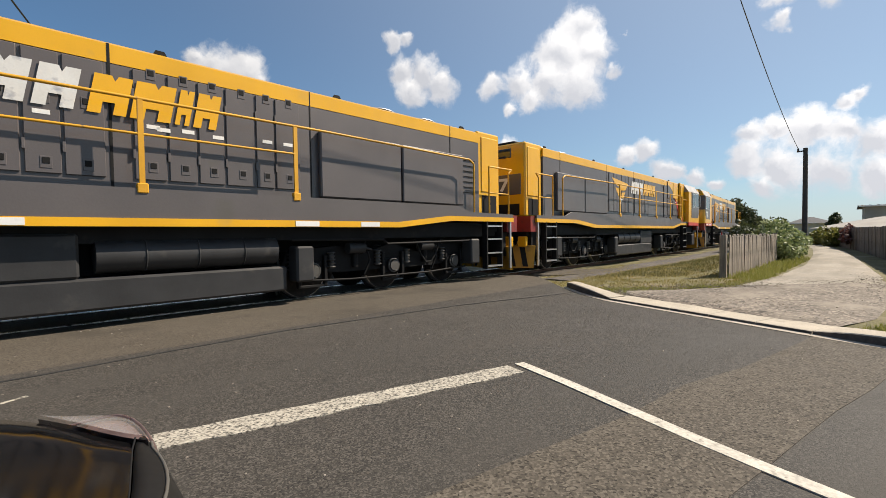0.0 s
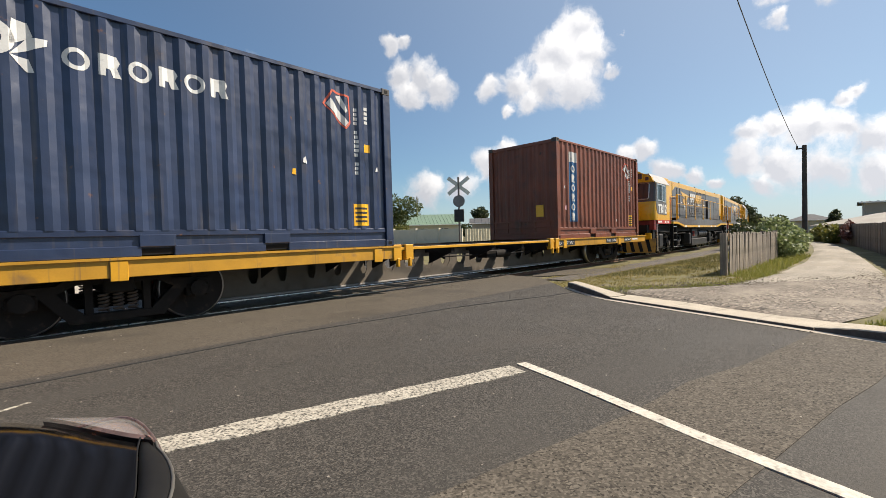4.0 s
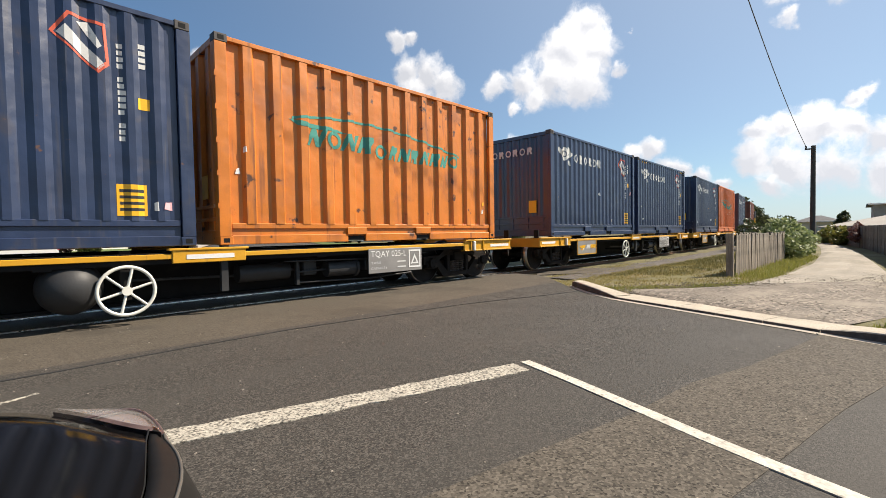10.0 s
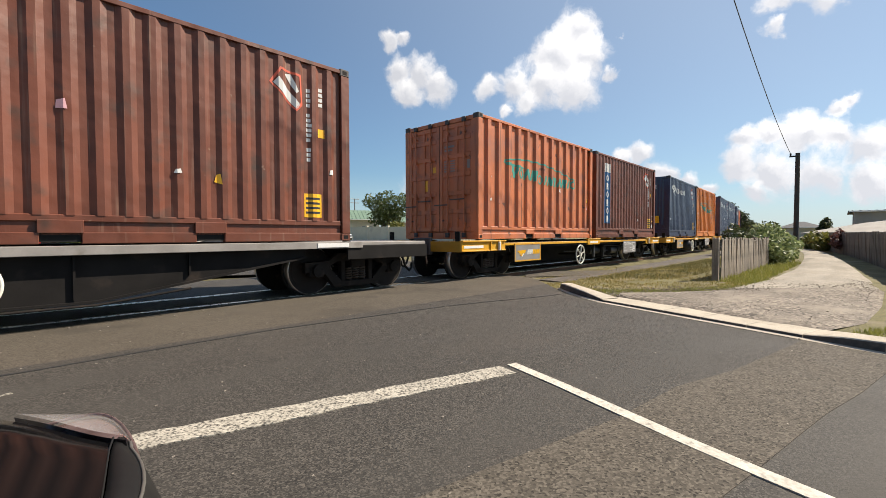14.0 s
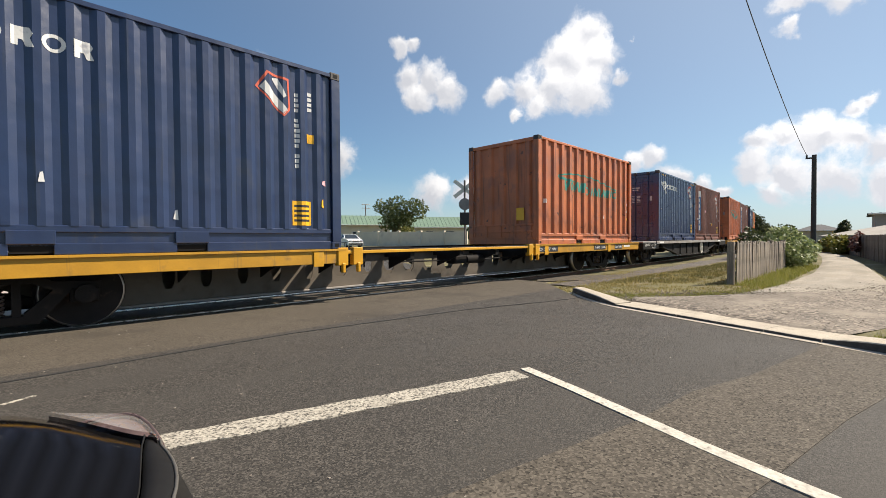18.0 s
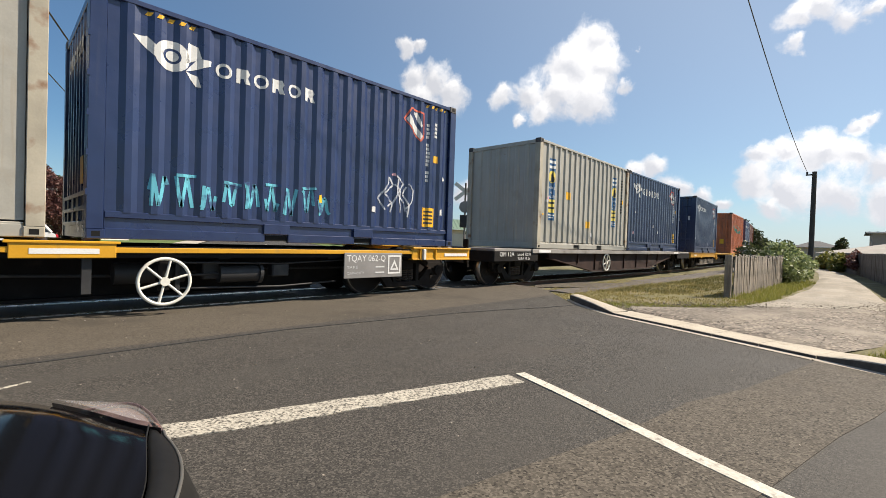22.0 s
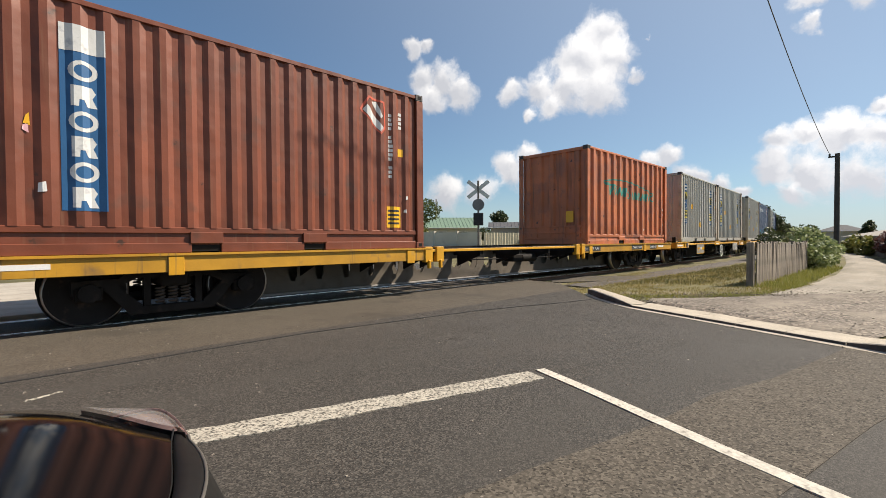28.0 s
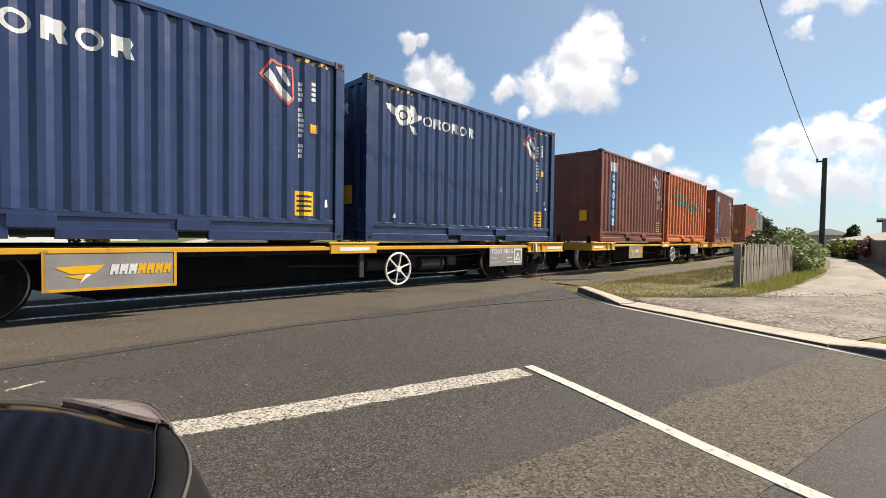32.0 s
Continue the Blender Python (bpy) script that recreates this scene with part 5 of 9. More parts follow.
def container(kind, paint, arts, label, end="plain", trim=None):
    """A twenty-foot high-cube container with its folds, frame, castings and artwork."""
    g = box_meshes(kind)
    c = thing("shipping_container", label, "container", "containers on the train")
    trim = trim or paint
    h, w = LONG / 2, WIDE / 2
    for m in (Matrix(), FLIP):
        part("side_wall", fresh(g["wall"], paint), paint, c, at=m)
        part("top_rail", fresh(g["top"], paint), paint, c, at=m)
        rail = part("bottom_rail", fresh(g["sill"], paint), paint, c, at=m)
        for name, me in g["bits"]:
            part(name, fresh(me, paint), paint, rail)
        for x in (-0.78, 0.78):
            part("fork_pocket", fresh(g["pocket"], "vent"), "vent", rail, at=pose(x, 0, 0))
        part("end_beam", fresh(g["beam"], paint), paint, c, at=m)
        part("end_header", fresh(g["header"], paint), paint, c, at=m)
        if m == FLIP or end == "plain":
            wall = part("end_wall", fresh(g["end"], paint), paint, c, at=m)
            if kind != "flat":
                part("discharge_hatch", fresh(g["hatch"], paint), paint, wall)
    if end == "door":
        for s in (0, 1):
            leaf = part("door", fresh(g["leaf"], paint), paint, c, at=pose(0, 1.088 * s, 0))
            for me in g["stile"] + g["door_rail"]:
                part(me.name.split(".")[0], fresh(me, paint), paint, leaf)
            for y, drop in ((-0.8, 0.0), (-0.28, 0.12)):
                part("lock_rod", fresh(g["rod"], "rusty_grey" if kind == "flat" else paint), paint, leaf, at=pose(0, y, 0))
                part("handle", fresh(g["handle"], "casting"), "casting", leaf, at=pose(0, y, -drop))
                for z in (0.0, TALL - 0.19):
                    part("cam_keeper", fresh(g["keeper"], "casting"), "casting", leaf, at=pose(0, y, z))
        part("gasket", fresh(g["gasket"], "vent"), "vent", c)
        ink = "plate_grey" if paint.startswith("orange") or paint == "grey" else "white_faded"
        for i in range(5):
            for y0, y1 in ((-0.48, -0.33), (-0.26, -0.14)):
                tagged(part("door_print", Shape().box(-h + 0.03, -h + 0.033, y0, y1, 1.86 - i * 0.06, 1.89 - i * 0.06), ink, c), kind="stuff")
        for y0, y1, z0, z1 in ((-0.46, -0.15, 2.2, 2.25), (-0.4, -0.15, 2.12, 2.16), (-0.95, -0.86, 1.66, 1.86)):
            part("door_print", Shape().box(-h + 0.03, -h + 0.033, y0, y1, z0, z1), ink, c)
        for y0, y1, z0, z1 in ((0.42, 0.56, 1.2, 1.46), (0.14, 0.24, 1.64, 1.78)):
            part("caution_label", Shape().box(-h + 0.03, -h + 0.0335, y0, y1, z0, z1), "sticker", c)
    elif kind != "flat":
        sh = Shape().box(-h + 0.016, -h + 0.0185, -0.75, -0.5, 0.66, 1.0)
        part("caution_label", sh, "sticker", c)
        if paint.startswith("blue"):
            for i, q in enumerate(blocks(-0.75, 2.3, 0.19, 0.2, 6, 0.05, 0, (0, 2, 4))):
                part("name_mark", Shape().add([(-h + 0.014, -p[0], p[2]) for p in q.v], q.f), "white_faded", c)
    for sx in (0, 1):
        for sy in (0, 1):
            m = pose(0, 0, 0, 0, 0, 180) if sx else Matrix()
            k = Matrix.Diagonal((1, -1 if sx != sy else 1, 1, 1))
            if sx != sy:
                me = g["post"].name + "_m"
                if me not in made:
                    t = g["post"].copy()
                    t.transform(Matrix.Diagonal((1, -1, 1, 1)))
                    t.flip_normals()
                    made[me] = t
                post = made[me]
            else:
                post = g["post"]
            part("corner_post", fresh(post, trim), trim, c, at=m)
            if not sx and not sy:
                part("hinge", fresh(g["lugs"], trim), trim, c)
            for top in (0, 1):
                at = Matrix.Translation(((h - 0.178 if sx else -h), (w - 0.162 if sy else -w), (TALL - 0.118 if top else 0)))
                cast = part("corner_casting", fresh(g["casting"], trim if not top else "casting"), trim, c, at=at)
                if not sy:
                    part("casting_hole", fresh(g["hole"], "vent"), "vent", cast)
    part("roof", fresh(g["roof"], paint), paint, c)
    part("floor", fresh(g["floor"], "sleeper"), "sleeper", c)
    for key in arts:
        for name, mat, me in art(key, kind):
            ob = part(name, fresh(me, mat), mat, c)
            if name in ("container_code", "caution_print", "hazard_stripe"):
                tagged(ob, kind="stuff")
    return c

# ---- wagons ----
WHEEL_R = 0.43
rolling = []          # (wheelset, its vehicle's place in the train, its offset along the vehicle)


def wheel_mesh(r=WHEEL_R):
    """A wheelset: axle, two wheels with flanges, hubs."""
    sh = Shape()
    sh.cyl((0, -0.75, 0), (0, 0.75, 0), 0.07, 12)
    for s in (-1, 1):
        inner, outer = s * 0.51, s * 0.63
        sh.cyl((0, inner - s * 0.03, 0), (0, inner, 0), r + 0.028, 32)
        sh.cyl((0, inner, 0), (0, outer, 0), r, 32)
        sh.cyl((0, outer - s * 0.004, 0), (0, outer + s * 0.006, 0), r - 0.075, 28)
        sh.cyl((0, outer, 0), (0, outer + s * 0.03, 0), 0.13, 16)
        for k in range(3):
            a = k * 2.094
            sh.cyl((0.06 * math.cos(a), outer + s * 0.03, 0.06 * math.sin(a)), (0.06 * math.cos(a), outer + s * 0.05, 0.06 * math.sin(a)), 0.016, 6)
    return sh.mesh("wheelset")


def tread_mesh(r=WHEEL_R):
    sh = Shape()
    sh.sheet([[(q * math.cos(g), y, q * math.sin(g)) for g in [2 * math.pi * k / 32 for k in range(33)]] for q, y in ((r + 0.001, -0.52), (r + 0.001, -0.636), (r - 0.02, -0.638))])
    return sh.mesh("tread")


WHEEL, TREAD = wheel_mesh(), tread_mesh()


def bogie_meshes():
    """A three-piece bogie about its middle: side frame, bolster, springs, axle boxes."""
    g = {}
    sh = Shape()
    out = [(-1.06, 0.56), (-0.62, 0.58), (-0.42, 0.7), (0.42, 0.7), (0.62, 0.58), (1.06, 0.56), (1.06, 0.36), (0.74, 0.34), (0.5, 0.14), (-0.5, 0.14), (-0.74, 0.34), (-1.06, 0.36)]
    n = len(out)
    sh.prism([(-1.06, 0.4), (-1.06, 0.57), (-0.6, 0.59), (-0.42, 0.72), (0.42, 0.72), (0.6, 0.59), (1.06, 0.57), (1.06, 0.4), (0.68, 0.45), (0.42, 0.58), (-0.42, 0.58), (-0.68, 0.45)], "y", -0.86, -0.74)
    sh.prism([(-0.74, 0.44), (-0.62, 0.5), (-0.36, 0.24), (-0.36, 0.14), (-0.5, 0.14)], "y", -0.86, -0.74)
    sh.prism([(0.74, 0.44), (0.62, 0.5), (0.36, 0.24), (0.36, 0.14), (0.5, 0.14)], "y", -0.86, -0.74)
    sh.box(-0.5, 0.5, -0.86, -0.74, 0.12, 0.22, 0.01)
    sh.box(-0.34, -0.26, -0.85, -0.75, 0.2, 0.62)
    sh.box(0.26, 0.34, -0.85, -0.75, 0.2, 0.62)
    g["side_frame"] = sh.mesh("side_frame")
    sh = Shape()
    rows = []
    for k in range(61):
        a = k * 2 * math.pi * 5 / 60
        c = Vector((0.052 * math.cos(a), -0.8 + 0.052 * math.sin(a), 0.235 + 0.22 * k / 60))
        o = Vector((math.cos(a), math.sin(a), 0)) * 0.014
        rows.append([c + o, c + Vector((0, 0, 0.014)), c - o, c - Vector((0, 0, 0.014)), c + o])
    sh.sheet(rows)
    g["spring"] = sh.mesh("spring")
    sh = Shape()
    for x in (0.0,):
        sh.box(x - 0.14, x + 0.14, -0.88, -0.72, 0.32, 0.5, 0.02)
        sh.cyl((x, -0.95, WHEEL_R), (x, -0.7, WHEEL_R), 0.11, 16)
        for k in range(3):
            a = k * 2.094 + 0.5
            sh.cyl((x + 0.06 * math.cos(a), -0.965, WHEEL_R + 0.06 * math.sin(a)), (x + 0.06 * math.cos(a), -0.95, WHEEL_R + 0.06 * math.sin(a)), 0.014, 6)
    g["axle_box"] = sh.mesh("axle_box")
    sh = Shape()
    sh.box(-0.16, 0.16, -0.9, 0.9, 0.46, 0.66, 0.02)
    sh.box(-0.7, 0.7, -0.5, -0.42, 0.3, 0.38)
    sh.box(-0.7, 0.7, 0.42, 0.5, 0.3, 0.38)
    g["bolster"] = sh.mesh("bolster")
    return g


BOGIE = bogie_meshes()
FAR_SIDE = pose(0, 0, 0, 0, 0, 180)


def bogie(parent, x, half=0.84):
    """A bogie under a wagon, with its wheelsets as parts of the wagon that can roll."""
    b = part("bogie", fresh(BOGIE["bolster"], "bogie"), "bogie", parent, at=pose(x, 0, 0))
    for m in (Matrix(), FAR_SIDE):
        part("side_frame", fresh(BOGIE["side_frame"], "bogie"), "bogie", b, at=m)
        for s in (-0.15, 0.0, 0.15):
            part("spring", fresh(BOGIE["spring"], "spring"), "spring", b, at=m @ pose(s, 0, 0))
        for s in (-half, half):
            part("axle_box", fresh(BOGIE["axle_box"], "bogie"), "bogie", b, at=m @ pose(s, 0, 0))
    for s in (-half, half):
        w = part("wheelset", fresh(WHEEL, "wheel"), "wheel", parent, at=pose(x + s, 0, WHEEL_R))
        for m in (Matrix(), FAR_SIDE):
            part("tread", fresh(TREAD, "tread"), "tread", w, at=m)


def couplers(parent, half, z=0.78):
    """Knuckle couplers with draft gear and brake hoses at both ends."""
    for m in (Matrix(), FAR_SIDE):
        sh = Shape()
        sh.box(half - 0.3, half + 0.34, -0.1, 0.1, z - 0.1, z + 0.08, 0.015)
        sh.box(half + 0.28, half + 0.6, -0.17, 0.14, z - 0.16, z + 0.14, 0.04)
        sh.box(half + 0.5, half + 0.62, -0.2, -0.04, z - 0.13, z + 0.11, 0.03)
        sh.box(half - 0.06, half + 0.05, -0.28, 0.28, z - 0.2, z + 0.2, 0.02)
        cp = part("coupler", sh, "casting", parent, at=m)
        sh = Shape()
        pts = [(half - 0.02, -0.42, z - 0.1), (half + 0.06, -0.42, z - 0.2), (half + 0.16, -0.38, z - 0.38), (half + 0.34, -0.3, z - 0.48), (half + 0.5, -0.2, z - 0.44), (half + 0.6, -0.1, z - 0.34)]
        sh.tube(pts, 0.026, 8)
        part("brake_hose", sh, "rubber", cp)
        sh = Shape()
        sh.tube([(half - 0.05, -1.0, z - 0.02), (half + 0.2, -0.98, z - 0.02), (half + 0.24, -0.97, z - 0.3)], 0.016, 6)
        part("release_lever", sh, "casting", cp)


def hand_wheel(parent, x, y, z, r=0.29):
    sh = Shape()
    sh.ring((0, 0, 0), (0, 1, 0), r, 0.021, 32, 8)
    sh.cyl((0, -0.03, 0), (0, 0.02, 0), 0.055, 14)
    for k in range(6):
        a = k * math.pi / 3 + 0.3
        sh.cyl((0, 0, 0), (r * math.cos(a), 0, r * math.sin(a)), 0.017, 6)
    w = part("hand_brake_wheel", sh, "white_metal", parent, "white six-spoked hand brake wheel", pose(x, y, z))
    sh = Shape().cyl((0, 0, 0), (0, 0.75, 0), 0.028, 8).box(-0.06, 0.06, 0.05, 0.11, -0.12, 0.48, 0.01)
    part("spindle", sh, "wagon_black", w)


def letter_block(x, z, w, h, y, lean=0.0):
    """A bold slanted shape of a letter's size, notched at its foot."""
    k = lean / h
    out = [(0, 0), (0.34 * w, 0), (0.34 * w, 0.3 * h), (0.66 * w, 0.3 * h), (0.66 * w, 0), (w, 0), (w, h), (0.62 * w, h), (0.55 * w, 0.86 * h), (0.45 * w, h), (0, h)]
    return Shape().prism([(x + a + k * b, z + b) for a, b in out], "y", y, y + 0.0035)


def rail_logo(parent, x, y, z, k=1.0, gap=0.125):
    """A yellow winged shape beside two plain word blocks, where the owner's mark stands."""
    sh = Shape()
    sh.add([(x, y, z + 0.24 * k), (x + 0.62 * k, y, z + 0.27 * k), (x + 0.5 * k, y, z + 0.14 * k), (x + 0.2 * k, y, z + 0.13 * k)], [(0, 1, 2, 3)])
    sh.add([(x + 0.13 * k, y, z + 0.1 * k), (x + 0.4 * k, y, z + 0.12 * k), (x + 0.33 * k, y, z + 0.04 * k)], [(0, 1, 2)])
    part("owner_mark", sh, "loco_yellow", parent)
    sh = Shape()
    sh.add([(x + 0.3 * k, y - 0.001, z - 0.02 * k), (x + 0.46 * k, y - 0.001, z + 0.13 * k), (x + 0.38 * k, y - 0.001, z + 0.13 * k)], [(0, 1, 2)])
    part("owner_mark_tip", sh, "white", parent)
    for name, mat, x0, n in () if not gap else (("owner_name", "white_faded", 0.68, 3), ("owner_name", "loco_yellow", 0.68 + 3 * gap, 4)):
        sh = Shape()
        for i in range(n):
            q = letter_block(x + (x0 + i * gap) * k, z + 0.1 * k, gap * 0.84 * k, 0.17 * k, y, 0.03 * k)
            sh.add(q.v, q.f)
        part(name, sh, mat, parent)


def side_pair(parent, name, build, mat, label=""):
    """The same part on the near side and, mirrored, on the far side."""
    near = Shape()
    build(near)
    far = Shape()
    far.v = [(p[0], -p[1], p[2]) for p in near.v]
    far.f, far.s = [f[::-1] for f in near.f], list(near.s)
    return part(name, near, mat, parent, label), part(name, far, mat, parent)


def wagon_q(label, tank=False, turned=False):
    """A two-slot container wagon: yellow end frames, a low dark belly between thin yellow side strips."""
    w = thing("container_wagon", label, "wagon", "wagons of the train")
    h = 6.8
    sh = Shape()
    # the sill's belly hangs lower, its shape taking in the shade beneath
    sh.prism([(-5.9, 0.82), (5.9, 0.82), (5.9, 0.55), (4.7, 0.5), (3.4, 0.15), (-3.4, 0.15), (-4.7, 0.5), (-5.9, 0.55)], "y", -0.32, 0.32)
    sh.box(-h + 0.05, h - 0.05, -0.3, 0.3, 0.62, 0.84)
    sh.box(-3.4, 3.4, -0.46, 0.46, 0.15, 0.19)
    part("centre_sill", sh, "wagon_black", w)
    for e in (-1, 1):
        def frame_end(sh, e=e):
            a, b = sorted((e * h, e * 5.13))
            sh.box(a, b, -1.21, -1.17, 0.68, 0.9, 0.006)
            sh.box(a, b, -1.25, -1.1, 0.885, 0.915, 0.005)
            sh.box(a, b, -1.23, -1.1, 0.665, 0.69, 0.005)
            for x in (0.2, 0.62):
                sh.box(e * (h - 1.67 + x) - 0.012, e * (h - 1.67 + x) + 0.012, -1.24, -1.17, 0.68, 0.89)
        sh = Shape()
        frame_end(sh)
        me = sh.mesh("end_frame")
        fr = part("end_frame", me, "wagon_yellow", w, "yellow steel end frame")
        sh = Shape()
        frame_end(sh, -e)
        part("end_frame", sh, "wagon_yellow", w, at=FAR_SIDE)
        sh = Shape().box(e * (h - 0.02), e * (h + 0.02), -1.2, 1.2, 0.66, 0.9, 0.006)
        part("headstock", sh, "wagon_dirty", w)
        sh = Shape().box(min(e * (h - 0.08), e * (h - 0.78)), max(e * (h - 0.08), e * (h - 0.78)), -1.216, -1.212, 0.74, 0.8)
        part("reflector", sh, "white", fr)
        sh = Shape().box(e * 5.42 - 0.035, e * 5.42 + 0.035, -1.27, -1.21, 0.67, 0.88, 0.01)
        part("tie_down", sh, "white_metal", fr)
        for y in (-1.1, 1.1):
            sh = Shape().box(min(e * (h - 0.02), e * (h + 0.03)), max(e * (h - 0.02), e * (h + 0.03)), y - 0.07, y + 0.07, 0.9, 1.12, 0.01)
            part("end_stop", sh, "wagon_black", w)
    side_pair(w, "side_strip", lambda sh: (sh.box(-5.13, -0.44, -1.21, -1.17, 0.78, 0.845, 0.006), sh.box(0.44, 5.13, -1.21, -1.17, 0.78, 0.845, 0.006)), "wagon_yellow", "thin yellow side strip")
    side_pair(w, "side_channel", lambda sh: sh.box(-5.13, 5.13, -1.165, -1.1, 0.72, 0.86), "wagon_black")
    side_pair(w, "middle_plate", lambda sh: (sh.box(-0.46, 0.46, -1.225, -1.17, 0.72, 0.9, 0.008), sh.box(-0.5, 0.5, -1.24, -1.1, 0.885, 0.915, 0.006)), "wagon_yellow")
    sh = Shape()
    for x in (-5.13, -3.4, -1.7, 0.0, 1.7, 3.4, 5.13):
        sh.box(x - 0.08, x + 0.08, -1.16, 1.16, 0.7, 0.84)
    part("cross_member", sh, "wagon_black", w)
    sh = Shape()
    for x in (-6.1, -0.2, 0.2, 6.1):
        for y in (-1.13, 1.13):
            sh.box(x - 0.05, x + 0.05, y - 0.05, y + 0.05, 0.9, 0.945)
    part("twist_lock", sh, "casting", w)
    sh = Shape().box(-0.3, 0.3, -1.229, -1.226, 0.77, 0.83)
    part("reflector", sh, "white", w)
    for x0, x1, mat in (((-3.96, -2.68, "plate_grey") if turned else (-4.75, -3.47, "plate_grey")),):
        sign = part("owner_plate", Shape().box(x0, x1, -1.235, -1.215, 0.36, 0.82, 0.006), "plate_grey", w, "grey plate with a yellow rim")
        sh = Shape()
        for a, b, c, d in ((x0, x1, 0.36, 0.39), (x0, x1, 0.79, 0.82), (x0, x0 + 0.03, 0.39, 0.79), (x1 - 0.03, x1, 0.39, 0.79)):
            sh.box(a, b, -1.242, -1.236, c, d)
        part("rim", sh, "wagon_yellow", sign)
        rail_logo(sign, x0 + 0.1, -1.239, 0.46, 0.72)
    o = 1.02 if turned else 0.0
    board = part("number_plate", Shape().box(2.57, 3.84, -1.235, -1.215, 0.36, 0.8, 0.006), "plate_grey", w, "grey data plate with a white warning triangle", pose(o, 0, 0))
    sh = Shape()
    for a, b, c, d in ((3.5, 3.8, 0.42, 0.45), (3.5, 3.8, 0.73, 0.76), (3.5, 3.53, 0.45, 0.73), (3.77, 3.8, 0.45, 0.73)):
        sh.box(a, b, -1.239, -1.236, c, d)
    sh.prism([(3.55, 0.49), (3.75, 0.49), (3.65, 0.68)], "y", -1.239, -1.236)
    part("warning_frame", sh, "white", board)
    part("warning_centre", Shape().prism([(3.6, 0.52), (3.7, 0.52), (3.65, 0.61)], "y", -1.242, -1.24), "plate_grey", board)
    sh = Shape()
    for z, n in ((0.54, 3), (0.44, 3)):
        for i in range(n - 1, n):
            sh.box(2.62 + i * 0.3, 2.62 + i * 0.3 + 0.2, -1.239, -1.236, z, z + 0.025)
    part("small_print", sh, "white_faded", board)
    hand_wheel(w, 0.97 if turned else -0.95, -1.2, 0.42)
    sh = Shape()
    sh.cyl((0.5, -0.75, 0.5), (1.3, -0.75, 0.5), 0.14, 14)
    sh.box(1.5, 1.75, -0.9, -0.6, 0.4, 0.66, 0.02)
    sh.tube([(-0.9, -0.6, 0.5), (0.5, -0.65, 0.46), (2.2, -0.6, 0.52), (4.2, -0.5, 0.5)], 0.02, 6)
    sh.box(0.15, 0.24, -1.15, -1.08, 0.3, 0.72)
    part("brake_gear", sh, "tank_grey", w)
    g = 1.0 if turned else 1.2
    sh = Shape().cyl((g + 0.7, -0.92, 0.48), (g + 1.25, -0.92, 0.48), 0.13, 16).cyl((g + 1.25, -0.92, 0.48), (g + 1.3, -0.92, 0.48), 0.16, 16)
    sh.tube([(g + 0.7, -0.92, 0.48), (g + 0.2, -0.94, 0.47)], 0.02, 6).box(g + 0.14, g + 0.2, -0.98, -0.9, 0.26, 0.66, 0.008)
    part("brake_cylinder", sh, "tank_grey", w, "dark grey brake cylinder and lever")
    sh = Shape().tube([(g + 0.17, -0.94, 0.3), (g + 1.6, -0.95, 0.26), (g + 2.6, -0.95, 0.3)], 0.016, 6)
    part("brake_rod", sh, "tank_grey", w)
    part("air_valve", Shape().box(g + 1.45, g + 1.72, -1.02, -0.84, 0.42, 0.62, 0.02), "tank_grey", w)
    sh = Shape().tube([(g - 0.1, -1.08, 0.66), (g + 0.9, -1.08, 0.64), (g + 1.58, -1.0, 0.62), (g + 2.9, -1.08, 0.68)], 0.014, 6)
    part("air_pipe", sh, "tank_grey", w)
    if tank:
        sh = Shape().ball((-1.45, -0.92, 0.49), 0.32, 28, 16)
        part("air_reservoir", sh, "tank_grey", w, "grey ball-shaped air reservoir")
    for e in (-1, 1):
        bogie(w, e * 5.3)
    couplers(w, h)
    return w


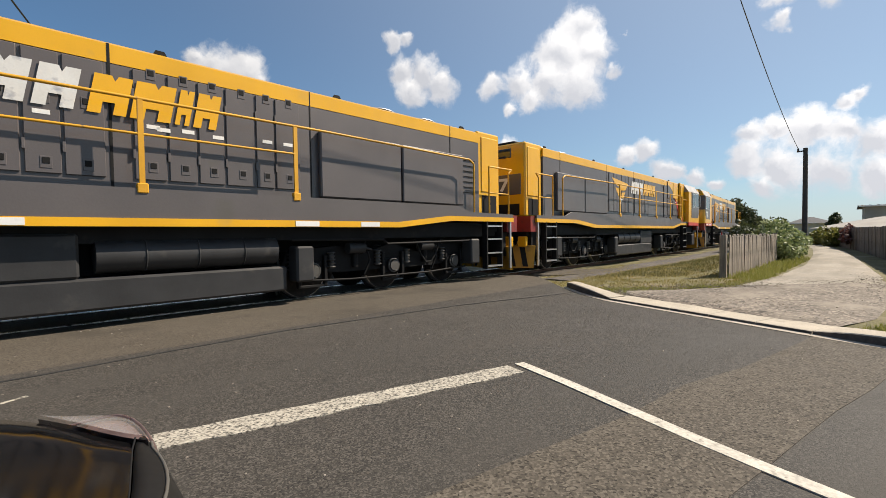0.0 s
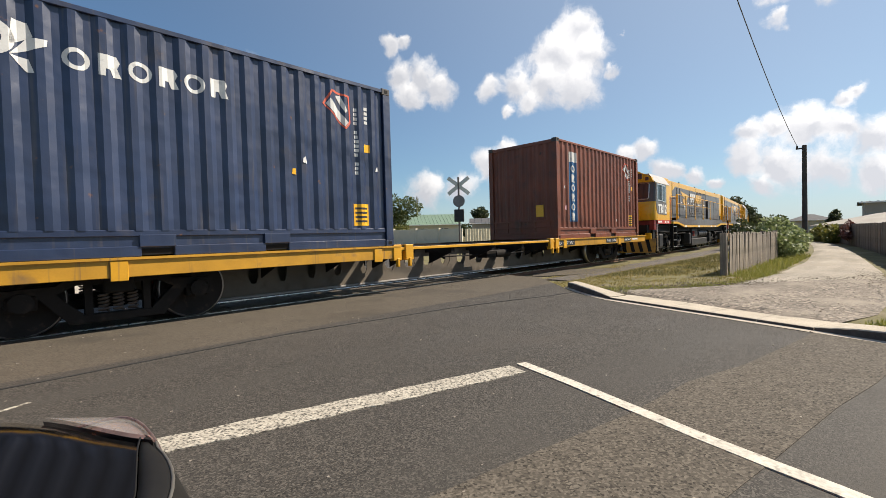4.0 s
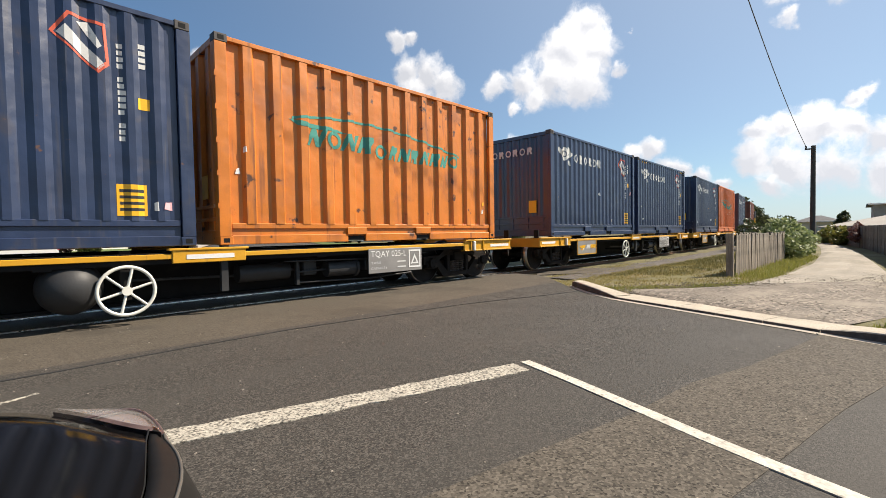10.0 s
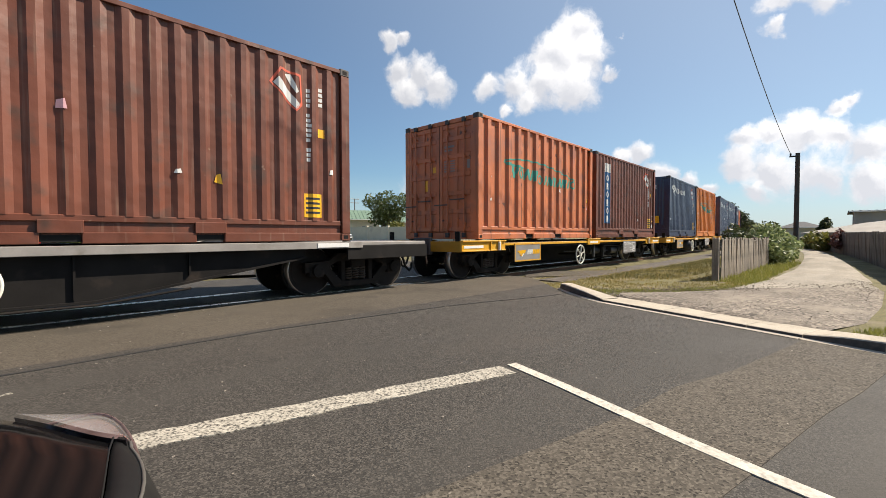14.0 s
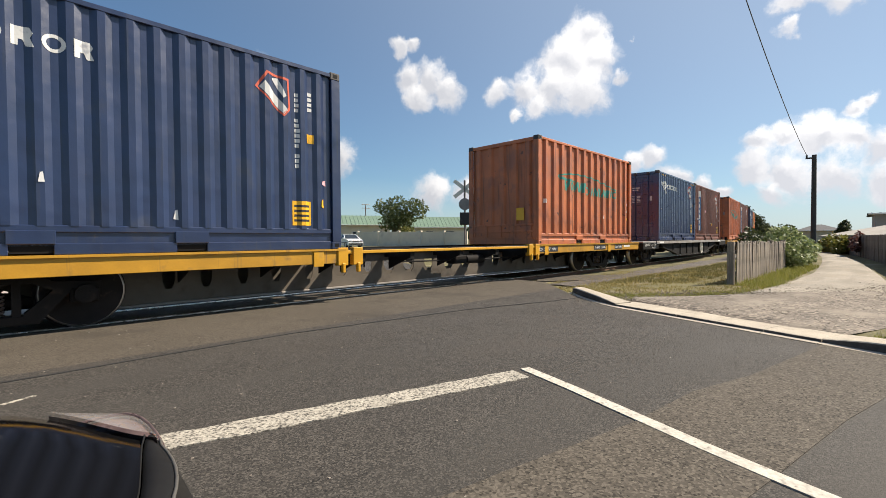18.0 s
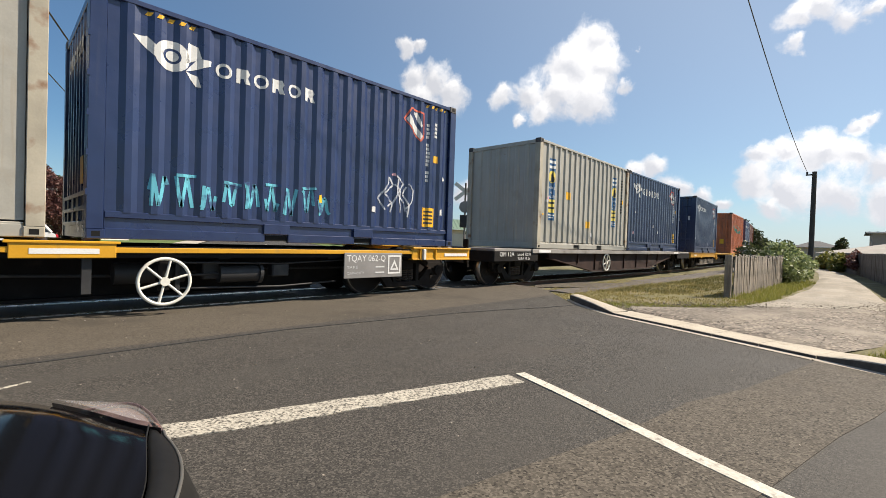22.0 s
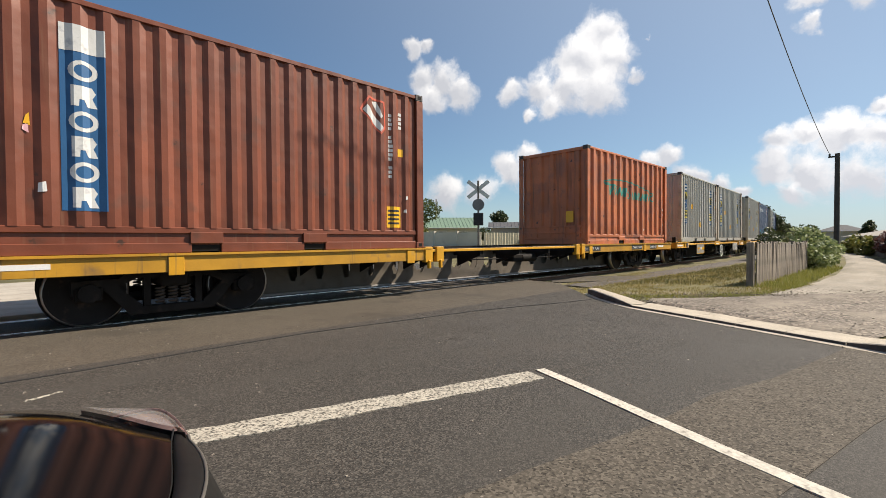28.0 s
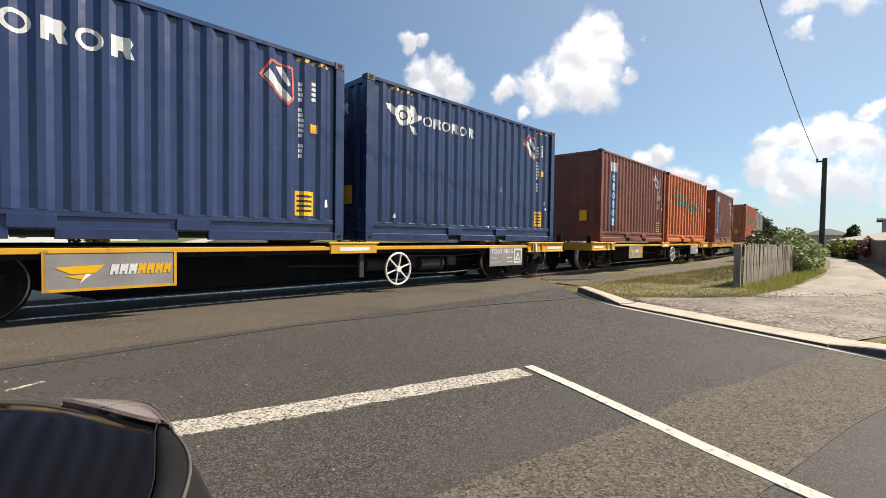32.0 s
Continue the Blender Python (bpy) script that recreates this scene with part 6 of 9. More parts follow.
def wagon_s(label):
    """A three-slot skeletal wagon: a deep web with openings, yellow side sills at the ends, a thin sill over the empty middle."""
    w = thing("skeletal_wagon", label, "wagon", "wagons of the train")
    h = 9.75
    for y in (-0.34, 0.34):
        # the web, built round its six-sided openings
        sh = Shape()
        xs = [-5.3, -4.8, -4.25, -3.7, -3.1, -2.45, -1.88, -1.3, -0.74, -0.18, 0.5, 1.1, 1.7, 2.3, 3.0, 3.6, 4.2, 4.8, 5.3]
        low, high, a, b = 0.17, 0.78, 0.36, 0.62
        prev = -6.3
        sh.prism([(-7.6, 0.8), (-6.3, 0.8), (-6.3, 0.2), (-7.2, 0.56), (-7.6, 0.58)], "y", y - 0.008, y + 0.008)
        sh.prism([(7.6, 0.8), (6.3, 0.8), (6.3, 0.2), (7.2, 0.56), (7.6, 0.58)], "y", y - 0.008, y + 0.008)
        sh.box(-6.3, 6.3, y - 0.008, y + 0.008, low, a)
        sh.box(-6.3, 6.3, y - 0.008, y + 0.008, b, high)
        for x in xs:
            g = 0.15 if abs(x) < 2.5 else 0.08
            sh.prism([(prev, a), (x - g * 0.5, a), (x - g, a + 0.11), (x - g, b), (prev, b)], "y", y - 0.008, y + 0.008)
            sh.prism([(x + g * 0.5, a), (x + 0.3, a), (x + 0.3, b), (x + g, b), (x + g, a + 0.11)], "y", y - 0.008, y + 0.008)
            prev = x + 0.3
        sh.prism([(prev, a), (6.3, a), (6.3, b), (prev, b)], "y", y - 0.008, y + 0.008)
        part("lower_flange", Shape().box(-6.3, 6.3, y - 0.07, y + 0.07, low - 0.025, low + 0.004, 0.004), "deck_grey", w)
        sh.box(-7.6, 7.6, y - 0.09, y + 0.09, high - 0.005, high + 0.02)
        part("web", sh, "web", w, "deep brown girder web with six-sided openings")
    sh = Shape()
    sh.box(-h + 0.1, -7.4, -0.3, 0.3, 0.62, 0.86)
    sh.box(7.4, h - 0.1, -0.3, 0.3, 0.62, 0.86)
    part("end_sill", sh, "wagon_black", w)
    for e in (-1, 1):
        a, b = sorted((e * h, e * 2.9))
        for m in (0, 1):
            y0, y1 = (-1.215, -1.17) if not m else (1.17, 1.215)
            sill = part("side_sill", Shape().box(a, b, y0, y1, 0.66, 0.88, 0.006).box(a, b, y0 - 0.03 if not m else y0 - 0.08, y1 + 0.08 if not m else y1 + 0.03, 0.87, 0.9), "wagon_dirty", w, "grimy yellow side sill")
            if not m:
                for x in (3.4, 7.25):
                    part("lock_plate", Shape().box(e * x - 0.09, e * x + 0.09, y0 - 0.02, y0, 0.62, 0.86, 0.006), "wagon_yellow", sill)
                part("reflector", Shape().box(e * 8.7 - 0.25, e * 8.7 + 0.25, y0 - 0.004, y0, 0.75, 0.81), "white", sill)
        for x in (2.95, 2.65):
            sh = Shape().box(e * x - 0.1, e * x + 0.1, -1.24, -1.12, 0.62, 0.92, 0.01).box(e * x - 0.03, e * x + 0.03, -1.27, -1.2, 0.5, 0.66, 0.01)
            part("lock_bracket", sh, "wagon_yellow", w)
        part("headstock", Shape().box(e * (h - 0.02), e * (h + 0.02), -1.2, 1.2, 0.62, 0.9, 0.006), "wagon_dirty", w)
        if e < 0:
            continue
        sh = Shape().box(e * 9.1 - 0.3, e * 9.1 + 0.3, -0.1, 0.5, 0.9, 1.02, 0.01)
        sh.box(e * 9.2 - 0.12, e * 9.2 + 0.12, 0.0, 0.3, 1.0, 1.45, 0.02)
        part("brake_stand", sh, "white_metal", w)
        sh = Shape().ring((e * 9.38, 0.15, 1.3), (1, 0, 0), 0.24, 0.018, 24, 6)
        for k in range(4):
            g = k * math.pi / 2
            sh.cyl((e * 9.38, 0.15, 1.3), (e * 9.38, 0.15 + 0.24 * math.cos(g), 1.3 + 0.24 * math.sin(g)), 0.012, 5)
        part("hand_brake_wheel", sh, "white_metal", w)
    side_pair(w, "middle_strip", lambda sh: sh.box(-2.95, 2.95, -1.215, -1.19, 0.815, 0.87, 0.006), "wagon_yellow", "thin yellow middle sill")
    side_pair(w, "middle_channel", lambda sh: sh.box(-2.95, 2.95, -1.188, -1.0, 0.8, 0.888, 0.006), "wagon_black")
    for x in (-9.1, -7.2, -5.2, -4.0, -2.95, -2.5, -1.35, 0.05, 1.3, 2.5, 2.95, 4.0, 5.2, 7.2, 9.1):
        sh = Shape().box(x - 0.05, x + 0.05, -1.17, 1.17, 0.7, 0.82)
        if abs(x) < 5.5:
            sh.prism([(-1.15, 0.72), (-0.43, 0.72), (-0.43, 0.45)], "x", x - 0.01, x + 0.01)
            sh.prism([(1.15, 0.72), (0.43, 0.72), (0.43, 0.45)], "x", x - 0.01, x + 0.01)
        part("outrigger", sh, "wagon_black", w)
    sh = Shape()
    sh.box(0.2, 0.6, -0.85, -0.55, 0.5, 0.68, 0.02)
    sh.tube([(-1.2, -0.7, 0.6), (0.2, -0.7, 0.58), (1.4, -0.66, 0.56), (4.0, -0.6, 0.6)], 0.018, 6)
    sh.cyl((0.7, -0.7, 0.58), (1.3, -0.7, 0.58), 0.1, 12)
    part("brake_gear", sh, "wagon_black", w)
    for e in (-1, 1):
        bogie(w, e * 7.2, 0.9)
    couplers(w, h)
    return w


def wagon_f(label, body, brand):
    """A flat-decked wagon: grey deck edge, dark fish-bellied side girder with a hand brake wheel."""
    w = thing("flat_wagon", label, "wagon", "wagons of the train")
    h = 7.95
    sh = Shape()
    sh.box(-h + 0.02, h - 0.02, -1.2, 1.2, 0.86, 0.925, 0.01)
    part("deck", sh, "deck_grey", w, "weathered grey deck")
    side_pair(w, "deck_edge", lambda sh: sh.box(-h + 1.6, h - 1.6, -1.24, -1.19, 0.82, 0.93, 0.006), "deck_grey")
    side_pair(w, "side_girder", lambda sh: (sh.prism([(-5.3, 0.82), (5.3, 0.82), (5.3, 0.68), (2.6, 0.26), (-2.6, 0.26), (-5.3, 0.68)], "y", -1.1, -1.06),
                                            sh.prism([(-5.3, 0.67), (-2.6, 0.25), (2.6, 0.25), (5.3, 0.67), (5.3, 0.7), (2.6, 0.28), (-2.6, 0.28), (-5.3, 0.7)], "y", -1.15, -1.0)), body, "dark fish-bellied side girder")
    for x in (-3.6, -2.4, -1.2, 0.0, 1.2, 2.4, 3.6):
        side_pair(w, "stiffener", lambda sh, x=x: sh.box(x - 0.012, x + 0.012, -1.14, -1.1, 0.3 if abs(x) < 2.7 else 0.52, 0.82), body)
    for e in (-1, 1):
        for m in (Matrix(), FAR_SIDE):
            a, b = sorted((e * h, e * (h - 1.9)))
            pl = part("end_plate", Shape().box(a, b, -1.215, -1.17, 0.62, 0.86, 0.006), "wagon_black", w, "black end plate with white lettering", m)
            part("deck_tip", Shape().box(min(e * (h - 1.9), e * (h - 2.5)), max(e * (h - 1.9), e * (h - 2.5)), -1.248, -1.242, 0.84, 0.91), "white", pl)
        part("headstock", Shape().box(e * (h - 0.03), e * (h + 0.02), -1.2, 1.2, 0.6, 0.86, 0.006), "wagon_black", w)
    sh = Shape()
    sh.box(-h, h, -0.3, 0.3, 0.56, 0.86)
    part("centre_sill", sh, "wagon_black", w)
    hand_wheel(w, brand, -1.18, 0.53, 0.27)
    sh = Shape()
    sh.tube([(-3.3, -1.16, 0.3), (-2.6, -1.17, 0.23), (2.6, -1.17, 0.23), (3.6, -1.16, 0.34)], 0.016, 6)
    sh.cyl((-2.2, -0.8, 0.42), (-1.4, -0.8, 0.42), 0.15, 14)
    part("brake_gear", sh, "bogie", w)
    sh = Shape()
    for x in (-6.08, -0.1, 0.1, 6.08):
        for y in (-1.13, 1.13):
            sh.box(x - 0.05, x + 0.05, y - 0.05, y + 0.05, 0.925, 0.95)
    part("twist_lock", sh, "casting", w)
    for e in (-1, 1):
        bogie(w, e * 6.5)
    couplers(w, h, 0.74)
    return w


# ---- the locomotives ----
def loco(label):
    """A hood-type diesel locomotive with one end cab: cab at -x, long hood behind it."""
    l = thing("locomotive", label, "locomotive", "locomotives of the train")
    S = 1.34                                     # half width over the side sills
    Hd = 1.02                                    # half width of the hood
    # frame and side sills
    sh = Shape().box(-8.6, 8.6, -1.1, 1.1, 1.0, 1.3)
    part("frame", sh, "loco_under", l)
    sill = [(-5.6, 1.36), (-4.75, 1.36), (-3.5, 1.2), (4.9, 1.2), (6.3, 1.34), (8.5, 1.34), (8.5, 1.44), (6.2, 1.44), (4.85, 1.3), (-3.55, 1.3), (-4.8, 1.46), (-5.6, 1.46)]
    side_pair(l, "side_sill", lambda sh: sh.prism(sill, "y", -S - 0.02, -S + 0.04), "loco_yellow", "yellow side sill stepping down between the bogies")
    skirt = [(-5.6, 1.46), (-4.8, 1.46), (-3.55, 1.3), (4.85, 1.3), (6.2, 1.44), (8.5, 1.44), (8.5, 1.52), (6.9, 1.54), (6.5, 1.66), (-4.5, 1.66), (-4.9, 1.52), (-5.6, 1.52)]
    side_pair(l, "valance", lambda sh: sh.prism(skirt, "y", -S - 0.008, -S + 0.05), "loco_grey")
    for x in (-3.3, -0.4, 3.0, 4.2):
        part("reflector", Shape().box(x - 0.2, x + 0.2, -S - 0.026, -S - 0.018, 1.21, 1.29), "white", l)
    part("walkway", Shape().box(-6.3, 8.5, -S, S, 1.46, 1.515).box(-4.5, 6.5, -S + 0.05, S - 0.05, 1.515, 1.665), "loco_under", l)
    # hood: lower grey body, yellow shoulder, roof
    sh = Shape().box(-6.3, 7.6, -Hd, Hd, 1.5, 3.18, 0.01)
    hood = part("hood", sh, "loco_grey", l, "dark grey engine hood")
    sh = Shape()
    prof = [(-Hd - 0.004, 3.18), (-Hd - 0.004, 3.4), (-Hd + 0.12, 3.46), (Hd - 0.12, 3.46), (Hd + 0.004, 3.4), (Hd + 0.004, 3.18)]
    sh.prism(prof, "x", -6.3, 7.6)
    part("hood_shoulder", sh, "loco_yellow", l, "yellow hood top")
    sh = Shape()
    for x, g in ((-5.42, 0.009), (-3.64, 0.008), (-3.1, 0.01), (0.61, 0.016), (3.27, 0.01), (6.62, 0.01)):
        for y in (-1, 1):
            sh.box(x - g, x + g, y * Hd - 0.006, y * Hd + 0.006, 1.66, 3.41)
    part("hood_seam", sh, "vent", hood)
    # yellow front of the hood with its curved edge, red stripe
    fan = [(-5.46, 2.17), (-5.25, 2.38), (-4.88, 2.68), (-4.47, 2.96), (-4.13, 3.12), (-3.65, 3.19), (-5.46, 3.19)]
    side_pair(l, "hood_front", lambda sh: sh.prism(fan, "y", -Hd - 0.012, -Hd + 0.0), "loco_yellow")
    red = [(-5.46, 2.17), (-5.25, 2.38), (-4.88, 2.68), (-5.05, 2.42), (-5.28, 2.12), (-5.46, 1.82)]
    side_pair(l, "red_stripe", lambda sh: sh.prism(red, "y", -Hd - 0.034, -Hd + 0.0), "loco_red")
    side_pair(l, "hood_panel", lambda sh: sh.box(-3.04, -1.03, -Hd - 0.02, -Hd - 0.001, 1.72, 3.165, 0.008), "loco_grey")
    # lockers and doors, each a leaf of its own
    side_pair(l, "equipment_locker", lambda sh: sh.box(-6.28, -5.47, -Hd - 0.1, -Hd, 1.53, 3.43, 0.02), "loco_yellow", "tall yellow equipment locker behind the cab")
    side_pair(l, "locker_door", lambda sh: sh.box(-6.12, -5.52, -Hd - 0.118, -Hd - 0.1, 1.6, 3.3, 0.012), "loco_yellow")
    low_red = [(-5.99, 1.55), (-5.69, 1.95), (-5.475, 2.16), (-5.475, 1.8), (-5.6, 1.55)]
    side_pair(l, "red_stripe", lambda sh: sh.prism(low_red, "y", -Hd - 0.121, -Hd - 0.09), "loco_red")
    for x in (-6.295, -5.455):
        side_pair(l, "hood_seam", lambda sh, q=x: sh.box(q - 0.01, q + 0.01, -Hd - 0.03, -Hd + 0.0, 1.54, 3.42), "vent")
    for z in (1.85, 2.4, 3.05):
        side_pair(l, "hinge", lambda sh, q=z: sh.box(-6.17, -6.09, -Hd - 0.135, -Hd - 0.1, q, q + 0.12, 0.008), "loco_yellow")
    for x, z in ((-5.85, 3.24), (-5.0, 3.22), (-4.15, 3.28), (-4.9, 2.42)):
        side_pair(l, "warning_label", lambda sh, q=(x, z): sh.box(q[0] - 0.07, q[0] + 0.07, -Hd - 0.122 if q[0] < -5.4 else -Hd - 0.039, -Hd - 0.03, q[1], q[1] + 0.05), "sticker_pink")
    side_pair(l, "door_handle", lambda sh: sh.box(-5.72, -5.58, -Hd - 0.15, -Hd - 0.11, 2.36, 2.4, 0.01), "wagon_yellow")
    side_pair(l, "upper_door", lambda sh: sh.box(-5.35, -4.58, -Hd - 0.034, -Hd, 2.64, 3.39, 0.012), "loco_yellow")
    side_pair(l, "upper_door", lambda sh: sh.box(-4.49, -3.71, -Hd - 0.034, -Hd, 2.59, 3.39, 0.012), "loco_grey")
    flash = [(-4.48, 2.96), (-4.13, 3.12), (-3.72, 3.23), (-3.72, 3.38), (-4.48, 3.38)]
    side_pair(l, "door_flash", lambda sh: sh.prism(flash, "y", -Hd - 0.037, -Hd - 0.03), "loco_yellow")
    for x0, x1, z0, z1 in ((-5.35, -4.58, 1.83, 2.52), (-4.46, -3.69, 1.84, 2.55), (-3.58, -3.16, 1.72, 3.14)):
        side_pair(l, "lower_door", lambda sh, q=(x0, x1, z0, z1): sh.box(q[0], q[1], -Hd - 0.026, -Hd, q[2], q[3], 0.01), "loco_grey")
    doors = [(-0.98, -0.58), (-0.55, -0.2), (-0.165, 0.145), (0.175, 0.55), (0.845, 1.195), (1.225, 1.555), (1.585, 1.915), (1.945, 2.345), (2.375, 2.645), (2.675, 3.065)]
    for x0, x1 in doors:
        side_pair(l, "hood_door", lambda sh, q=(x0, x1): sh.box(q[0], q[1], -Hd - 0.022, -Hd - 0.001, 1.8, 3.165, 0.007), "loco_grey")
        for z in (1.9, 3.07) if x0 > 0.8 else (1.86, 2.58):
            x = (x0 + x1) / 2 + 0.02
            part("latch_plate", Shape().box(x - 0.052, x + 0.052, -Hd - 0.028, -Hd - 0.021, z - 0.005, z + 0.13, 0.004), "loco_grey", l)
            part("door_latch", Shape().box(x - 0.034, x + 0.034, -Hd - 0.034, -Hd - 0.027, z + 0.045, z + 0.115, 0.004), "vent", l)
        for z in (2.05, 2.8):
            part("hinge", Shape().box(x0 - 0.022, x0 + 0.008, -Hd - 0.036, -Hd - 0.015, z, z + 0.12, 0.004), "loco_grey", l)
    for x0, x1 in ((3.4, 5.14), (5.18, 6.95)):
        side_pair(l, "radiator_screen", lambda sh, q=(x0, x1): sh.box(q[0], q[1], -Hd - 0.1, -Hd + 0.0, 1.7, 2.8, 0.02), "loco_grey", "large grey radiator screen")
    sh = Shape()
    for i in range(7):
        sh.box(6.75, 7.45, -Hd - 0.02, -Hd - 0.003, 2.0 + i * 0.12, 2.012 + i * 0.12)
    for i in range(6):
        sh.box(-5.72, -5.45, -Hd - 0.014, -Hd - 0.005, 1.62 + i * 0.07, 1.65 + i * 0.07)
    part("louvre", sh, "vent", l)
    wing = [(-2.86, 3.02), (-1.28, 2.88), (-1.55, 2.62), (-1.95, 2.6), (-2.02, 2.73), (-2.42, 2.76)]
    for m in (Matrix(), FAR_SIDE):
        part("owner_mark", Shape().prism(wing, "y", -Hd - 0.026, -Hd - 0.021), "loco_yellow", l, at=m)
        part("owner_mark", Shape().prism([(-2.5, 2.68), (-2.1, 2.66), (-1.98, 2.38), (-2.2, 2.36)], "y", -Hd - 0.026, -Hd - 0.021), "loco_yellow", l, at=m)
        part("owner_mark", Shape().prism([(-1.9, 2.52), (-1.55, 2.55), (-1.78, 2.3), (-1.95, 2.34)], "y", -Hd - 0.026, -Hd - 0.021), "loco_yellow", l, at=m)
        part("owner_mark_tip", Shape().prism([(-2.2, 2.34), (-1.82, 2.28), (-2.06, 2.06)], "y", -Hd - 0.026, -Hd - 0.021), "white", l, at=m)
    for mat, x0, x1 in (("white_faded", -1.0, -0.66), ("white_faded", -0.62, -0.16), ("white_faded", -0.1, 0.26), ("loco_yellow", 0.38, 0.76), ("loco_yellow", 0.8, 1.24), ("loco_yellow", 1.29, 1.46), ("loco_yellow", 1.51, 1.8)):
        part("name_block", letter_block(x0, 2.55, x1 - x0, 0.47, -Hd - 0.0385, 0.09), mat, l)
        part("name_block", letter_block(x0, 2.55, x1 - x0, 0.47, -Hd - 0.0385, 0.09), mat, l, at=FAR_SIDE)
    sh = Shape()
    rng = random.Random(6)
    for i in range(10):
        x, z = rng.uniform(-3.0, 3.0), rng.choice((2.43, 2.45, 2.47))
        sh.box(x, x + 0.15, -Hd - 0.026, -Hd - 0.022, z, z + 0.05)
    part("warning_label", sh, "white", l)
    # roof gear
    sh = Shape()
    sh.box(-3.5, -2.9, -0.5, 0.5, 3.44, 3.54, 0.02)
    sh.box(0.2, 1.8, -0.45, 0.45, 3.44, 3.5, 0.02)
    sh.cyl((2.4, 0, 3.44), (2.4, 0, 3.58), 0.2, 16)
    sh.box(5.0, 6.9, -0.7, 0.7, 3.44, 3.5, 0.02)
    for x in (-4.9, -1.6, 4.2):
        sh.box(x - 0.1, x + 0.1, -0.6, -0.4, 3.44, 3.52, 0.01)
    part("roof_gear", sh, "vent", l)
    for x in (5.3, 6.5):
        fan = part("roof_fan", Shape().cyl((x, 0, 3.46), (x, 0, 3.62), 0.5, 24), "vent", l)
        part("fan_guard", Shape().ring((x, 0, 3.63), (0, 0, 1), 0.47, 0.02, 24, 6).box(x - 0.46, x + 0.46, -0.015, 0.015, 3.62, 3.65).box(x - 0.015, x + 0.015, -0.46, 0.46, 3.62, 3.65), "silver", fan)
    part("exhaust_stack", Shape().box(-0.35, 0.35, -0.25, 0.25, 3.45, 3.6, 0.02).box(-0.22, 0.22, -0.16, 0.16, 3.6, 3.68, 0.01), "vent", l)
    part("air_horn", Shape().cyl((-3.9, -0.3, 3.56), (-3.45, -0.3, 3.58), 0.03, 8, 0.07).cyl((-3.9, -0.15, 3.56), (-3.55, -0.15, 3.58), 0.025, 8, 0.06).box(-3.95, -3.85, -0.35, -0.1, 3.44, 3.58, 0.01), "silver", l)
    for x in (-4.6, -2.3, 1.2, 3.9, 7.2):
        part("lifting_lug", Shape().prism([(x - 0.12, 3.4), (x + 0.12, 3.4), (x + 0.05, 3.53), (x - 0.05, 3.53)], "y", -0.86, -0.83), "vent", l)
        part("lifting_lug", Shape().prism([(x - 0.12, 3.4), (x + 0.12, 3.4), (x + 0.05, 3.53), (x - 0.05, 3.53)], "y", 0.83, 0.86), "vent", l)
    # far end of the hood: yellow locker with a number board
    sh = Shape().box(7.6, 8.45, -0.98, 0.98, 1.5, 3.48, 0.04).box(7.72, 8.36, -1.0, 1.0, 2.05, 3.36, 0.02)
    box = part("end_locker", sh, "loco_yellow", l, "yellow end locker of the long hood")
    part("end_vent", Shape().box(7.75, 8.3, -0.99, -0.978, 1.55, 1.98).box(7.75, 8.3, 0.978, 0.99, 1.55, 1.98).box(8.445, 8.46, -0.8, 0.8, 1.55, 1.85), "vent", box)
    part("end_number_board", Shape().box(8.445, 8.465, -0.85, 0.85, 2.1, 2.65, 0.01), "loco_grey", box)
    part("end_lamp", Shape().box(8.44, 8.47, -0.55, -0.1, 3.1, 3.35, 0.01).box(8.44, 8.47, 0.1, 0.55, 3.1, 3.35, 0.01), "window_dark", box)
    part("end_roof", Shape().box(7.5, 8.35, -0.6, 0.6, 3.48, 3.56, 0.03), "vent", box)
    # the cab
    cabside = [(-8.0, 1.5), (-8.12, 2.0), (-8.2, 2.3), (-8.2, 3.06), (-6.16, 3.06), (-6.16, 1.5)]
    sh = Shape().prism(cabside, "y", -S, S)
    cab = part("cab", sh, "loco_yellow", l, "yellow flat-fronted driver's cab with a dark window mask")

    def bow(front, corner, z):
        """The plan outline of the cab's rounded front at a height."""
        half = [(-1.338, corner), (-1.325, corner * 0.55 + front * 0.45), (-1.26, corner * 0.2 + front * 0.8 + 0.05), (-1.1, front + 0.055), (-0.7, front + 0.018), (-0.02, front)]
        return [(x, y, z) for y, x in half] + [(x, -y, z) for y, x in half[::-1]]

    sh = Shape().sheet([bow(-8.44, -8.0, 1.5), bow(-8.47, -8.02, 1.62), bow(-8.47, -8.08, 2.05), bow(-8.44, -8.14, 2.2), bow(-8.385, -8.2, 2.27)])
    part("nose", sh, "loco_yellow", cab)
    sh = Shape().sheet([bow(-8.385, -8.2, 2.27), bow(-8.375, -8.2, 2.6), bow(-8.33, -8.17, 3.08)])
    mask = part("window_mask", sh, "loco_grey", cab)
    panel = [(-8.2, 2.26), (-8.13, 1.95), (-7.98, 1.75), (-6.67, 1.73), (-6.67, 3.04), (-8.2, 3.04)]
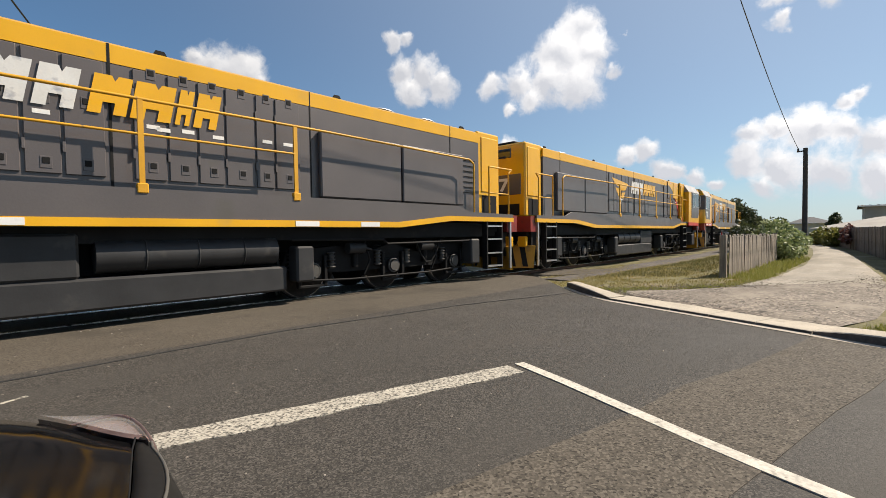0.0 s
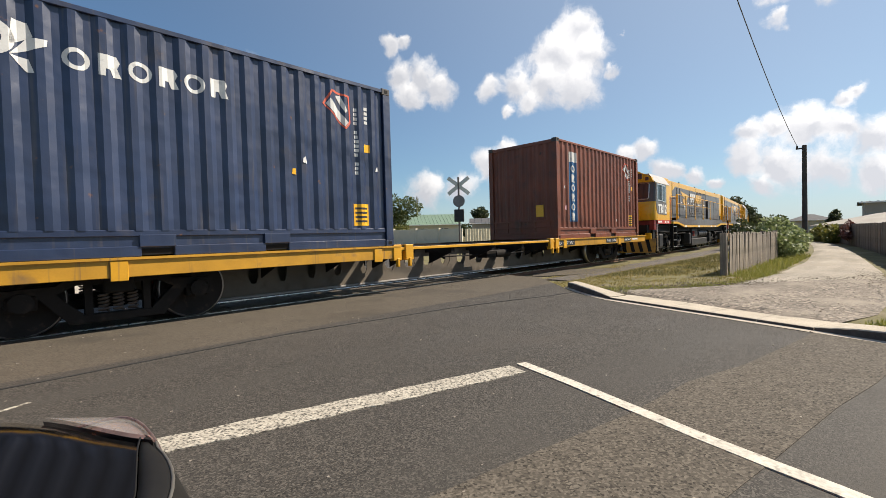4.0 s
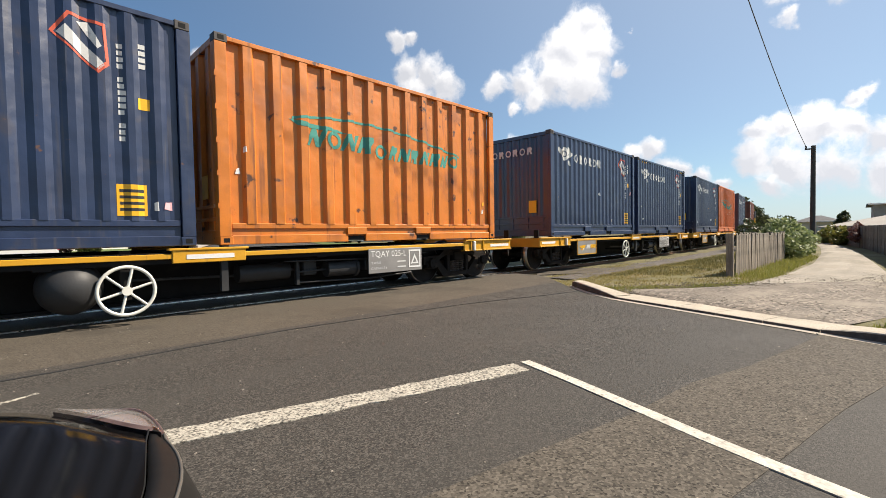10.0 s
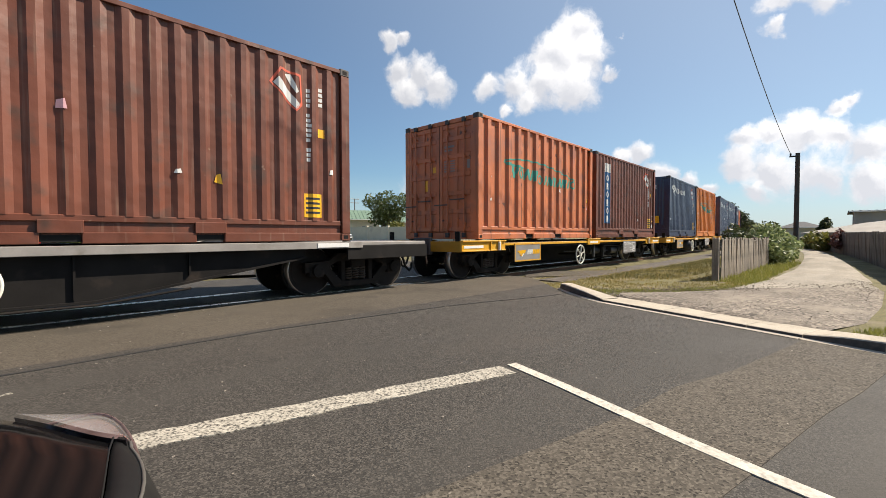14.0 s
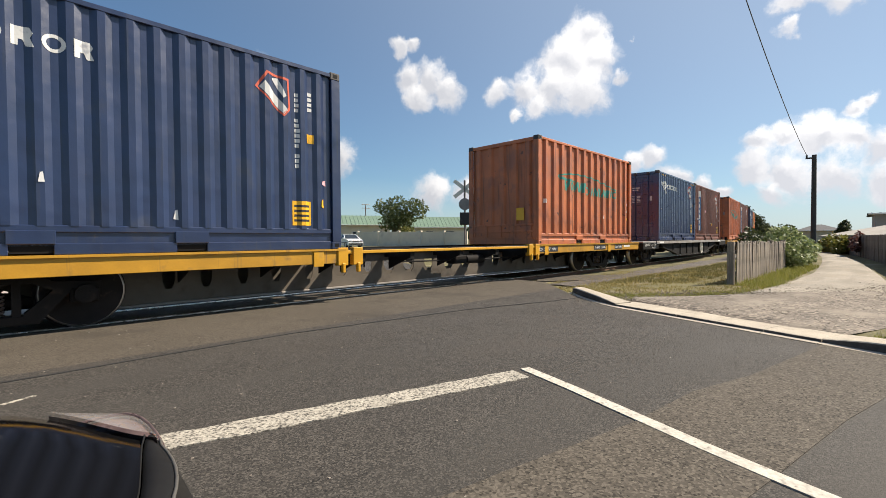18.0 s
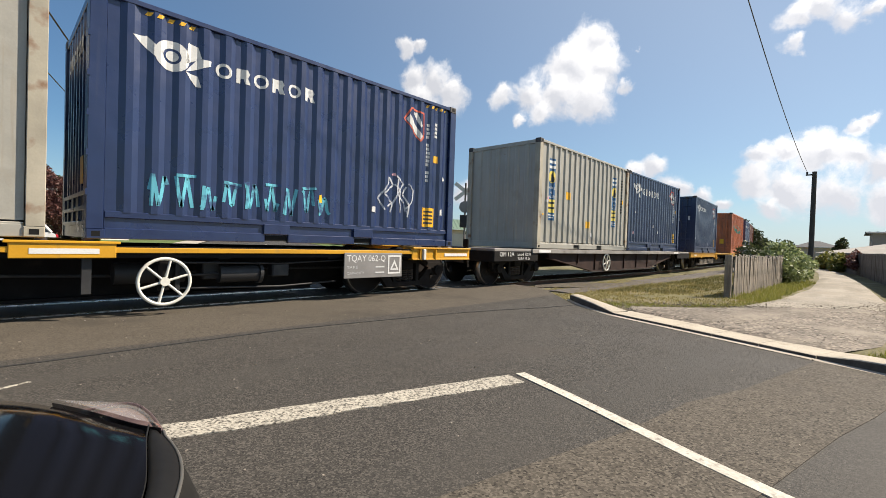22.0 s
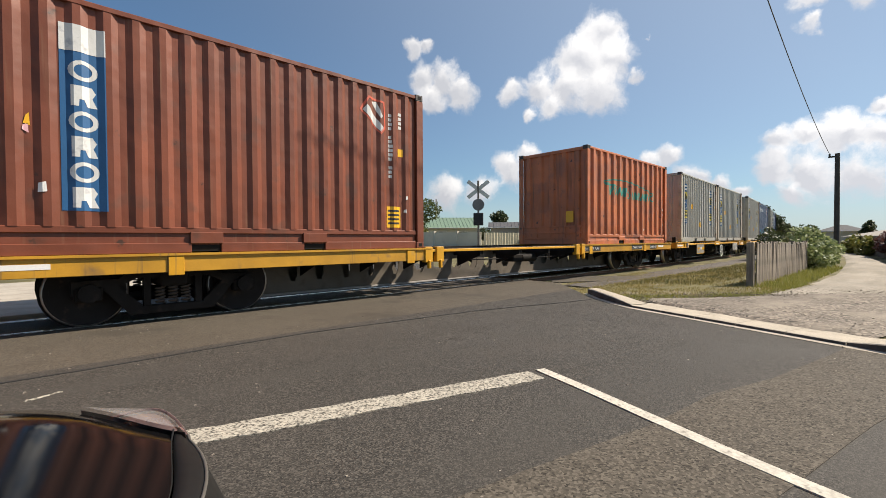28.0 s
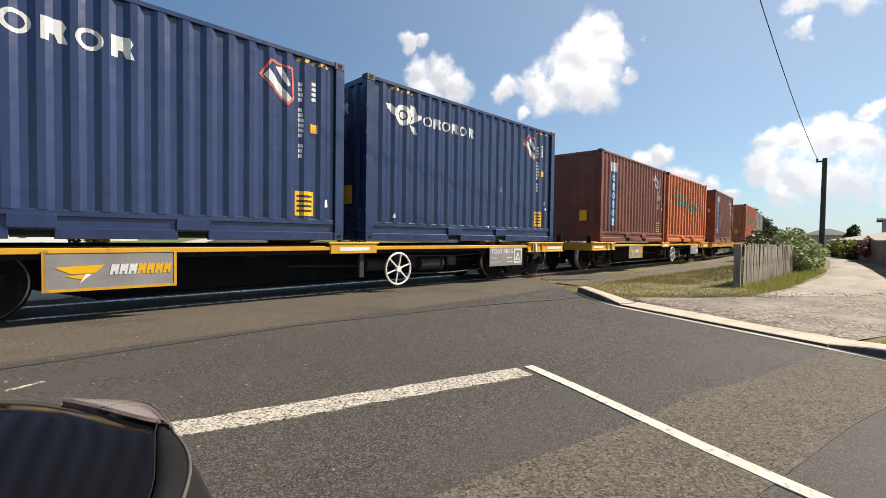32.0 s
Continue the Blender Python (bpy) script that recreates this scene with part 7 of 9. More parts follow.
    for sgn in (-1, 1):
        y0, y1 = (-S - 0.006, -S + 0.001) if sgn < 0 else (S - 0.001, S + 0.006)
        part("cab_panel", Shape().prism(panel, "y", y0, y1), "loco_grey", cab)
        y0, y1 = (-S - 0.014, -S - 0.006) if sgn < 0 else (S + 0.006, S + 0.014)
        for x0, x1, z0, z1 in ((-8.04, -7.43, 2.34, 2.96), (-7.3, -6.9, 2.31, 2.94)):
            win = part("cab_window", Shape().prism([(x0 + 0.06, z0), (x1, z0), (x1, z1), (x0 + 0.06, z1), (x0, z1 - 0.1), (x0, z0 + 0.1)], "y", y0, y1), "window_dark", cab, "dark cab window in a silver frame")
            sh = Shape()
            for a, b, c, d in ((x0 - 0.03, x1 + 0.04, z0 - 0.045, z0), (x0 - 0.02, x1 + 0.04, z1, z1 + 0.045), (x1, x1 + 0.045, z0 - 0.03, z1 + 0.03), (x0 - 0.045, x0, z0 - 0.02, z1 + 0.02)):
                sh.box(a, b, y0 - 0.008, y1 + 0.008, c, d, 0.004)
            part("window_frame", sh, "silver", win)
    # windscreens and their pale frames, following the bowed front
    for s in (-1, 1):
        def pane(y, z, out):
            lean = 0.045 * max(0, (z - 2.6) / 0.48)
            q = abs(y)
            return (-8.378 + lean + 0.02 * q * q + 0.022 * max(0, q - 0.7) / 0.4 - out, y, z)
        sh = Shape().sheet([[pane(s * (0.1 + 0.98 * j / 6), 2.4 + 0.63 * i / 4, 0.012) for j in range(7)][::s] for i in range(5)])
        ws = part("windscreen", sh, "window_dark", cab, "dark cab windscreen in a pale frame")
        rim = [(0.13, 2.4), (1.04, 2.37), (1.1, 2.42), (1.12, 2.98), (1.06, 3.05), (0.14, 3.05), (0.09, 2.99), (0.08, 2.45), (0.13, 2.4)]
        part("window_frame", Shape().tube([pane(s * y, z, 0.016) for y, z in rim], 0.022, 6), "silver", ws)
        part("wiper", Shape().tube([pane(s * 0.75, 3.06, 0.05), pane(s * 0.62, 2.6, 0.045)], 0.012, 5), "rubber", ws)
    sh = Shape().prism([(-S - 0.01, 3.04), (-S + 0.24, 3.42), (S - 0.24, 3.42), (S + 0.01, 3.04)], "x", -8.3, -6.1)
    part("cab_roof", sh, "loco_roof", cab, "pale grey cab roof")
    sh = Shape().prism([(-1.3, 3.07), (-1.22, 3.28), (-0.62, 3.58), (0.62, 3.58), (1.22, 3.28), (1.3, 3.07)], "x", -8.42, -8.24)
    brow = part("brow", sh, "loco_yellow", cab)
    for y in (-0.2, 0.14):
        part("headlight", Shape().cyl((-8.445, y, 3.33), (-8.42, y, 3.33), 0.075, 14), "chrome", brow)
    for y, w, z in ((-0.03, 0.3, 0.13), (-0.68, 0.19, 0.11), (0.62, 0.19, 0.11), (-1.06, 0.07, 0.07), (1.06, 0.07, 0.07)):
        part("brow_panel", Shape().box(-8.432, -8.41, y - w, y + w, 3.32 - z if abs(y) < 1 else 3.2 - z, 3.32 + z if abs(y) < 1 else 3.2 + z, 0.01), "window_dark", brow)
    part("nose_panel", Shape().box(-8.482, -8.44, -0.72, 0.72, 1.66, 2.08, 0.01), "loco_grey", cab)
    side_pair(l, "red_band", lambda sh: sh.box(-8.03, -6.1, -S - 0.012, -S + 0.02, 1.35, 1.51), "loco_red", "red band under the cab")
    for x in (-7.98, -7.7, -7.0, -6.6):
        part("band_label", Shape().box(x, x + 0.22, -S - 0.018, -S - 0.011, 1.39, 1.47), "white", l)
    for e in (-1, 1):
        q = 8.0 if e < 0 else 8.4
        sh = Shape().prism([(-1.3, 1.1), (-1.3, 1.5), (1.3, 1.5), (1.3, 1.1)], "x", e * (q - 0.1), e * (q + 0.32))
        part("buffer_beam", sh, "beam_red", l, "dark red buffer beam")
        part("beam_recess", Shape().box(e * (q - 0.3), e * (q + 0.05), -1.15, 1.15, 0.5, 1.1), "loco_under", l)
        for s in (-1, 1):
            part("end_post", Shape().box(e * q - 0.03, e * q + 0.03, s * 1.32 - 0.02, s * 1.32 + 0.02, 0.22, 1.34), "silver", l)
            blade = [(e * (q + 0.05), s * 1.28), (e * (q + 0.62), s * 0.02), (e * (q + 0.54), s * 0.02), (e * (q - 0.02), s * 1.24)]
            lo = [(x + e * 0.12, y, 0.16) for x, y in blade]
            hi = [(x, y, 0.74) for x, y in blade]
            pilot = part("pilot", Shape().add(lo + hi, [(0, 1, 5, 4), (1, 2, 6, 5), (2, 3, 7, 6), (3, 0, 4, 7), (4, 5, 6, 7), (3, 2, 1, 0)]), "wagon_dirty", l, "grimy yellow pilot plough")
            for k in range(4):
                t0, t1 = 0.1 + k * 0.23, 0.2 + k * 0.23
                def on(t, z):
                    a, b = Vector(blade[0]), Vector(blade[1])
                    p = a.lerp(b, t)
                    f = (0.74 - z) / 0.58
                    return (p.x + e * (0.12 * f + 0.008), p.y + s * 0.006, z)
                part("pilot_stripe", Shape().add([on(t0, 0.2), on(t1, 0.2), on(t1 + 0.1, 0.7), on(t0 + 0.1, 0.7)], [(0, 1, 2, 3)]), "vent", pilot)
            part("marker_bracket", Shape().box(e * (q + 0.3) - 0.06, e * (q + 0.3) + 0.06, s * 1.05 - 0.12, s * 1.05 + 0.12, 0.72, 0.98, 0.02), "loco_yellow", l)
            part("ditch_light", Shape().cyl((e * (q + 0.34), s * 0.86, 0.82), (e * (q + 0.4), s * 0.86, 0.82), 0.08, 12), "chrome", l)
        # handrails and steps at the corners
        for y in (-S + 0.02, S - 0.02):
            xr = -5.85 if e < 0 else 8.35
            sh = Shape().tube([(xr, y, 1.36), (xr, y, 2.5), (xr + 0.12, y, 2.6), (xr + 0.9 if e < 0 else xr - 0.75, y, 2.6)], 0.02, 6)
            if e > 0:
                sh.tube([(xr - 0.75, y, 2.6), (xr - 0.75, y, 1.4)], 0.02, 6).tube([(xr, y, 2.0), (xr - 0.75, y, 2.0)], 0.016, 6)
            part("grab_rail", sh, "wagon_yellow", l)
    for xl in (-5.35, 7.75):
        for y in (-S, S):
            s = -1 if y < 0 else 1
            sh = Shape()
            for dx in (-0.28, 0.28):
                sh.box(xl + dx - 0.02, xl + dx + 0.02, y - s * 0.12, y + s * 0.02, 0.26, 1.36)
            part("ladder", sh, "loco_under", l)
            sh = Shape()
            for z in (0.3, 0.6, 0.92, 1.22):
                sh.box(xl - 0.27, xl + 0.27, y - s * 0.14, y + s * 0.03, z, z + 0.03)
            part("ladder_step", sh, "silver", l)
    for y in (-S + 0.01, S - 0.01):
        for i, x in enumerate((-4.72, -3.1, -1.13, 0.85, 2.84)):
            sh = Shape().box(x - 0.03, x + 0.03, y - 0.015, y + 0.015, 1.6, 2.74).box(x - 0.06, x + 0.06, y - 0.035, y + 0.035, 1.6, 1.72, 0.01)
            part("handrail_post", sh, "wagon_yellow", l)
        sh = Shape().tube([(-4.9, y, 2.73), (3.4, y, 2.73), (6.9, y, 2.68), (7.05, y, 2.6), (7.05, y, 1.52)], 0.02, 6).tube([(-4.9, y, 2.31), (2.84, y, 2.31)], 0.017, 6)
        sh.tube([(-4.9, y, 1.36), (-4.9, y, 2.73)], 0.02, 6).tube([(-4.98, y, 1.36), (-4.98, y, 2.73)], 0.014, 6)
        part("handrail", sh, "wagon_yellow", l, "yellow handrail along the walkway")
    # plain black blocks, added to shut out light between the wheels
    part("underframe", Shape().box(-7.6, 7.9, -0.48, 0.48, 0.42, 1.02).box(-1.15, 2.8, -0.7, 0.7, 0.3, 1.02), "loco_under", l)
    # under the frame: tank, air reservoirs, boxes, bogies
    sh = Shape().box(-1.1, 2.75, -1.16, 1.16, 0.22, 0.6, 0.03).box(-1.1, 0.25, -1.16, 1.16, 0.6, 1.12, 0.03)
    part("fuel_tank", sh, "tank_grey", l, "dark grey fuel tank")
    for y in (-1.0, 1.0):
        sh = Shape().cyl((0.4, y, 0.85), (2.6, y, 0.85), 0.21, 20)
        for x in (0.9, 1.5, 2.1):
            sh.ring((x, y, 0.85), (1, 0, 0), 0.212, 0.012, 20, 4)
        part("air_reservoir", sh, "tank_grey", l)
        for x0, x1, z0, z1 in ((-7.55, -7.0, 0.36, 0.92), (-2.2, -1.88, 0.34, 0.9), (2.85, 3.15, 0.34, 0.9), (7.0, 7.3, 0.4, 0.95)):
            part("sand_box", Shape().box(x0, x1, y - 0.28 if y < 0 else y - 0.02, y + 0.02 if y < 0 else y + 0.28, z0, z1, 0.03), "tank_grey", l)
    sh = Shape()
    for x in (-0.95, -0.7):
        sh.tube([(x, -1.17, 1.0), (x + 0.02, -1.18, 0.75)], 0.02, 5)
    part("fuel_cock", sh, "loco_red", l)
    for e in (-1, 1):
        sh = Shape()
        c = e * 5.0
        for s in (-1, 1):
            y0, y1 = sorted((s * 0.78, s * 0.92))
            sh.prism([(c - 2.25, 0.5), (c - 2.15, 0.82), (c - 1.2, 0.88), (c - 0.7, 0.72), (c, 0.9), (c + 0.7, 0.72), (c + 1.2, 0.88), (c + 2.15, 0.82), (c + 2.25, 0.5), (c + 1.1, 0.42), (c - 1.1, 0.42)], "y", y0, y1)
            for k in (-1.72, 0.0, 1.72):
                sh.box(c + k - 0.2, c + k + 0.2, y0 - 0.03, y1 + 0.03, 0.32, 0.64, 0.03)
                sh.cyl((c + k, s * 0.9, 0.48), (c + k, s * 1.0, 0.48), 0.13, 14)
            for k in (-0.86, 0.86):
                sh.cyl((c + k, s * 0.95, 0.5), (c + k, s * 0.95, 0.86), 0.06, 10)
                sh.tube([(c + k + 0.2, s * 0.98, 0.95), (c + k + 0.28, s * 1.02, 0.6), (c + k + 0.16, s * 1.0, 0.35)], 0.02, 5)
        truck = part("bogie", sh, "loco_under", l, "black three-axle bogie")
        for s in (-1, 1):
            for k in (-1.72, 0.0, 1.72):
                part("axle_cap", Shape().cyl((c + k, s * 1.0, 0.48), (c + k, s * 1.035, 0.48), 0.1, 16).ring((c + k, s * 1.0, 0.48), (0, 1, 0), 0.125, 0.018, 18, 6), "cap_grey", truck)
                part("pedestal", Shape().box(c + k - 0.27, c + k - 0.21, s * 0.96 - 0.04, s * 0.96 + 0.04, 0.22, 0.74, 0.01).box(c + k + 0.21, c + k + 0.27, s * 0.96 - 0.04, s * 0.96 + 0.04, 0.22, 0.74, 0.01).box(c + k - 0.27, c + k + 0.27, s * 0.96 - 0.03, s * 0.96 + 0.03, 0.2, 0.25, 0.01), "loco_under", truck)
                for q in (-0.36, 0.36):
                    coil = Shape().cyl((c + k + q, s * 0.97, 0.5), (c + k + q, s * 0.97, 0.78), 0.045, 10)
                    for z in (0.53, 0.59, 0.65, 0.71, 0.77):
                        coil.ring((c + k + q, s * 0.97, z), (0, 0, 1), 0.06, 0.014, 12, 5)
                    part("coil_spring", coil, "cap_grey", truck)
                    part("brake_shoe", Shape().prism([(c + k + q * 1.26, 0.3), (c + k + q * 1.42, 0.3), (c + k + q * 1.36, 0.62), (c + k + q * 1.22, 0.62)], "y", min(s * 0.6, s * 0.76), max(s * 0.6, s * 0.76)), "loco_under", truck)
            for k in (-0.86, 0.86):
                part("brake_cylinder", Shape().cyl((c + k - 0.2, s * 1.02, 0.84), (c + k + 0.14, s * 1.02, 0.84), 0.1, 14).cyl((c + k + 0.14, s * 1.02, 0.84), (c + k + 0.34, s * 1.0, 0.8), 0.025, 8), "tank_grey", truck)
            part("brake_rod", Shape().tube([(c - 2.1, s * 0.99, 0.34), (c - 1.0, s * 1.02, 0.29), (c + 1.0, s * 1.02, 0.29), (c + 2.1, s * 0.99, 0.34)], 0.02, 6), "loco_under", truck)
            part("sand_pipe", Shape().tube([(c - 2.3, s * 0.95, 0.8), (c - 2.25, s * 0.85, 0.5), (c - 2.18, s * 0.6, 0.1)], 0.02, 6), "cap_grey", truck)
            part("sand_pipe", Shape().tube([(c + 2.3, s * 0.95, 0.8), (c + 2.25, s * 0.85, 0.5), (c + 2.18, s * 0.6, 0.1)], 0.02, 6), "cap_grey", truck)
            part("slack_hose", Shape().tube([(c + 0.5 + 0.15 * j, s * 1.06, 0.98 - 0.5 * math.sin(math.pi * j / 5)) for j in range(6)], 0.02, 6), "rubber", truck)
            part("air_pipe", Shape().tube([(c - 2.2, s * 1.2, 1.0), (c - 0.4, s * 1.2, 0.98), (c - 0.3, s * 1.2, 0.9), (c + 2.2, s * 1.2, 0.92)], 0.022, 6), "loco_under", truck)
        for k in (-1.72, 0.0, 1.72):
            w = part("wheelset", fresh(WHEEL, "wheel"), "wheel", l, at=pose(c + k, 0, WHEEL_R))
            for m in (Matrix(), FAR_SIDE):
                part("tread", fresh(TREAD, "tread"), "tread", w, at=m)
    couplers(l, 8.6, 0.86)
    return l

# ---- the place round the line ----
def polar(turn, d, z=None):
    """A place at that heading in degrees and that distance from the camera's rest; on the ground, or so high."""
    x, y = d * math.cos(radians(turn)), d * math.sin(radians(turn))
    return Vector((x, y, level(x, y) if z is None else z))


def up(d, el):
    """The height that is seen at that many degrees above the level from so far."""
    return EYE + d * math.tan(radians(el))


def crown(blobs, n, size, seed, tuft=1):
    """Many small leaves gathered in lumps: blobs of centre and half sizes."""
    r = random.Random(seed)
    sh = Shape()
    vol = [b[1][0] * b[1][1] * b[1][2] for b in blobs]
    for _ in range(n):
        c, h = r.choices(blobs, vol)[0]
        while True:
            p = Vector((r.uniform(-1, 1), r.uniform(-1, 1), r.uniform(-1, 1)))
            if 0.25 < p.length < 1:
                break
        p = p * (1 - 0.45 * r.random() ** 3) / max(p.length, 0.6) * min(p.length + 0.25, 1.0)
        q = Vector((c[0] + p.x * h[0], c[1] + p.y * h[1], c[2] + p.z * h[2]))
        q += Vector((noise.noise(q * 1.7), noise.noise(q * 1.7 + Vector((9, 0, 0))), noise.noise(q * 1.7 + Vector((0, 9, 0))))) * 0.35 * min(h)
        a = Vector((r.uniform(-1, 1), r.uniform(-1, 1), r.uniform(-0.4, 1))).normalized()
        b = a.cross(Vector((r.uniform(-1, 1), r.uniform(-1, 1), r.uniform(-1, 1)))).normalized()
        s = size * r.uniform(0.6, 1.35)
        sh.add([q - a * s, q + b * s * 0.45, q + a * s, q - b * s * 0.45], [(0, 1, 2, 3)])
    return sh


def tree(label, at, high, wide, leaf, n, size, seed, trunk=0.25, stem=0.35, category="tree", name="tree"):
    """A tapered trunk with limbs and an uneven crown of leaves in lumps."""
    r = random.Random(seed)
    t = thing(name, label, category, at=Matrix.Translation(at))
    sh = Shape()
    base, fork = Vector((0, 0, -0.1)), Vector((r.uniform(-0.1, 0.1) * wide, 0, high * stem))
    sh.cyl(base, fork, trunk * 0.5, 8, trunk * 0.36)
    blobs = []
    k = 7
    for i in range(k):
        a = i * 2.4 + r.uniform(-0.4, 0.4)
        d = wide * 0.5 * (0.25 + 0.5 * r.random())
        z = high * (stem + 0.12 + (0.93 - stem - 0.22) * (i + r.random()) / k)
        tip = Vector((d * math.cos(a), d * math.sin(a), z))
        mid = fork.lerp(tip, 0.5) + Vector((0, 0, -0.06 * high))
        sh.cyl(fork, mid, trunk * 0.2, 6, trunk * 0.14).cyl(mid, tip, trunk * 0.14, 6, trunk * 0.05)
        g = wide * r.uniform(0.2, 0.3)
        blobs.append((tuple(tip), (g, g, min(g * 0.75, high * 0.24))))
    blobs.append(((0, 0, high * 0.88), (wide * 0.2, wide * 0.2, high * 0.12)))
    part("trunk", sh, "bark", t)
    part("crown", crown(blobs, n, size, seed + 1), leaf, t)
    return t


def shrub(label, at, half, leaf, n, size, seed, name="shrub"):
    r = random.Random(seed)
    t = thing(name, label, "shrub", at=Matrix.Translation(at))
    blobs = []
    for i in range(7):
        blobs.append(((r.uniform(-0.55, 0.55) * half[0], r.uniform(-0.55, 0.55) * half[1], half[2] * r.uniform(0.55, 1.25)), (half[0] * r.uniform(0.35, 0.6), half[1] * r.uniform(0.35, 0.6), half[2] * r.uniform(0.4, 0.75))))
    blobs.append(((0, 0, half[2] * 0.5), (half[0] * 0.95, half[1] * 0.95, half[2] * 0.5)))
    sh = Shape()
    for i in range(6):
        a = i * 1.05
        sh.cyl((0, 0, -0.05), (math.cos(a) * half[0] * 0.5, math.sin(a) * half[1] * 0.5, half[2]), 0.02, 5, 0.008)
    part("stem", sh, "bark", t)
    part("foliage", crown(blobs, n, size, seed + 1), leaf, t)
    return t


# the paling fence between the line and the drive
fence = thing("paling_fence", "weathered grey timber paling fence with an end post", "fence")
rng = random.Random(41)
pal = [Shape().prism([(-0.052, -0.08), (0.052, -0.08), (0.051, h * 0.6), (0.052, h), (0.02, h + 0.012), (-0.05, h - 0.006), (-0.052, h * 0.5)], "y", -0.009, 0.009).mesh("paling") for h in (0.9, 0.935, 0.87, 0.915)]
for i in range(66):
    x = 11.42 + i * 0.105
    part("paling", pal[rng.randrange(4)], "timber", fence, at=pose(x, 2.26 + rng.uniform(-0.008, 0.008) + 0.002 * i / 6, level(x, 2.26) + rng.uniform(-0.015, 0.02), rng.uniform(-1, 1), rng.uniform(-0.5, 0.5), rng.uniform(-0.8, 0.8)))
for z in (0.25, 0.72):
    part("fence_rail", Shape().box(11.35, 18.4, 2.275, 2.325, z - 0.04, z + 0.04), "timber", fence)
for x in (11.3, 13.7, 16.1, 18.4):
    part("fence_post", Shape().box(x - 0.065, x + 0.065, 2.28, 2.41, -0.3, 0.96, 0.01), "timber", fence)

# the tall dark fence on the other side of the drive
tall = thing("boundary_fence", "tall dark weathered timber boundary fence", "fence")
edge = [Vector((9.2, -1.25)), Vector((13.6, -0.95)), Vector((19, -0.5)), Vector((24, -0.05)), Vector((29, 0.45)), Vector((35, 1.3)), Vector((41, 2.0)), Vector((46, 3.2))]
pal = [Shape().prism([(-0.072, -0.1), (0.072, -0.1), (0.072, h), (-0.072, h + 0.01)], "y", -0.01, 0.01).mesh("paling") for h in (1.08, 1.13, 1.05, 1.11)]
for a, b in zip(edge[:-1], edge[1:]):
    n = int((b - a).length / 0.15)
    for i in range(n):
        p = a.lerp(b, (i + 0.5) / n)
        part("paling", pal[rng.randrange(4)], "timber_dark", tall, at=pose(p.x, p.y + rng.uniform(-0.01, 0.01), level(p.x, p.y), 0, 0, math.degrees(math.atan2(b.y - a.y, b.x - a.x))))
    d = (b - a).normalized()
    q = Vector((-d.y, d.x)) * -0.05
    for z in (0.3, 0.85):
        part("fence_rail", Shape().prism([(a.x + q.x, a.y + q.y), (b.x + q.x, b.y + q.y), (b.x + 2 * q.x, b.y + 2 * q.y), (a.x + 2 * q.x, a.y + 2 * q.y)], "z", z - 0.05, z + 0.05), "timber_dark", tall)

# bushes by the fence
shrub("leafy bright green bush with large pale leaves", (19.4, 2.4, level(19.4, 2.4)), (1.1, 0.75, 0.74), "leaf_light", 3600, 0.085, 51)
shrub("leafy green bush spilling over the drive's edge", (21.0, 2.2, level(21.2, 2.2)), (0.95, 0.55, 0.6), "leaf_light", 1900, 0.08, 52)
shrub("dark green dense shrub behind the paling fence", (25.5, 3.2, -0.1), (2.0, 0.8, 0.95), "leaf_dark", 4200, 0.1, 53)
shrub("dark green spreading shrub beside the line", (30, 4.7, -0.1), (2.6, 0.9, 1.0), "leaf_dark", 2600, 0.12, 54)
shrub("yellow-green hedge at the bend of the drive", (36.5, 1.75, 0), (1.6, 0.55, 0.7), "leaf_yellow", 1100, 0.11, 55)
shrub("yellow-green hedge at the bend of the drive", (39.5, 2.6, 0), (1.6, 0.7, 0.75), "leaf_yellow", 1000, 0.12, 56)
shrub("brown-green creeper on the boundary fence", (31.5, 0.95, 0.3), (1.4, 0.35, 0.55), "leaf_red", 600, 0.1, 57)
tree("dark broad-crowned tree beyond the bend of the line", polar(10.7, 78), 5.9, 4.4, "leaf_dark", 4200, 0.2, 58, 0.4)
tree("dark green tree beyond the bend of the line", polar(9.3, 84), 3.7, 4.0, "leaf_dark", 2200, 0.22, 59, 0.4)
tree("dark conifer behind the grey roof", polar(2.58, 70), 3.0, 1.7, "leaf_dark", 900, 0.18, 60, 0.3)

# the service pole and its slack cable
pole = thing("service_pole", "dark timber power pole beside the driveway", "pole", at=Matrix.Translation(polar(4.87, 36)))
top = up(36, 8.1) - pole.location.z
part("shaft", Shape().cyl((0, 0, -0.3), (0, 0, top), 0.15, 12, 0.12), "pole_dark", pole)
part("insulator", Shape().box(-0.05, 0.05, 0.1, 0.42, top - 0.22, top - 0.14).cyl((0, 0.36, top - 0.14), (0, 0.36, top + 0.02), 0.05, 8), "pole_dark", pole)


def cable(name, a, b, sag, r, parent=None, n=20):
    pts = []
    for i in range(n + 1):
        t = i / n
        p = Vector(a).lerp(Vector(b), t)
        pts.append(p - Vector((0, 0, sag * 4 * t * (1 - t))))
    return part(name, Shape().tube(pts, r, 5), "wire", parent)


end = pole.location + Vector((0, 0.36, top))
ob = cable("service_cable", end, polar(17.5, 9.5, up(9.5, 42)), 0.55, 0.016)
tagged(ob, "slack black service cable running up from the pole", "cable")

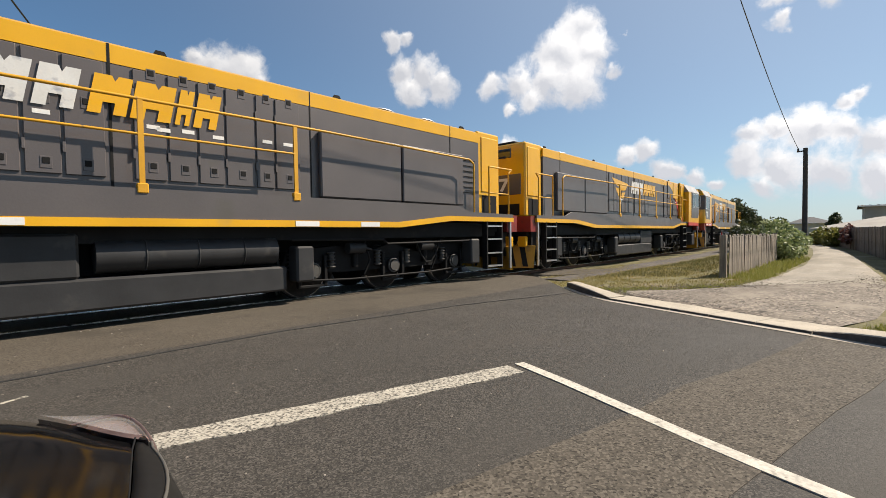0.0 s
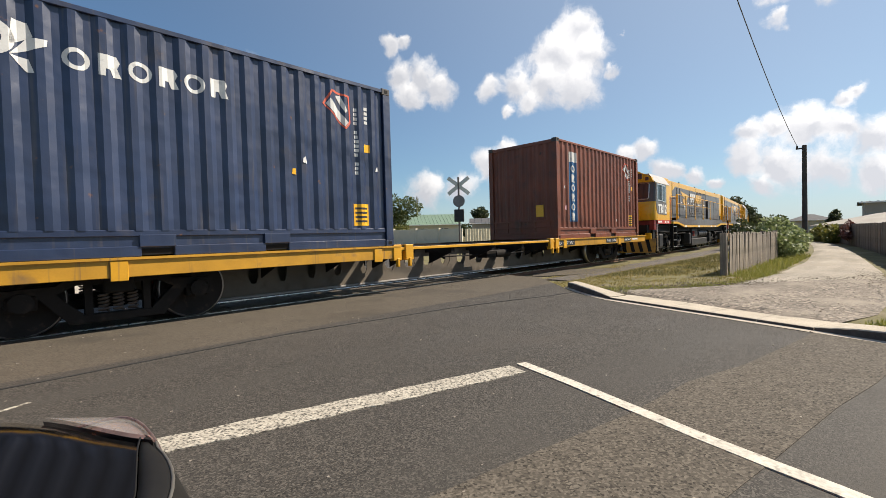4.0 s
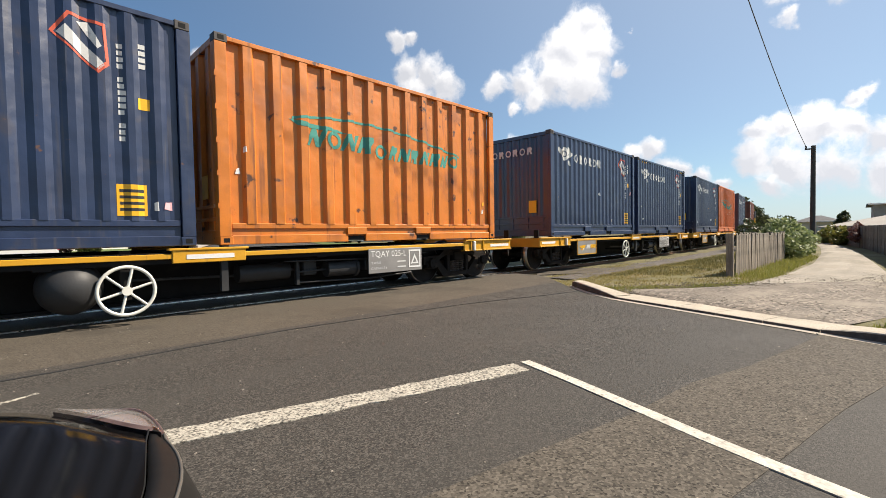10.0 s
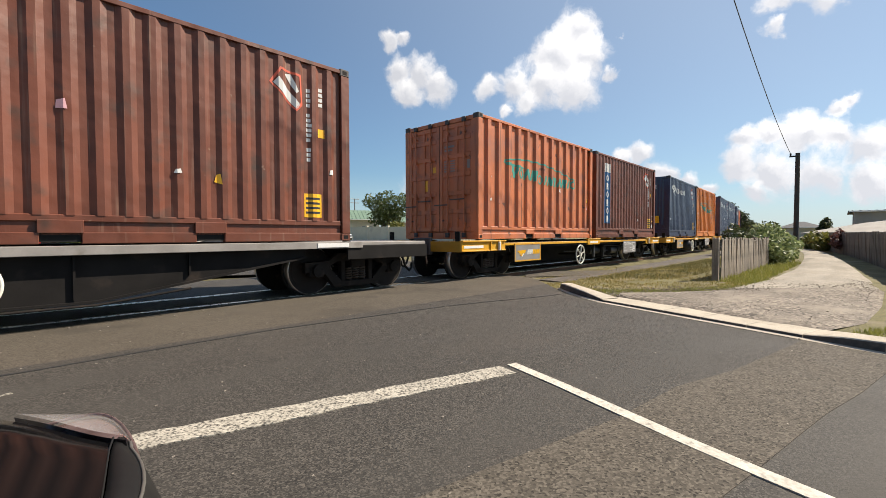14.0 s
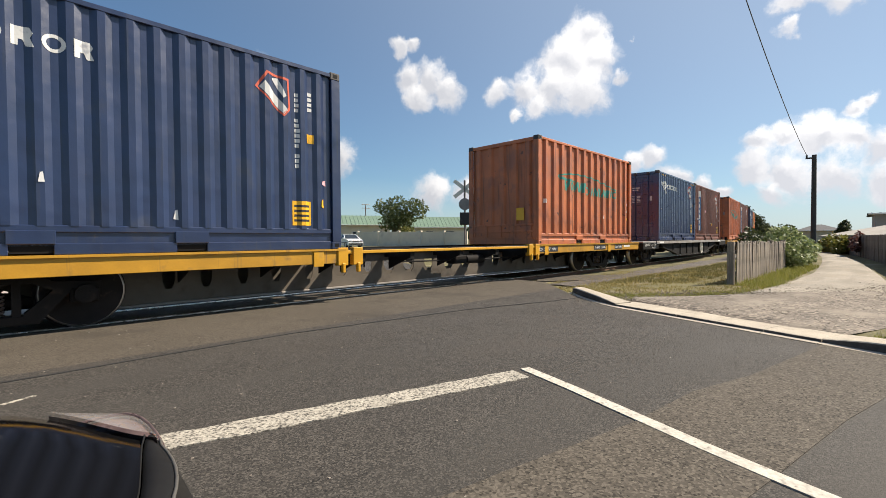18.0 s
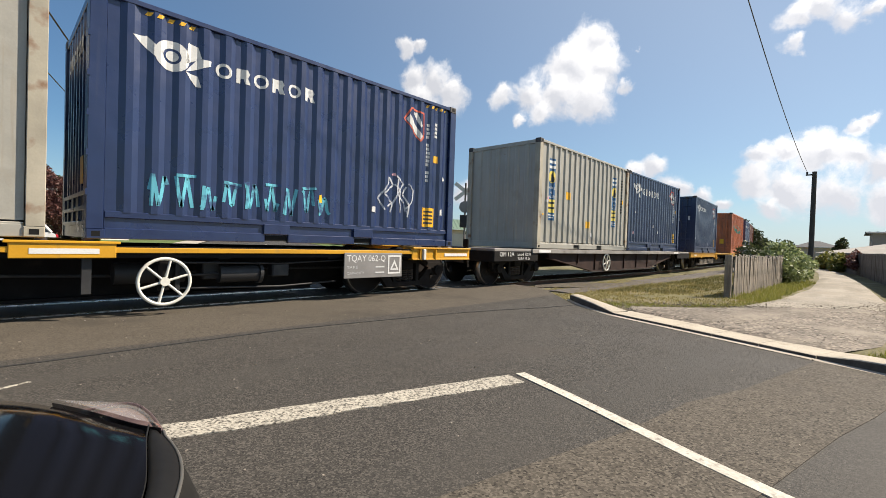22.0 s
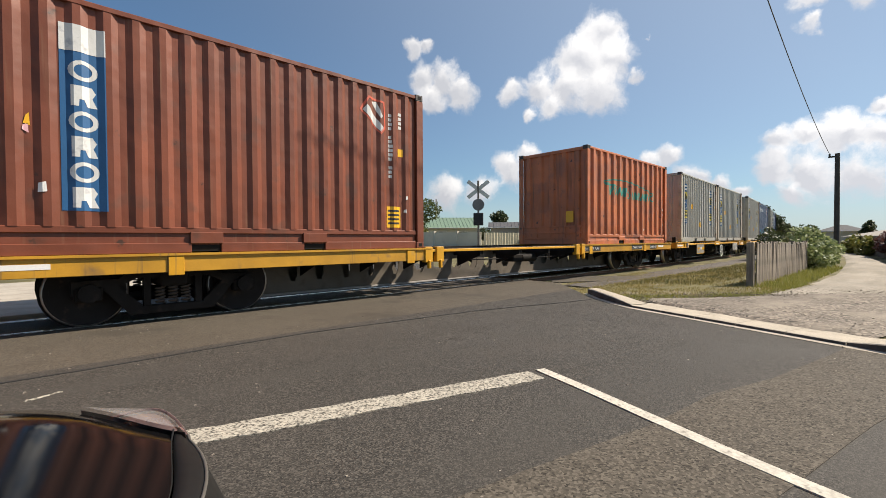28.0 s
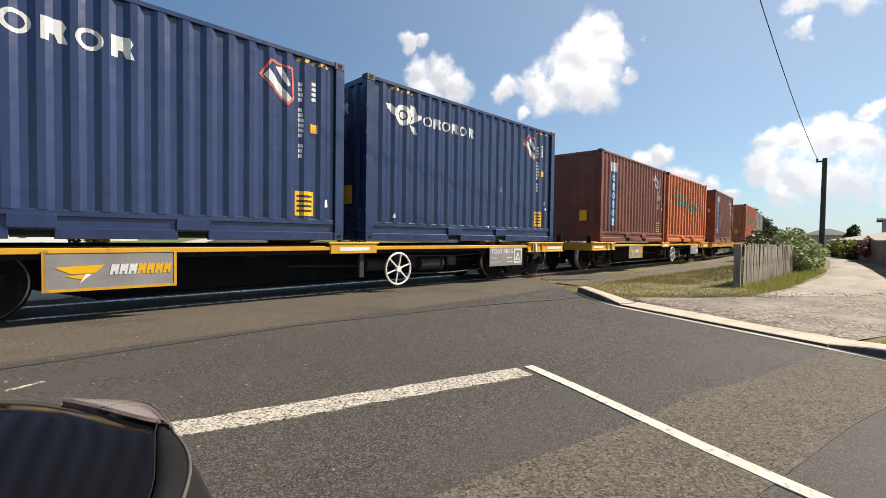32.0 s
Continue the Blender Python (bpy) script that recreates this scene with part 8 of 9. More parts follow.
# houses: walls with openings, pitched roofs with eaves
def house(label, at, turn, size, wall, roof, hip=0.3, high=2.6, pitch=1.1, holes=(), chimney=None, gable=True):
    """A low house: size along and across; holes: (side, place along it, width, sill, head)."""
    h = thing("house", label, "house", at=Matrix.Translation(at) @ pose(0, 0, 0, 0, 0, turn))
    L, W = size[0] / 2, size[1] / 2
    t = 0.2
    for name, a, b in (("front", (-L, -W), (L, -W)), ("back", (L, W), (-L, W)), ("right", (L, -W), (L, W)), ("left", (-L, W), (-L, -W))):
        a, b = Vector(a), Vector(b)
        d = (b - a).normalized()
        n = Vector((-d.y, d.x))
        span = (b - a).length
        cuts = sorted([k[1:] for k in holes if k[0] == name])
        sh = Shape()

        marks = sorted({-0.4, high, *[k[2] for k in cuts], *[k[3] for k in cuts]})

        def slab(p, q, z0, z1):
            c = [a + d * p, a + d * q, a + d * q + n * t, a + d * p + n * t]
            for u, v in zip(marks[:-1], marks[1:]):
                if z0 <= u and v <= z1:
                    sh.prism([tuple(w) for w in c], "z", u, v)

        x = 0.0 if name in ("front", "back") else t
        stop = span if name in ("front", "back") else span - t
        for c, wd, z0, z1 in cuts:
            slab(x, c - wd / 2, -0.4, high)
            slab(c - wd / 2, c + wd / 2, -0.4, z0)
            slab(c - wd / 2, c + wd / 2, z1, high)
            x = c + wd / 2
        slab(x, stop, -0.4, high)
        wl = part("wall", sh.weld(), wall, h)
        for c, wd, z0, z1 in cuts:
            p = a + d * c + n * 0.1
            ang = math.degrees(math.atan2(d.y, d.x))
            win = part("window", Shape().box(-wd / 2, wd / 2, 0.0, 0.02, z0, z1), "window_dark", wl, at=pose(p.x, p.y, 0, 0, 0, ang))
            sh2 = Shape()
            for q in ((-wd / 2, -wd / 2 + 0.06, z0, z1), (wd / 2 - 0.06, wd / 2, z0, z1), (-wd / 2, wd / 2, z1 - 0.06, z1), (-wd / 2, wd / 2, z0, z0 + 0.06), (-0.03, 0.03, z0, z1)):
                sh2.box(q[0], q[1], -0.05, -0.005, q[2], q[3])
            part("window_frame", sh2, "white", win)
    e = 0.45
    sh = Shape()
    inset = 0.0 if gable else W
    ridge = [(-L - e + inset, 0, high + pitch), (L + e - inset, 0, high + pitch)]
    eave = [(-L - e, -W - e, high - 0.1), (L + e, -W - e, high - 0.1), (L + e, W + e, high - 0.1), (-L - e, W + e, high - 0.1)]
    vs = eave + ridge + [(x, y, z + 0.07) for x, y, z in eave + ridge]
    sh.add(vs, [(0, 1, 5, 4), (2, 3, 4, 5), (6, 10, 11, 7), (8, 11, 10, 9), (0, 6, 7, 1), (2, 8, 9, 3), (1, 7, 8, 2), (3, 9, 6, 0)] + ([(1, 2, 5), (3, 0, 4), (7, 11, 8), (9, 10, 6)] if not gable else [(4, 10, 6, 0), (3, 9, 10, 4), (5, 1, 7, 11), (5, 11, 8, 2)]))
    rf = part("roof", sh, roof, h)
    rib = Shape()
    k = -L - e + 0.3
    while k < L + e:
        if gable:
            for s in (-1, 1):
                rib.add([(k - 0.03, s * (W + e), high - 0.03), (k + 0.03, s * (W + e), high - 0.03), (k + 0.03, 0, high + pitch + 0.075), (k - 0.03, 0, high + pitch + 0.075), (k, s * (W + e), high + 0.02), (k, 0, high + pitch + 0.12)],
                        [(0, 4, 5, 3), (4, 1, 2, 5)])
        k += 0.6
    if gable and rib.f:
        part("roof_rib", rib, roof, rf)
        for s in (-1, 1):
            part("gable", Shape().prism([(-W, high - 0.02), (W, high - 0.02), (0, high + pitch - 0.12)], "x", s * L - 0.1, s * L + 0.1), wall, h)
    part("gutter", Shape().box(-L - e, L + e, -W - e - 0.1, -W - e, high - 0.14, high - 0.03, 0.01), "white", h)
    if chimney:
        part("chimney", Shape().box(chimney[0] - 0.5, chimney[0] + 0.5, chimney[1] - 0.35, chimney[1] + 0.35, high - 0.6, chimney[2], 0.02), "wall_white", h)
    return h


win = (("front", 2.2, 1.5, 0.9, 2.1), ("front", 5.4, 1.3, 0.9, 2.1), ("front", 8.6, 1.6, 0.9, 2.1), ("left", 3.0, 1.4, 0.9, 2.0), ("right", 3.0, 1.4, 0.9, 2.0))
# across the line, from the heading of the road round to the bend
house("cream weatherboard house with a pale green iron roof", polar(56.2, 72, 0.35), -28, (10.5, 7.5), "wall_cream", "roof_green", high=3.1, pitch=1.5, holes=win)
house("low house with a green iron roof behind the wall", polar(46.8, 74, 0.4), -35, (11, 7), "wall_cream", "roof_green", high=2.7, pitch=1.7, holes=win)
house("cream house with a bright green roof down the street", polar(61.3, 96, 0.5), -20, (10, 7), "wall_cream", "roof_green", high=2.6, pitch=1.2, holes=win)
house("small pale house among trees down the street", polar(65.5, 125, 0.7), -15, (10, 7), "wall_white", "roof_pale", high=2.6, pitch=1.2, holes=win)
house("grey house with a low roof behind the sheet fence", polar(35.5, 78, 0.3), -50, (13, 7), "wall_grey", "roof_grey", high=2.9, pitch=0.9, holes=win)
house("white cottage beyond the sheet fence", polar(31.5, 82, 0.3), -55, (9, 6), "wall_white", "roof_grey", high=2.7, pitch=1.0, holes=win)
# beside the drive
house("dark-roofed low house beyond the end of the drive", polar(4.5, 92, 0.0), -84, (5, 5.0), "wall_cream", "roof_grey", high=2.15, pitch=0.85, holes=win[3:], gable=False)
house("long pale-roofed building behind the boundary fence", polar(-1.0, 46, -0.35), 8, (15, 7), "wall_cream", "roof_plain", high=1.55, pitch=0.72, gable=False)
house("flat two-storey house with a dark fascia", polar(-0.9, 64, 0.0), -88, (3.4, 8), "wall_grey", "roof_grey", high=3.35, pitch=0.12, holes=(("left", 1.7, 1.2, 2.2, 3.0),))
# behind the white car
house("cream house with a tiled roof and a tall white chimney", Vector((-3.2, 37.5, 0.35)), 4, (10, 8), "wall_cream", "roof_red", high=3.0, pitch=1.5, gable=False, chimney=(4.2, -2.6, 5.45),
      holes=(("front", 8.0, 1.2, 0.9, 2.2), ("front", 5.0, 1.6, 0.9, 2.2), ("right", 2, 1.2, 0.9, 2.1)))

# walls and fences across the line
def run_wall(name, label, a, b, high, thick, mat, kind="wall", posts=0, cap=None):
    w = thing(name, label, kind)
    a, b = Vector((a[0], a[1])), Vector((b[0], b[1]))
    d = (b - a).normalized()
    n = Vector((-d.y, d.x)) * thick / 2
    k = max(1, posts)
    for i in range(k):
        p, q = a.lerp(b, i / k), a.lerp(b, (i + 1) / k - (0.004 if posts else 0))
        z = level((p.x + q.x) / 2, (p.y + q.y) / 2)
        part("wall_panel", Shape().prism([tuple(p - n), tuple(q - n), tuple(q + n), tuple(p + n)], "z", z - 0.4, z + high), mat, w)
        if posts:
            part("pier", Shape().box(p.x - thick * 0.8, p.x + thick * 0.8, p.y - thick * 0.8, p.y + thick * 0.8, z - 0.3, z + high * 1.08, 0.01), mat, w)
    return w


run_wall("rendered_wall", "long smooth cream rendered front wall", polar(55.6, 57), polar(41.5, 50), 1.75, 0.2, "wall_cream", posts=5)
run_wall("garden_wall", "low white stepped garden wall", (0.6, 39.0), (7.2, 40.6), 0.62, 0.25, "wall_white", posts=5)
sheet = thing("sheet_fence", "cream corrugated steel sheet fence beside the line", "fence")
a, b = polar(41.2, 43), polar(30.5, 50)
n = 34
for i in range(n):
    p, q = a.lerp(b, i / n), a.lerp(b, (i + 0.92) / n)
    m = p.lerp(q, 0.5) + Vector((0.05, -0.06, 0))
    z = level(p.x, p.y)
    part("fence_sheet", Shape().prism([(p.x, p.y), (m.x, m.y), (q.x, q.y), (q.x + 0.04, q.y + 0.05), (p.x + 0.04, p.y + 0.05)], "z", z - 0.1, z + 1.68), "sheet_cream", sheet)
shed = thing("grey_fence", "tall grey timber fence with a shed roof behind", "fence")
a, b = polar(79.8, 66), polar(75.4, 70)
for i in range(30):
    p = a.lerp(b, i / 30)
    part("paling", Shape().box(p.x - 0.1, p.x + 0.09, p.y - 0.02, p.y + 0.02, 0.3, 2.3), "timber", shed)
house("long low grey shed behind the timber fence", polar(77.6, 74, 0.4), -12, (7, 4), "wall_grey", "roof_pale", high=2.5, pitch=0.4)

# poles and wires down the street
def street_pole(label, turn, d, el, arms, dark="pole", lean=0.0, gear=False, base=None):
    at = polar(turn, d) if base is None else polar(turn, d, base)
    p = thing("power_pole", label, "pole", "street power poles", Matrix.Translation(at))
    top = up(d, el) - at.z
    part("shaft", Shape().cyl((0, 0, -0.3), (lean, 0, top), 0.19, 10, 0.12), dark, p)
    out = []
    for z, w in arms:
        arm = part("crossarm", Shape().box(-w, w, -0.12, -0.02, top - z - 0.06, top - z + 0.05, 0.01), "timber", p, at=pose(lean * (top - z) / top, 0, 0))
        for k in (-0.92, -0.4, 0.4, 0.92):
            part("insulator", Shape().cyl((w * k, -0.07, top - z + 0.04), (w * k, -0.07, top - z + 0.2), 0.045, 8), "white_metal", arm)
        out.append(Vector((at.x, at.y, at.z + top - z)))
    if gear:
        z = top - gear
        part("transformer", Shape().box(-0.75, 0.05, -0.65, -0.1, z - 0.45, z + 0.35, 0.05), "pole_dark", p, "dark transformer box", pose(0.25, 0, 0))
        sh = Shape()
        for s in (-1, 1):
            for k in range(3):
                w = 0.9 + k * 0.35
                sh.tube([(s * 0.3, -0.3, z - 0.2), (s * (w * 0.6), -0.2, z - 0.75 - 0.08 * k), (s * w, -0.1, z - 0.5), (s * (w + 0.1), -0.1, z + 0.1)], 0.03, 5)
        sh.box(-1.7, 1.7, -0.08, 0.02, z + 0.1, z + 0.2)
        part("droppers", sh, "pole_dark", p)
    return p, out


_, one = street_pole("tall timber power pole with crossarms and a transformer", 77.6, 45, 12.45, ((0.1, 1.35), (1.2, 1.3), (2.4, 1.3)), gear=4.4, lean=-0.35)
_, two = street_pole("timber power pole with crossarms down the street", 79.85, 80, 7.8, ((0.1, 1.3), (1.5, 1.3), (4.0, 1.6)))
_, three = street_pole("timber power pole with one crossarm down the street", 75.15, 92, 5.05, ((0.1, 1.6),))
street_pole("far timber power pole down the street", 73.95, 125, 3.6, ((0.1, 1.4),))
street_pole("far timber power pole down the street", 71.9, 165, 2.9, ((0.1, 1.4),))
street_pole("far power pole behind the cream house", 54.6, 110, 4.6, ((0.1, 1.2), (1.0, 1.2)))
street_pole("thin pole behind the wall", 47.3, 90, 5.3, ())
for name, turn, d, el, tgt, sag in (("power_line", 92, 20, 27, polar(78.1, 45, up(45, 8.5)), 0.35), ("power_line", 92, 30, 20.5, polar(79.9, 80, up(80, 7.75)), 0.4)):
    tagged(cable(name, polar(turn, d, up(d, el)), tgt, sag, 0.038), "black overhead power cable sagging over the street", "cable")
for k in (-1.2, 0.0, 1.2):
    tagged(cable("power_line", one[0] + Vector((k, 0, 0.2)), two[0] + Vector((k, 0, 0.2)), 0.8, 0.012, n=10), "thin overhead power line between street poles", "cable")
tagged(cable("power_line", two[2], three[0], 0.9, 0.02, n=10), "thin overhead power line between street poles", "cable")
tagged(cable("power_line", two[2], polar(86, 90, up(90, 4.6)), 0.7, 0.016, n=10), "thin overhead power line between street poles", "cable")

# the crossing's warning sign, seen from behind
sign = thing("crossing_sign", "railway crossing warning sign, seen from the back", "sign", at=Matrix.Translation(polar(41.9, 27, 0.25)))
hh = up(27, 7.4) - 0.25
part("post", Shape().cyl((0, 0, -0.3), (0, 0, hh + 0.1), 0.06, 10), "pole", sign)
for a in (38, -38):
    sh = Shape().box(-0.8, 0.8, -0.03, -0.015, -0.115, 0.115, 0.004)
    part("cross_board", sh, "white_metal", sign, at=Matrix.Translation((0, 0, hh - 0.42)) @ pose(0, 0, 0, 0, 0, -48) @ pose(0, 0, 0, 0, a, 0))
disc_ob = Shape().cyl((0, -0.06, hh - 1.35), (0, -0.02, hh - 1.35), 0.36, 20)
part("signal_disc", disc_ob, "plate_grey", sign, at=pose(0, 0, 0, 0, 0, -48))
part("signal_hood", Shape().box(-0.3, 0.3, -0.14, 0.14, hh - 2.6, hh - 1.85, 0.03), "tank_grey", sign, at=pose(0, 0, 0, 0, 0, -48))

# trees and shrubs across the line
tree("round green tree behind the cream wall", polar(50.6, 60, 0.35), 6.6, 6.4, "leaf", 4200, 0.2, 71, 0.4, 0.25)
shrub("yellow-green shrub beside the wall", polar(49.0, 56, 0.4), (1.5, 1.2, 1.3), "leaf_yellow", 1300, 0.16, 72)
shrub("round green bush against the sheet fence", polar(35.4, 46, 0.25), (1.2, 1.0, 1.05), "leaf", 1300, 0.14, 73)
tree("dark red-leaved plum tree in the front garden", Vector((2.45, 33.5, 0.3)), 3.75, 3.5, "leaf_red", 7000, 0.11, 74, 0.2, 0.06)
tree("dark red-leaved plum tree beside the chimney", Vector((2.1, 35, 0.3)), 4.4, 2.4, "leaf_red", 4200, 0.11, 86, 0.2, 0.12)
shrub("leafy yellow-green shrub beside the plum tree", Vector((3.95, 33.4, 0.3)), (0.95, 0.9, 1.25), "leaf_yellow", 4200, 0.1, 75)
shrub("green garden shrub behind the low wall", Vector((6.2, 42.0, 0.4)), (1.9, 1.2, 0.95), "leaf_yellow", 3600, 0.11, 76)
tree("big spreading dark tree down the street", polar(71.9, 118), 8.3, 10, "leaf", 9000, 0.24, 77, 0.6, 0.25)
tree("dark broad street tree far off", polar(70.9, 135), 6.8, 8.5, "leaf_dark", 6000, 0.24, 78, 0.5, 0.15)
tree("dark broad street tree far off", polar(66.6, 128), 4.6, 7.5, "leaf", 4400, 0.24, 79, 0.5, 0.15)
tree("green street tree behind the timber fence", polar(76.2, 96), 6.6, 7, "leaf_olive", 6500, 0.2, 80, 0.5, 0.2)
tree("green street tree behind the timber fence", polar(73.9, 100), 4.4, 5, "leaf_olive", 4200, 0.2, 81, 0.5, 0.2)
tree("yellow-green tree behind the house", Vector((-5.5, 47, 0.4)), 8.0, 6.5, "leaf_yellow", 2200, 0.22, 82, 0.4)
tree("palm-like dark tree behind the grey house", polar(39.1, 100, 0.4), 7.2, 4.2, "leaf_dark", 1200, 0.4, 83, 0.4, 0.6)
tree("dark tree behind the grey house", polar(32.6, 96, 0.4), 4.8, 9, "leaf_dark", 1500, 0.34, 84, 0.4, 0.2)
tree("dark bush tree beside the sheet fence", polar(29.5, 62, 0.3), 4.4, 6, "leaf_dark", 1800, 0.26, 85, 0.4, 0.15)
for i, (turn, d, h, w) in enumerate(((64.5, 150, 5.2, 9), (62.8, 160, 5.6, 10), (60, 140, 4.6, 8), (58.3, 150, 5.0, 9), (66.3, 145, 4.8, 8), (81.5, 110, 5.5, 9), (83.5, 100, 5.0, 8), (78.6, 105, 5.4, 8), (44.5, 120, 4.4, 9), (41, 130, 4.4, 9), (27, 120, 5, 12), (23, 130, 5, 12), (19, 130, 5.5, 12), (14, 140, 5.5, 12))):
    tree("dark green tree on the skyline", polar(turn, d), h, w, ("leaf_dark", "leaf", "leaf_olive")[i % 3], 2400, 0.3, 90 + i, 0.5, 0.12)

# the low hill on the skyline, with its houses
hill = Shape()
rows = []
for j in range(9):
    row = []
    for i in range(41):
        turn = 98 - i * 1.25
        crest = 4.05 * math.exp(-((turn - 84) / 9.5) ** 2) + 2.0 * math.exp(-((turn - 66) / 10) ** 2) + 0.4
        d = 150 + 33 * j
        h = up(410, crest) * step(j, 0, 8) * (1 + 0.04 * noise.noise(Vector((turn * 0.7, j, 0)))) + 1.0
        x, y = d * math.cos(radians(turn)), d * math.sin(radians(turn))
        row.append((x, y, h - 1.2 * (j == 0)))
    rows.append(row)
hill.sheet([r[::-1] for r in rows])
setting("hillside", hill, "hill", "low wooded hillside with dry paddocks")
rng = random.Random(77)
woods = Shape()
for i in range(900):
    turn, j = rng.uniform(62, 97), rng.uniform(1.5, 8)
    if noise.noise(Vector((turn * 0.5, j * 0.6, 5))) < -0.05 and j < 7.2:
        continue
    crest = 4.05 * math.exp(-((turn - 84) / 9.5) ** 2) + 2.0 * math.exp(-((turn - 66) / 10) ** 2) + 0.4
    d = 150 + 33 * j
    h = up(410, crest) * step(j, 0, 8) + 1.0
    c = Vector((d * math.cos(radians(turn)), d * math.sin(radians(turn)), h))
    r = rng.uniform(1.5, 3.4)
    for k in range(14):
        q = c + Vector((rng.uniform(-r, r), rng.uniform(-r, r), rng.uniform(-0.3, 1.0) * r))
        a = Vector((rng.uniform(-1, 1), rng.uniform(-1, 1), rng.uniform(-1, 1))).normalized() * r * 0.6
        b = a.cross(Vector((rng.uniform(-1, 1), rng.uniform(-1, 1), rng.uniform(-1, 1)))).normalized() * r * 0.45
        woods.add([q - a, q + b, q + a, q - b], [(0, 1, 2, 3)])
tagged(part("woodland", woods, "leaf_dark"), "dark scrub and trees over the far hillside", "woods", kind="stuff")
for i, (turn, j) in enumerate(((84.6, 6.2), (83.2, 6.6), (82.0, 5.8), (80.6, 6.3), (79.0, 5.9), (85.8, 5.5))):
    d = 150 + 33 * j
    h = up(410, 4.05 * math.exp(-((turn - 84) / 9.5) ** 2) + 2.0 * math.exp(-((turn - 66) / 10) ** 2) + 0.4) * step(j, 0, 8)
    house("far pale house on the hillside", polar(turn, d, h), 10 * i, (9, 7), "wall_white", "roof_grey", high=3.0, pitch=1.2)


# ---- cars ----
def car(label, at, turn, paint, estate=True, name="car"):
    """A small road car: front at +x."""
    c = thing(name, label, "car", at=at @ pose(0, 0, 0, 0, 0, turn))
    body = Shape().prism([(-1.95, 0.25), (-1.98, 0.6), (-1.9, 0.86), (-1.75, 0.92), (1.0, 0.94), (1.75, 0.82), (1.95, 0.64), (1.97, 0.25)], "y", -0.82, 0.82)
    part("body", body, paint, c)
    cab = Shape()
    lo = [(-1.78, -0.8, 0.92), (1.02, -0.8, 0.93), (1.02, 0.8, 0.93), (-1.78, 0.8, 0.92)]
    hi = [(-1.4, -0.62, 1.38), (0.32, -0.62, 1.38), (0.32, 0.62, 1.38), (-1.4, 0.62, 1.38)]
    cab.add(lo + hi, [(0, 1, 5, 4), (1, 2, 6, 5), (2, 3, 7, 6), (3, 0, 4, 7), (4, 5, 6, 7)])
    part("glasshouse", cab, "window_dark", c, "dark windows")
    roof = Shape().box(-1.44, 0.36, -0.64, 0.64, 1.37, 1.43, 0.02)
    for s in (-1, 1):
        for (x0, z0), (x1, z1) in (((-1.78, 0.92), (-1.4, 1.4)), ((-0.95, 0.92), (-0.85, 1.4)), ((-0.1, 0.92), (-0.12, 1.4)), ((1.02, 0.93), (0.32, 1.4))):
            roof.tube([(x0, s * 0.805, z0), (x1, s * 0.63, z1)], 0.05, 6)
    part("roof", roof, paint, c)
    for x in (-1.2, 1.2):
        for s in (-1, 1):
            w = part("wheel", Shape().cyl((x, s * 0.66, 0.3), (x, s * 0.84, 0.3), 0.3, 20), "rubber", c)
            part("rim", Shape().cyl((x, s * 0.8, 0.3), (x, s * 0.846, 0.3), 0.19, 16), "silver", w)
    for s in (-1, 1):
        part("tail_light", Shape().box(-1.99, -1.9, min(s * 0.55, s * 0.82), max(s * 0.55, s * 0.82), 0.68, 0.84, 0.02), "red_lens", c)
        part("headlight", Shape().box(1.8, 1.98, min(s * 0.45, s * 0.78), max(s * 0.45, s * 0.78), 0.6, 0.76, 0.03), "chrome", c)
        part("mirror", Shape().box(0.75, 0.9, min(s * 0.82, s * 0.98), max(s * 0.82, s * 0.98), 0.92, 1.05, 0.02), paint, c)
        part("door_handle", Shape().box(-0.75, -0.55, s * 0.82 - 0.015, s * 0.82 + 0.015, 0.78, 0.82), "car_trim", c)
        part("side_moulding", Shape().box(-1.8, 1.7, s * 0.82 - 0.012, s * 0.82 + 0.012, 0.5, 0.56), "car_trim", c)
    part("bumper", Shape().box(-2.02, -1.9, -0.8, 0.8, 0.32, 0.5, 0.03).box(1.9, 2.02, -0.8, 0.8, 0.3, 0.48, 0.03), "car_trim", c)
    part("grille", Shape().box(1.95, 1.99, -0.4, 0.4, 0.62, 0.74, 0.01), "car_trim", c)
    return c


car("white hatchback parked in front of the house", Matrix.Translation((-0.12, 24.2, level(-0.5, 24.2) - 0.06)), 176, "car_white")
car("white car parked against the cream wall", Matrix.Translation(polar(56.8, 48)), -100, "car_white")
car("dark car parked far down the street", Matrix.Translation(polar(66.6, 108)), 70, "car_black")
van = thing("delivery_van", "white van coming down the far street", "van", at=Matrix.Translation(polar(69.0, 102)) @ pose(0, 0, 0, 0, 0, -112))
part("body", Shape().box(-2.4, 1.4, -0.95, 0.95, 0.35, 2.3, 0.08).prism([(1.4, 0.35), (2.2, 0.4), (2.2, 1.05), (1.4, 2.1)], "y", -0.93, 0.93), "car_white", van)
part("windscreen", Shape().add([(2.16, -0.8, 1.15), (2.16, 0.8, 1.15), (1.5, 0.75, 2.0), (1.5, -0.75, 2.0)], [(0, 1, 2, 3)]), "window_dark", van)
for x in (-1.5, 1.5):
    for s in (-1, 1):
        part("wheel", Shape().cyl((x, s * 0.75, 0.33), (x, s * 0.97, 0.33), 0.33, 16), "rubber", van)

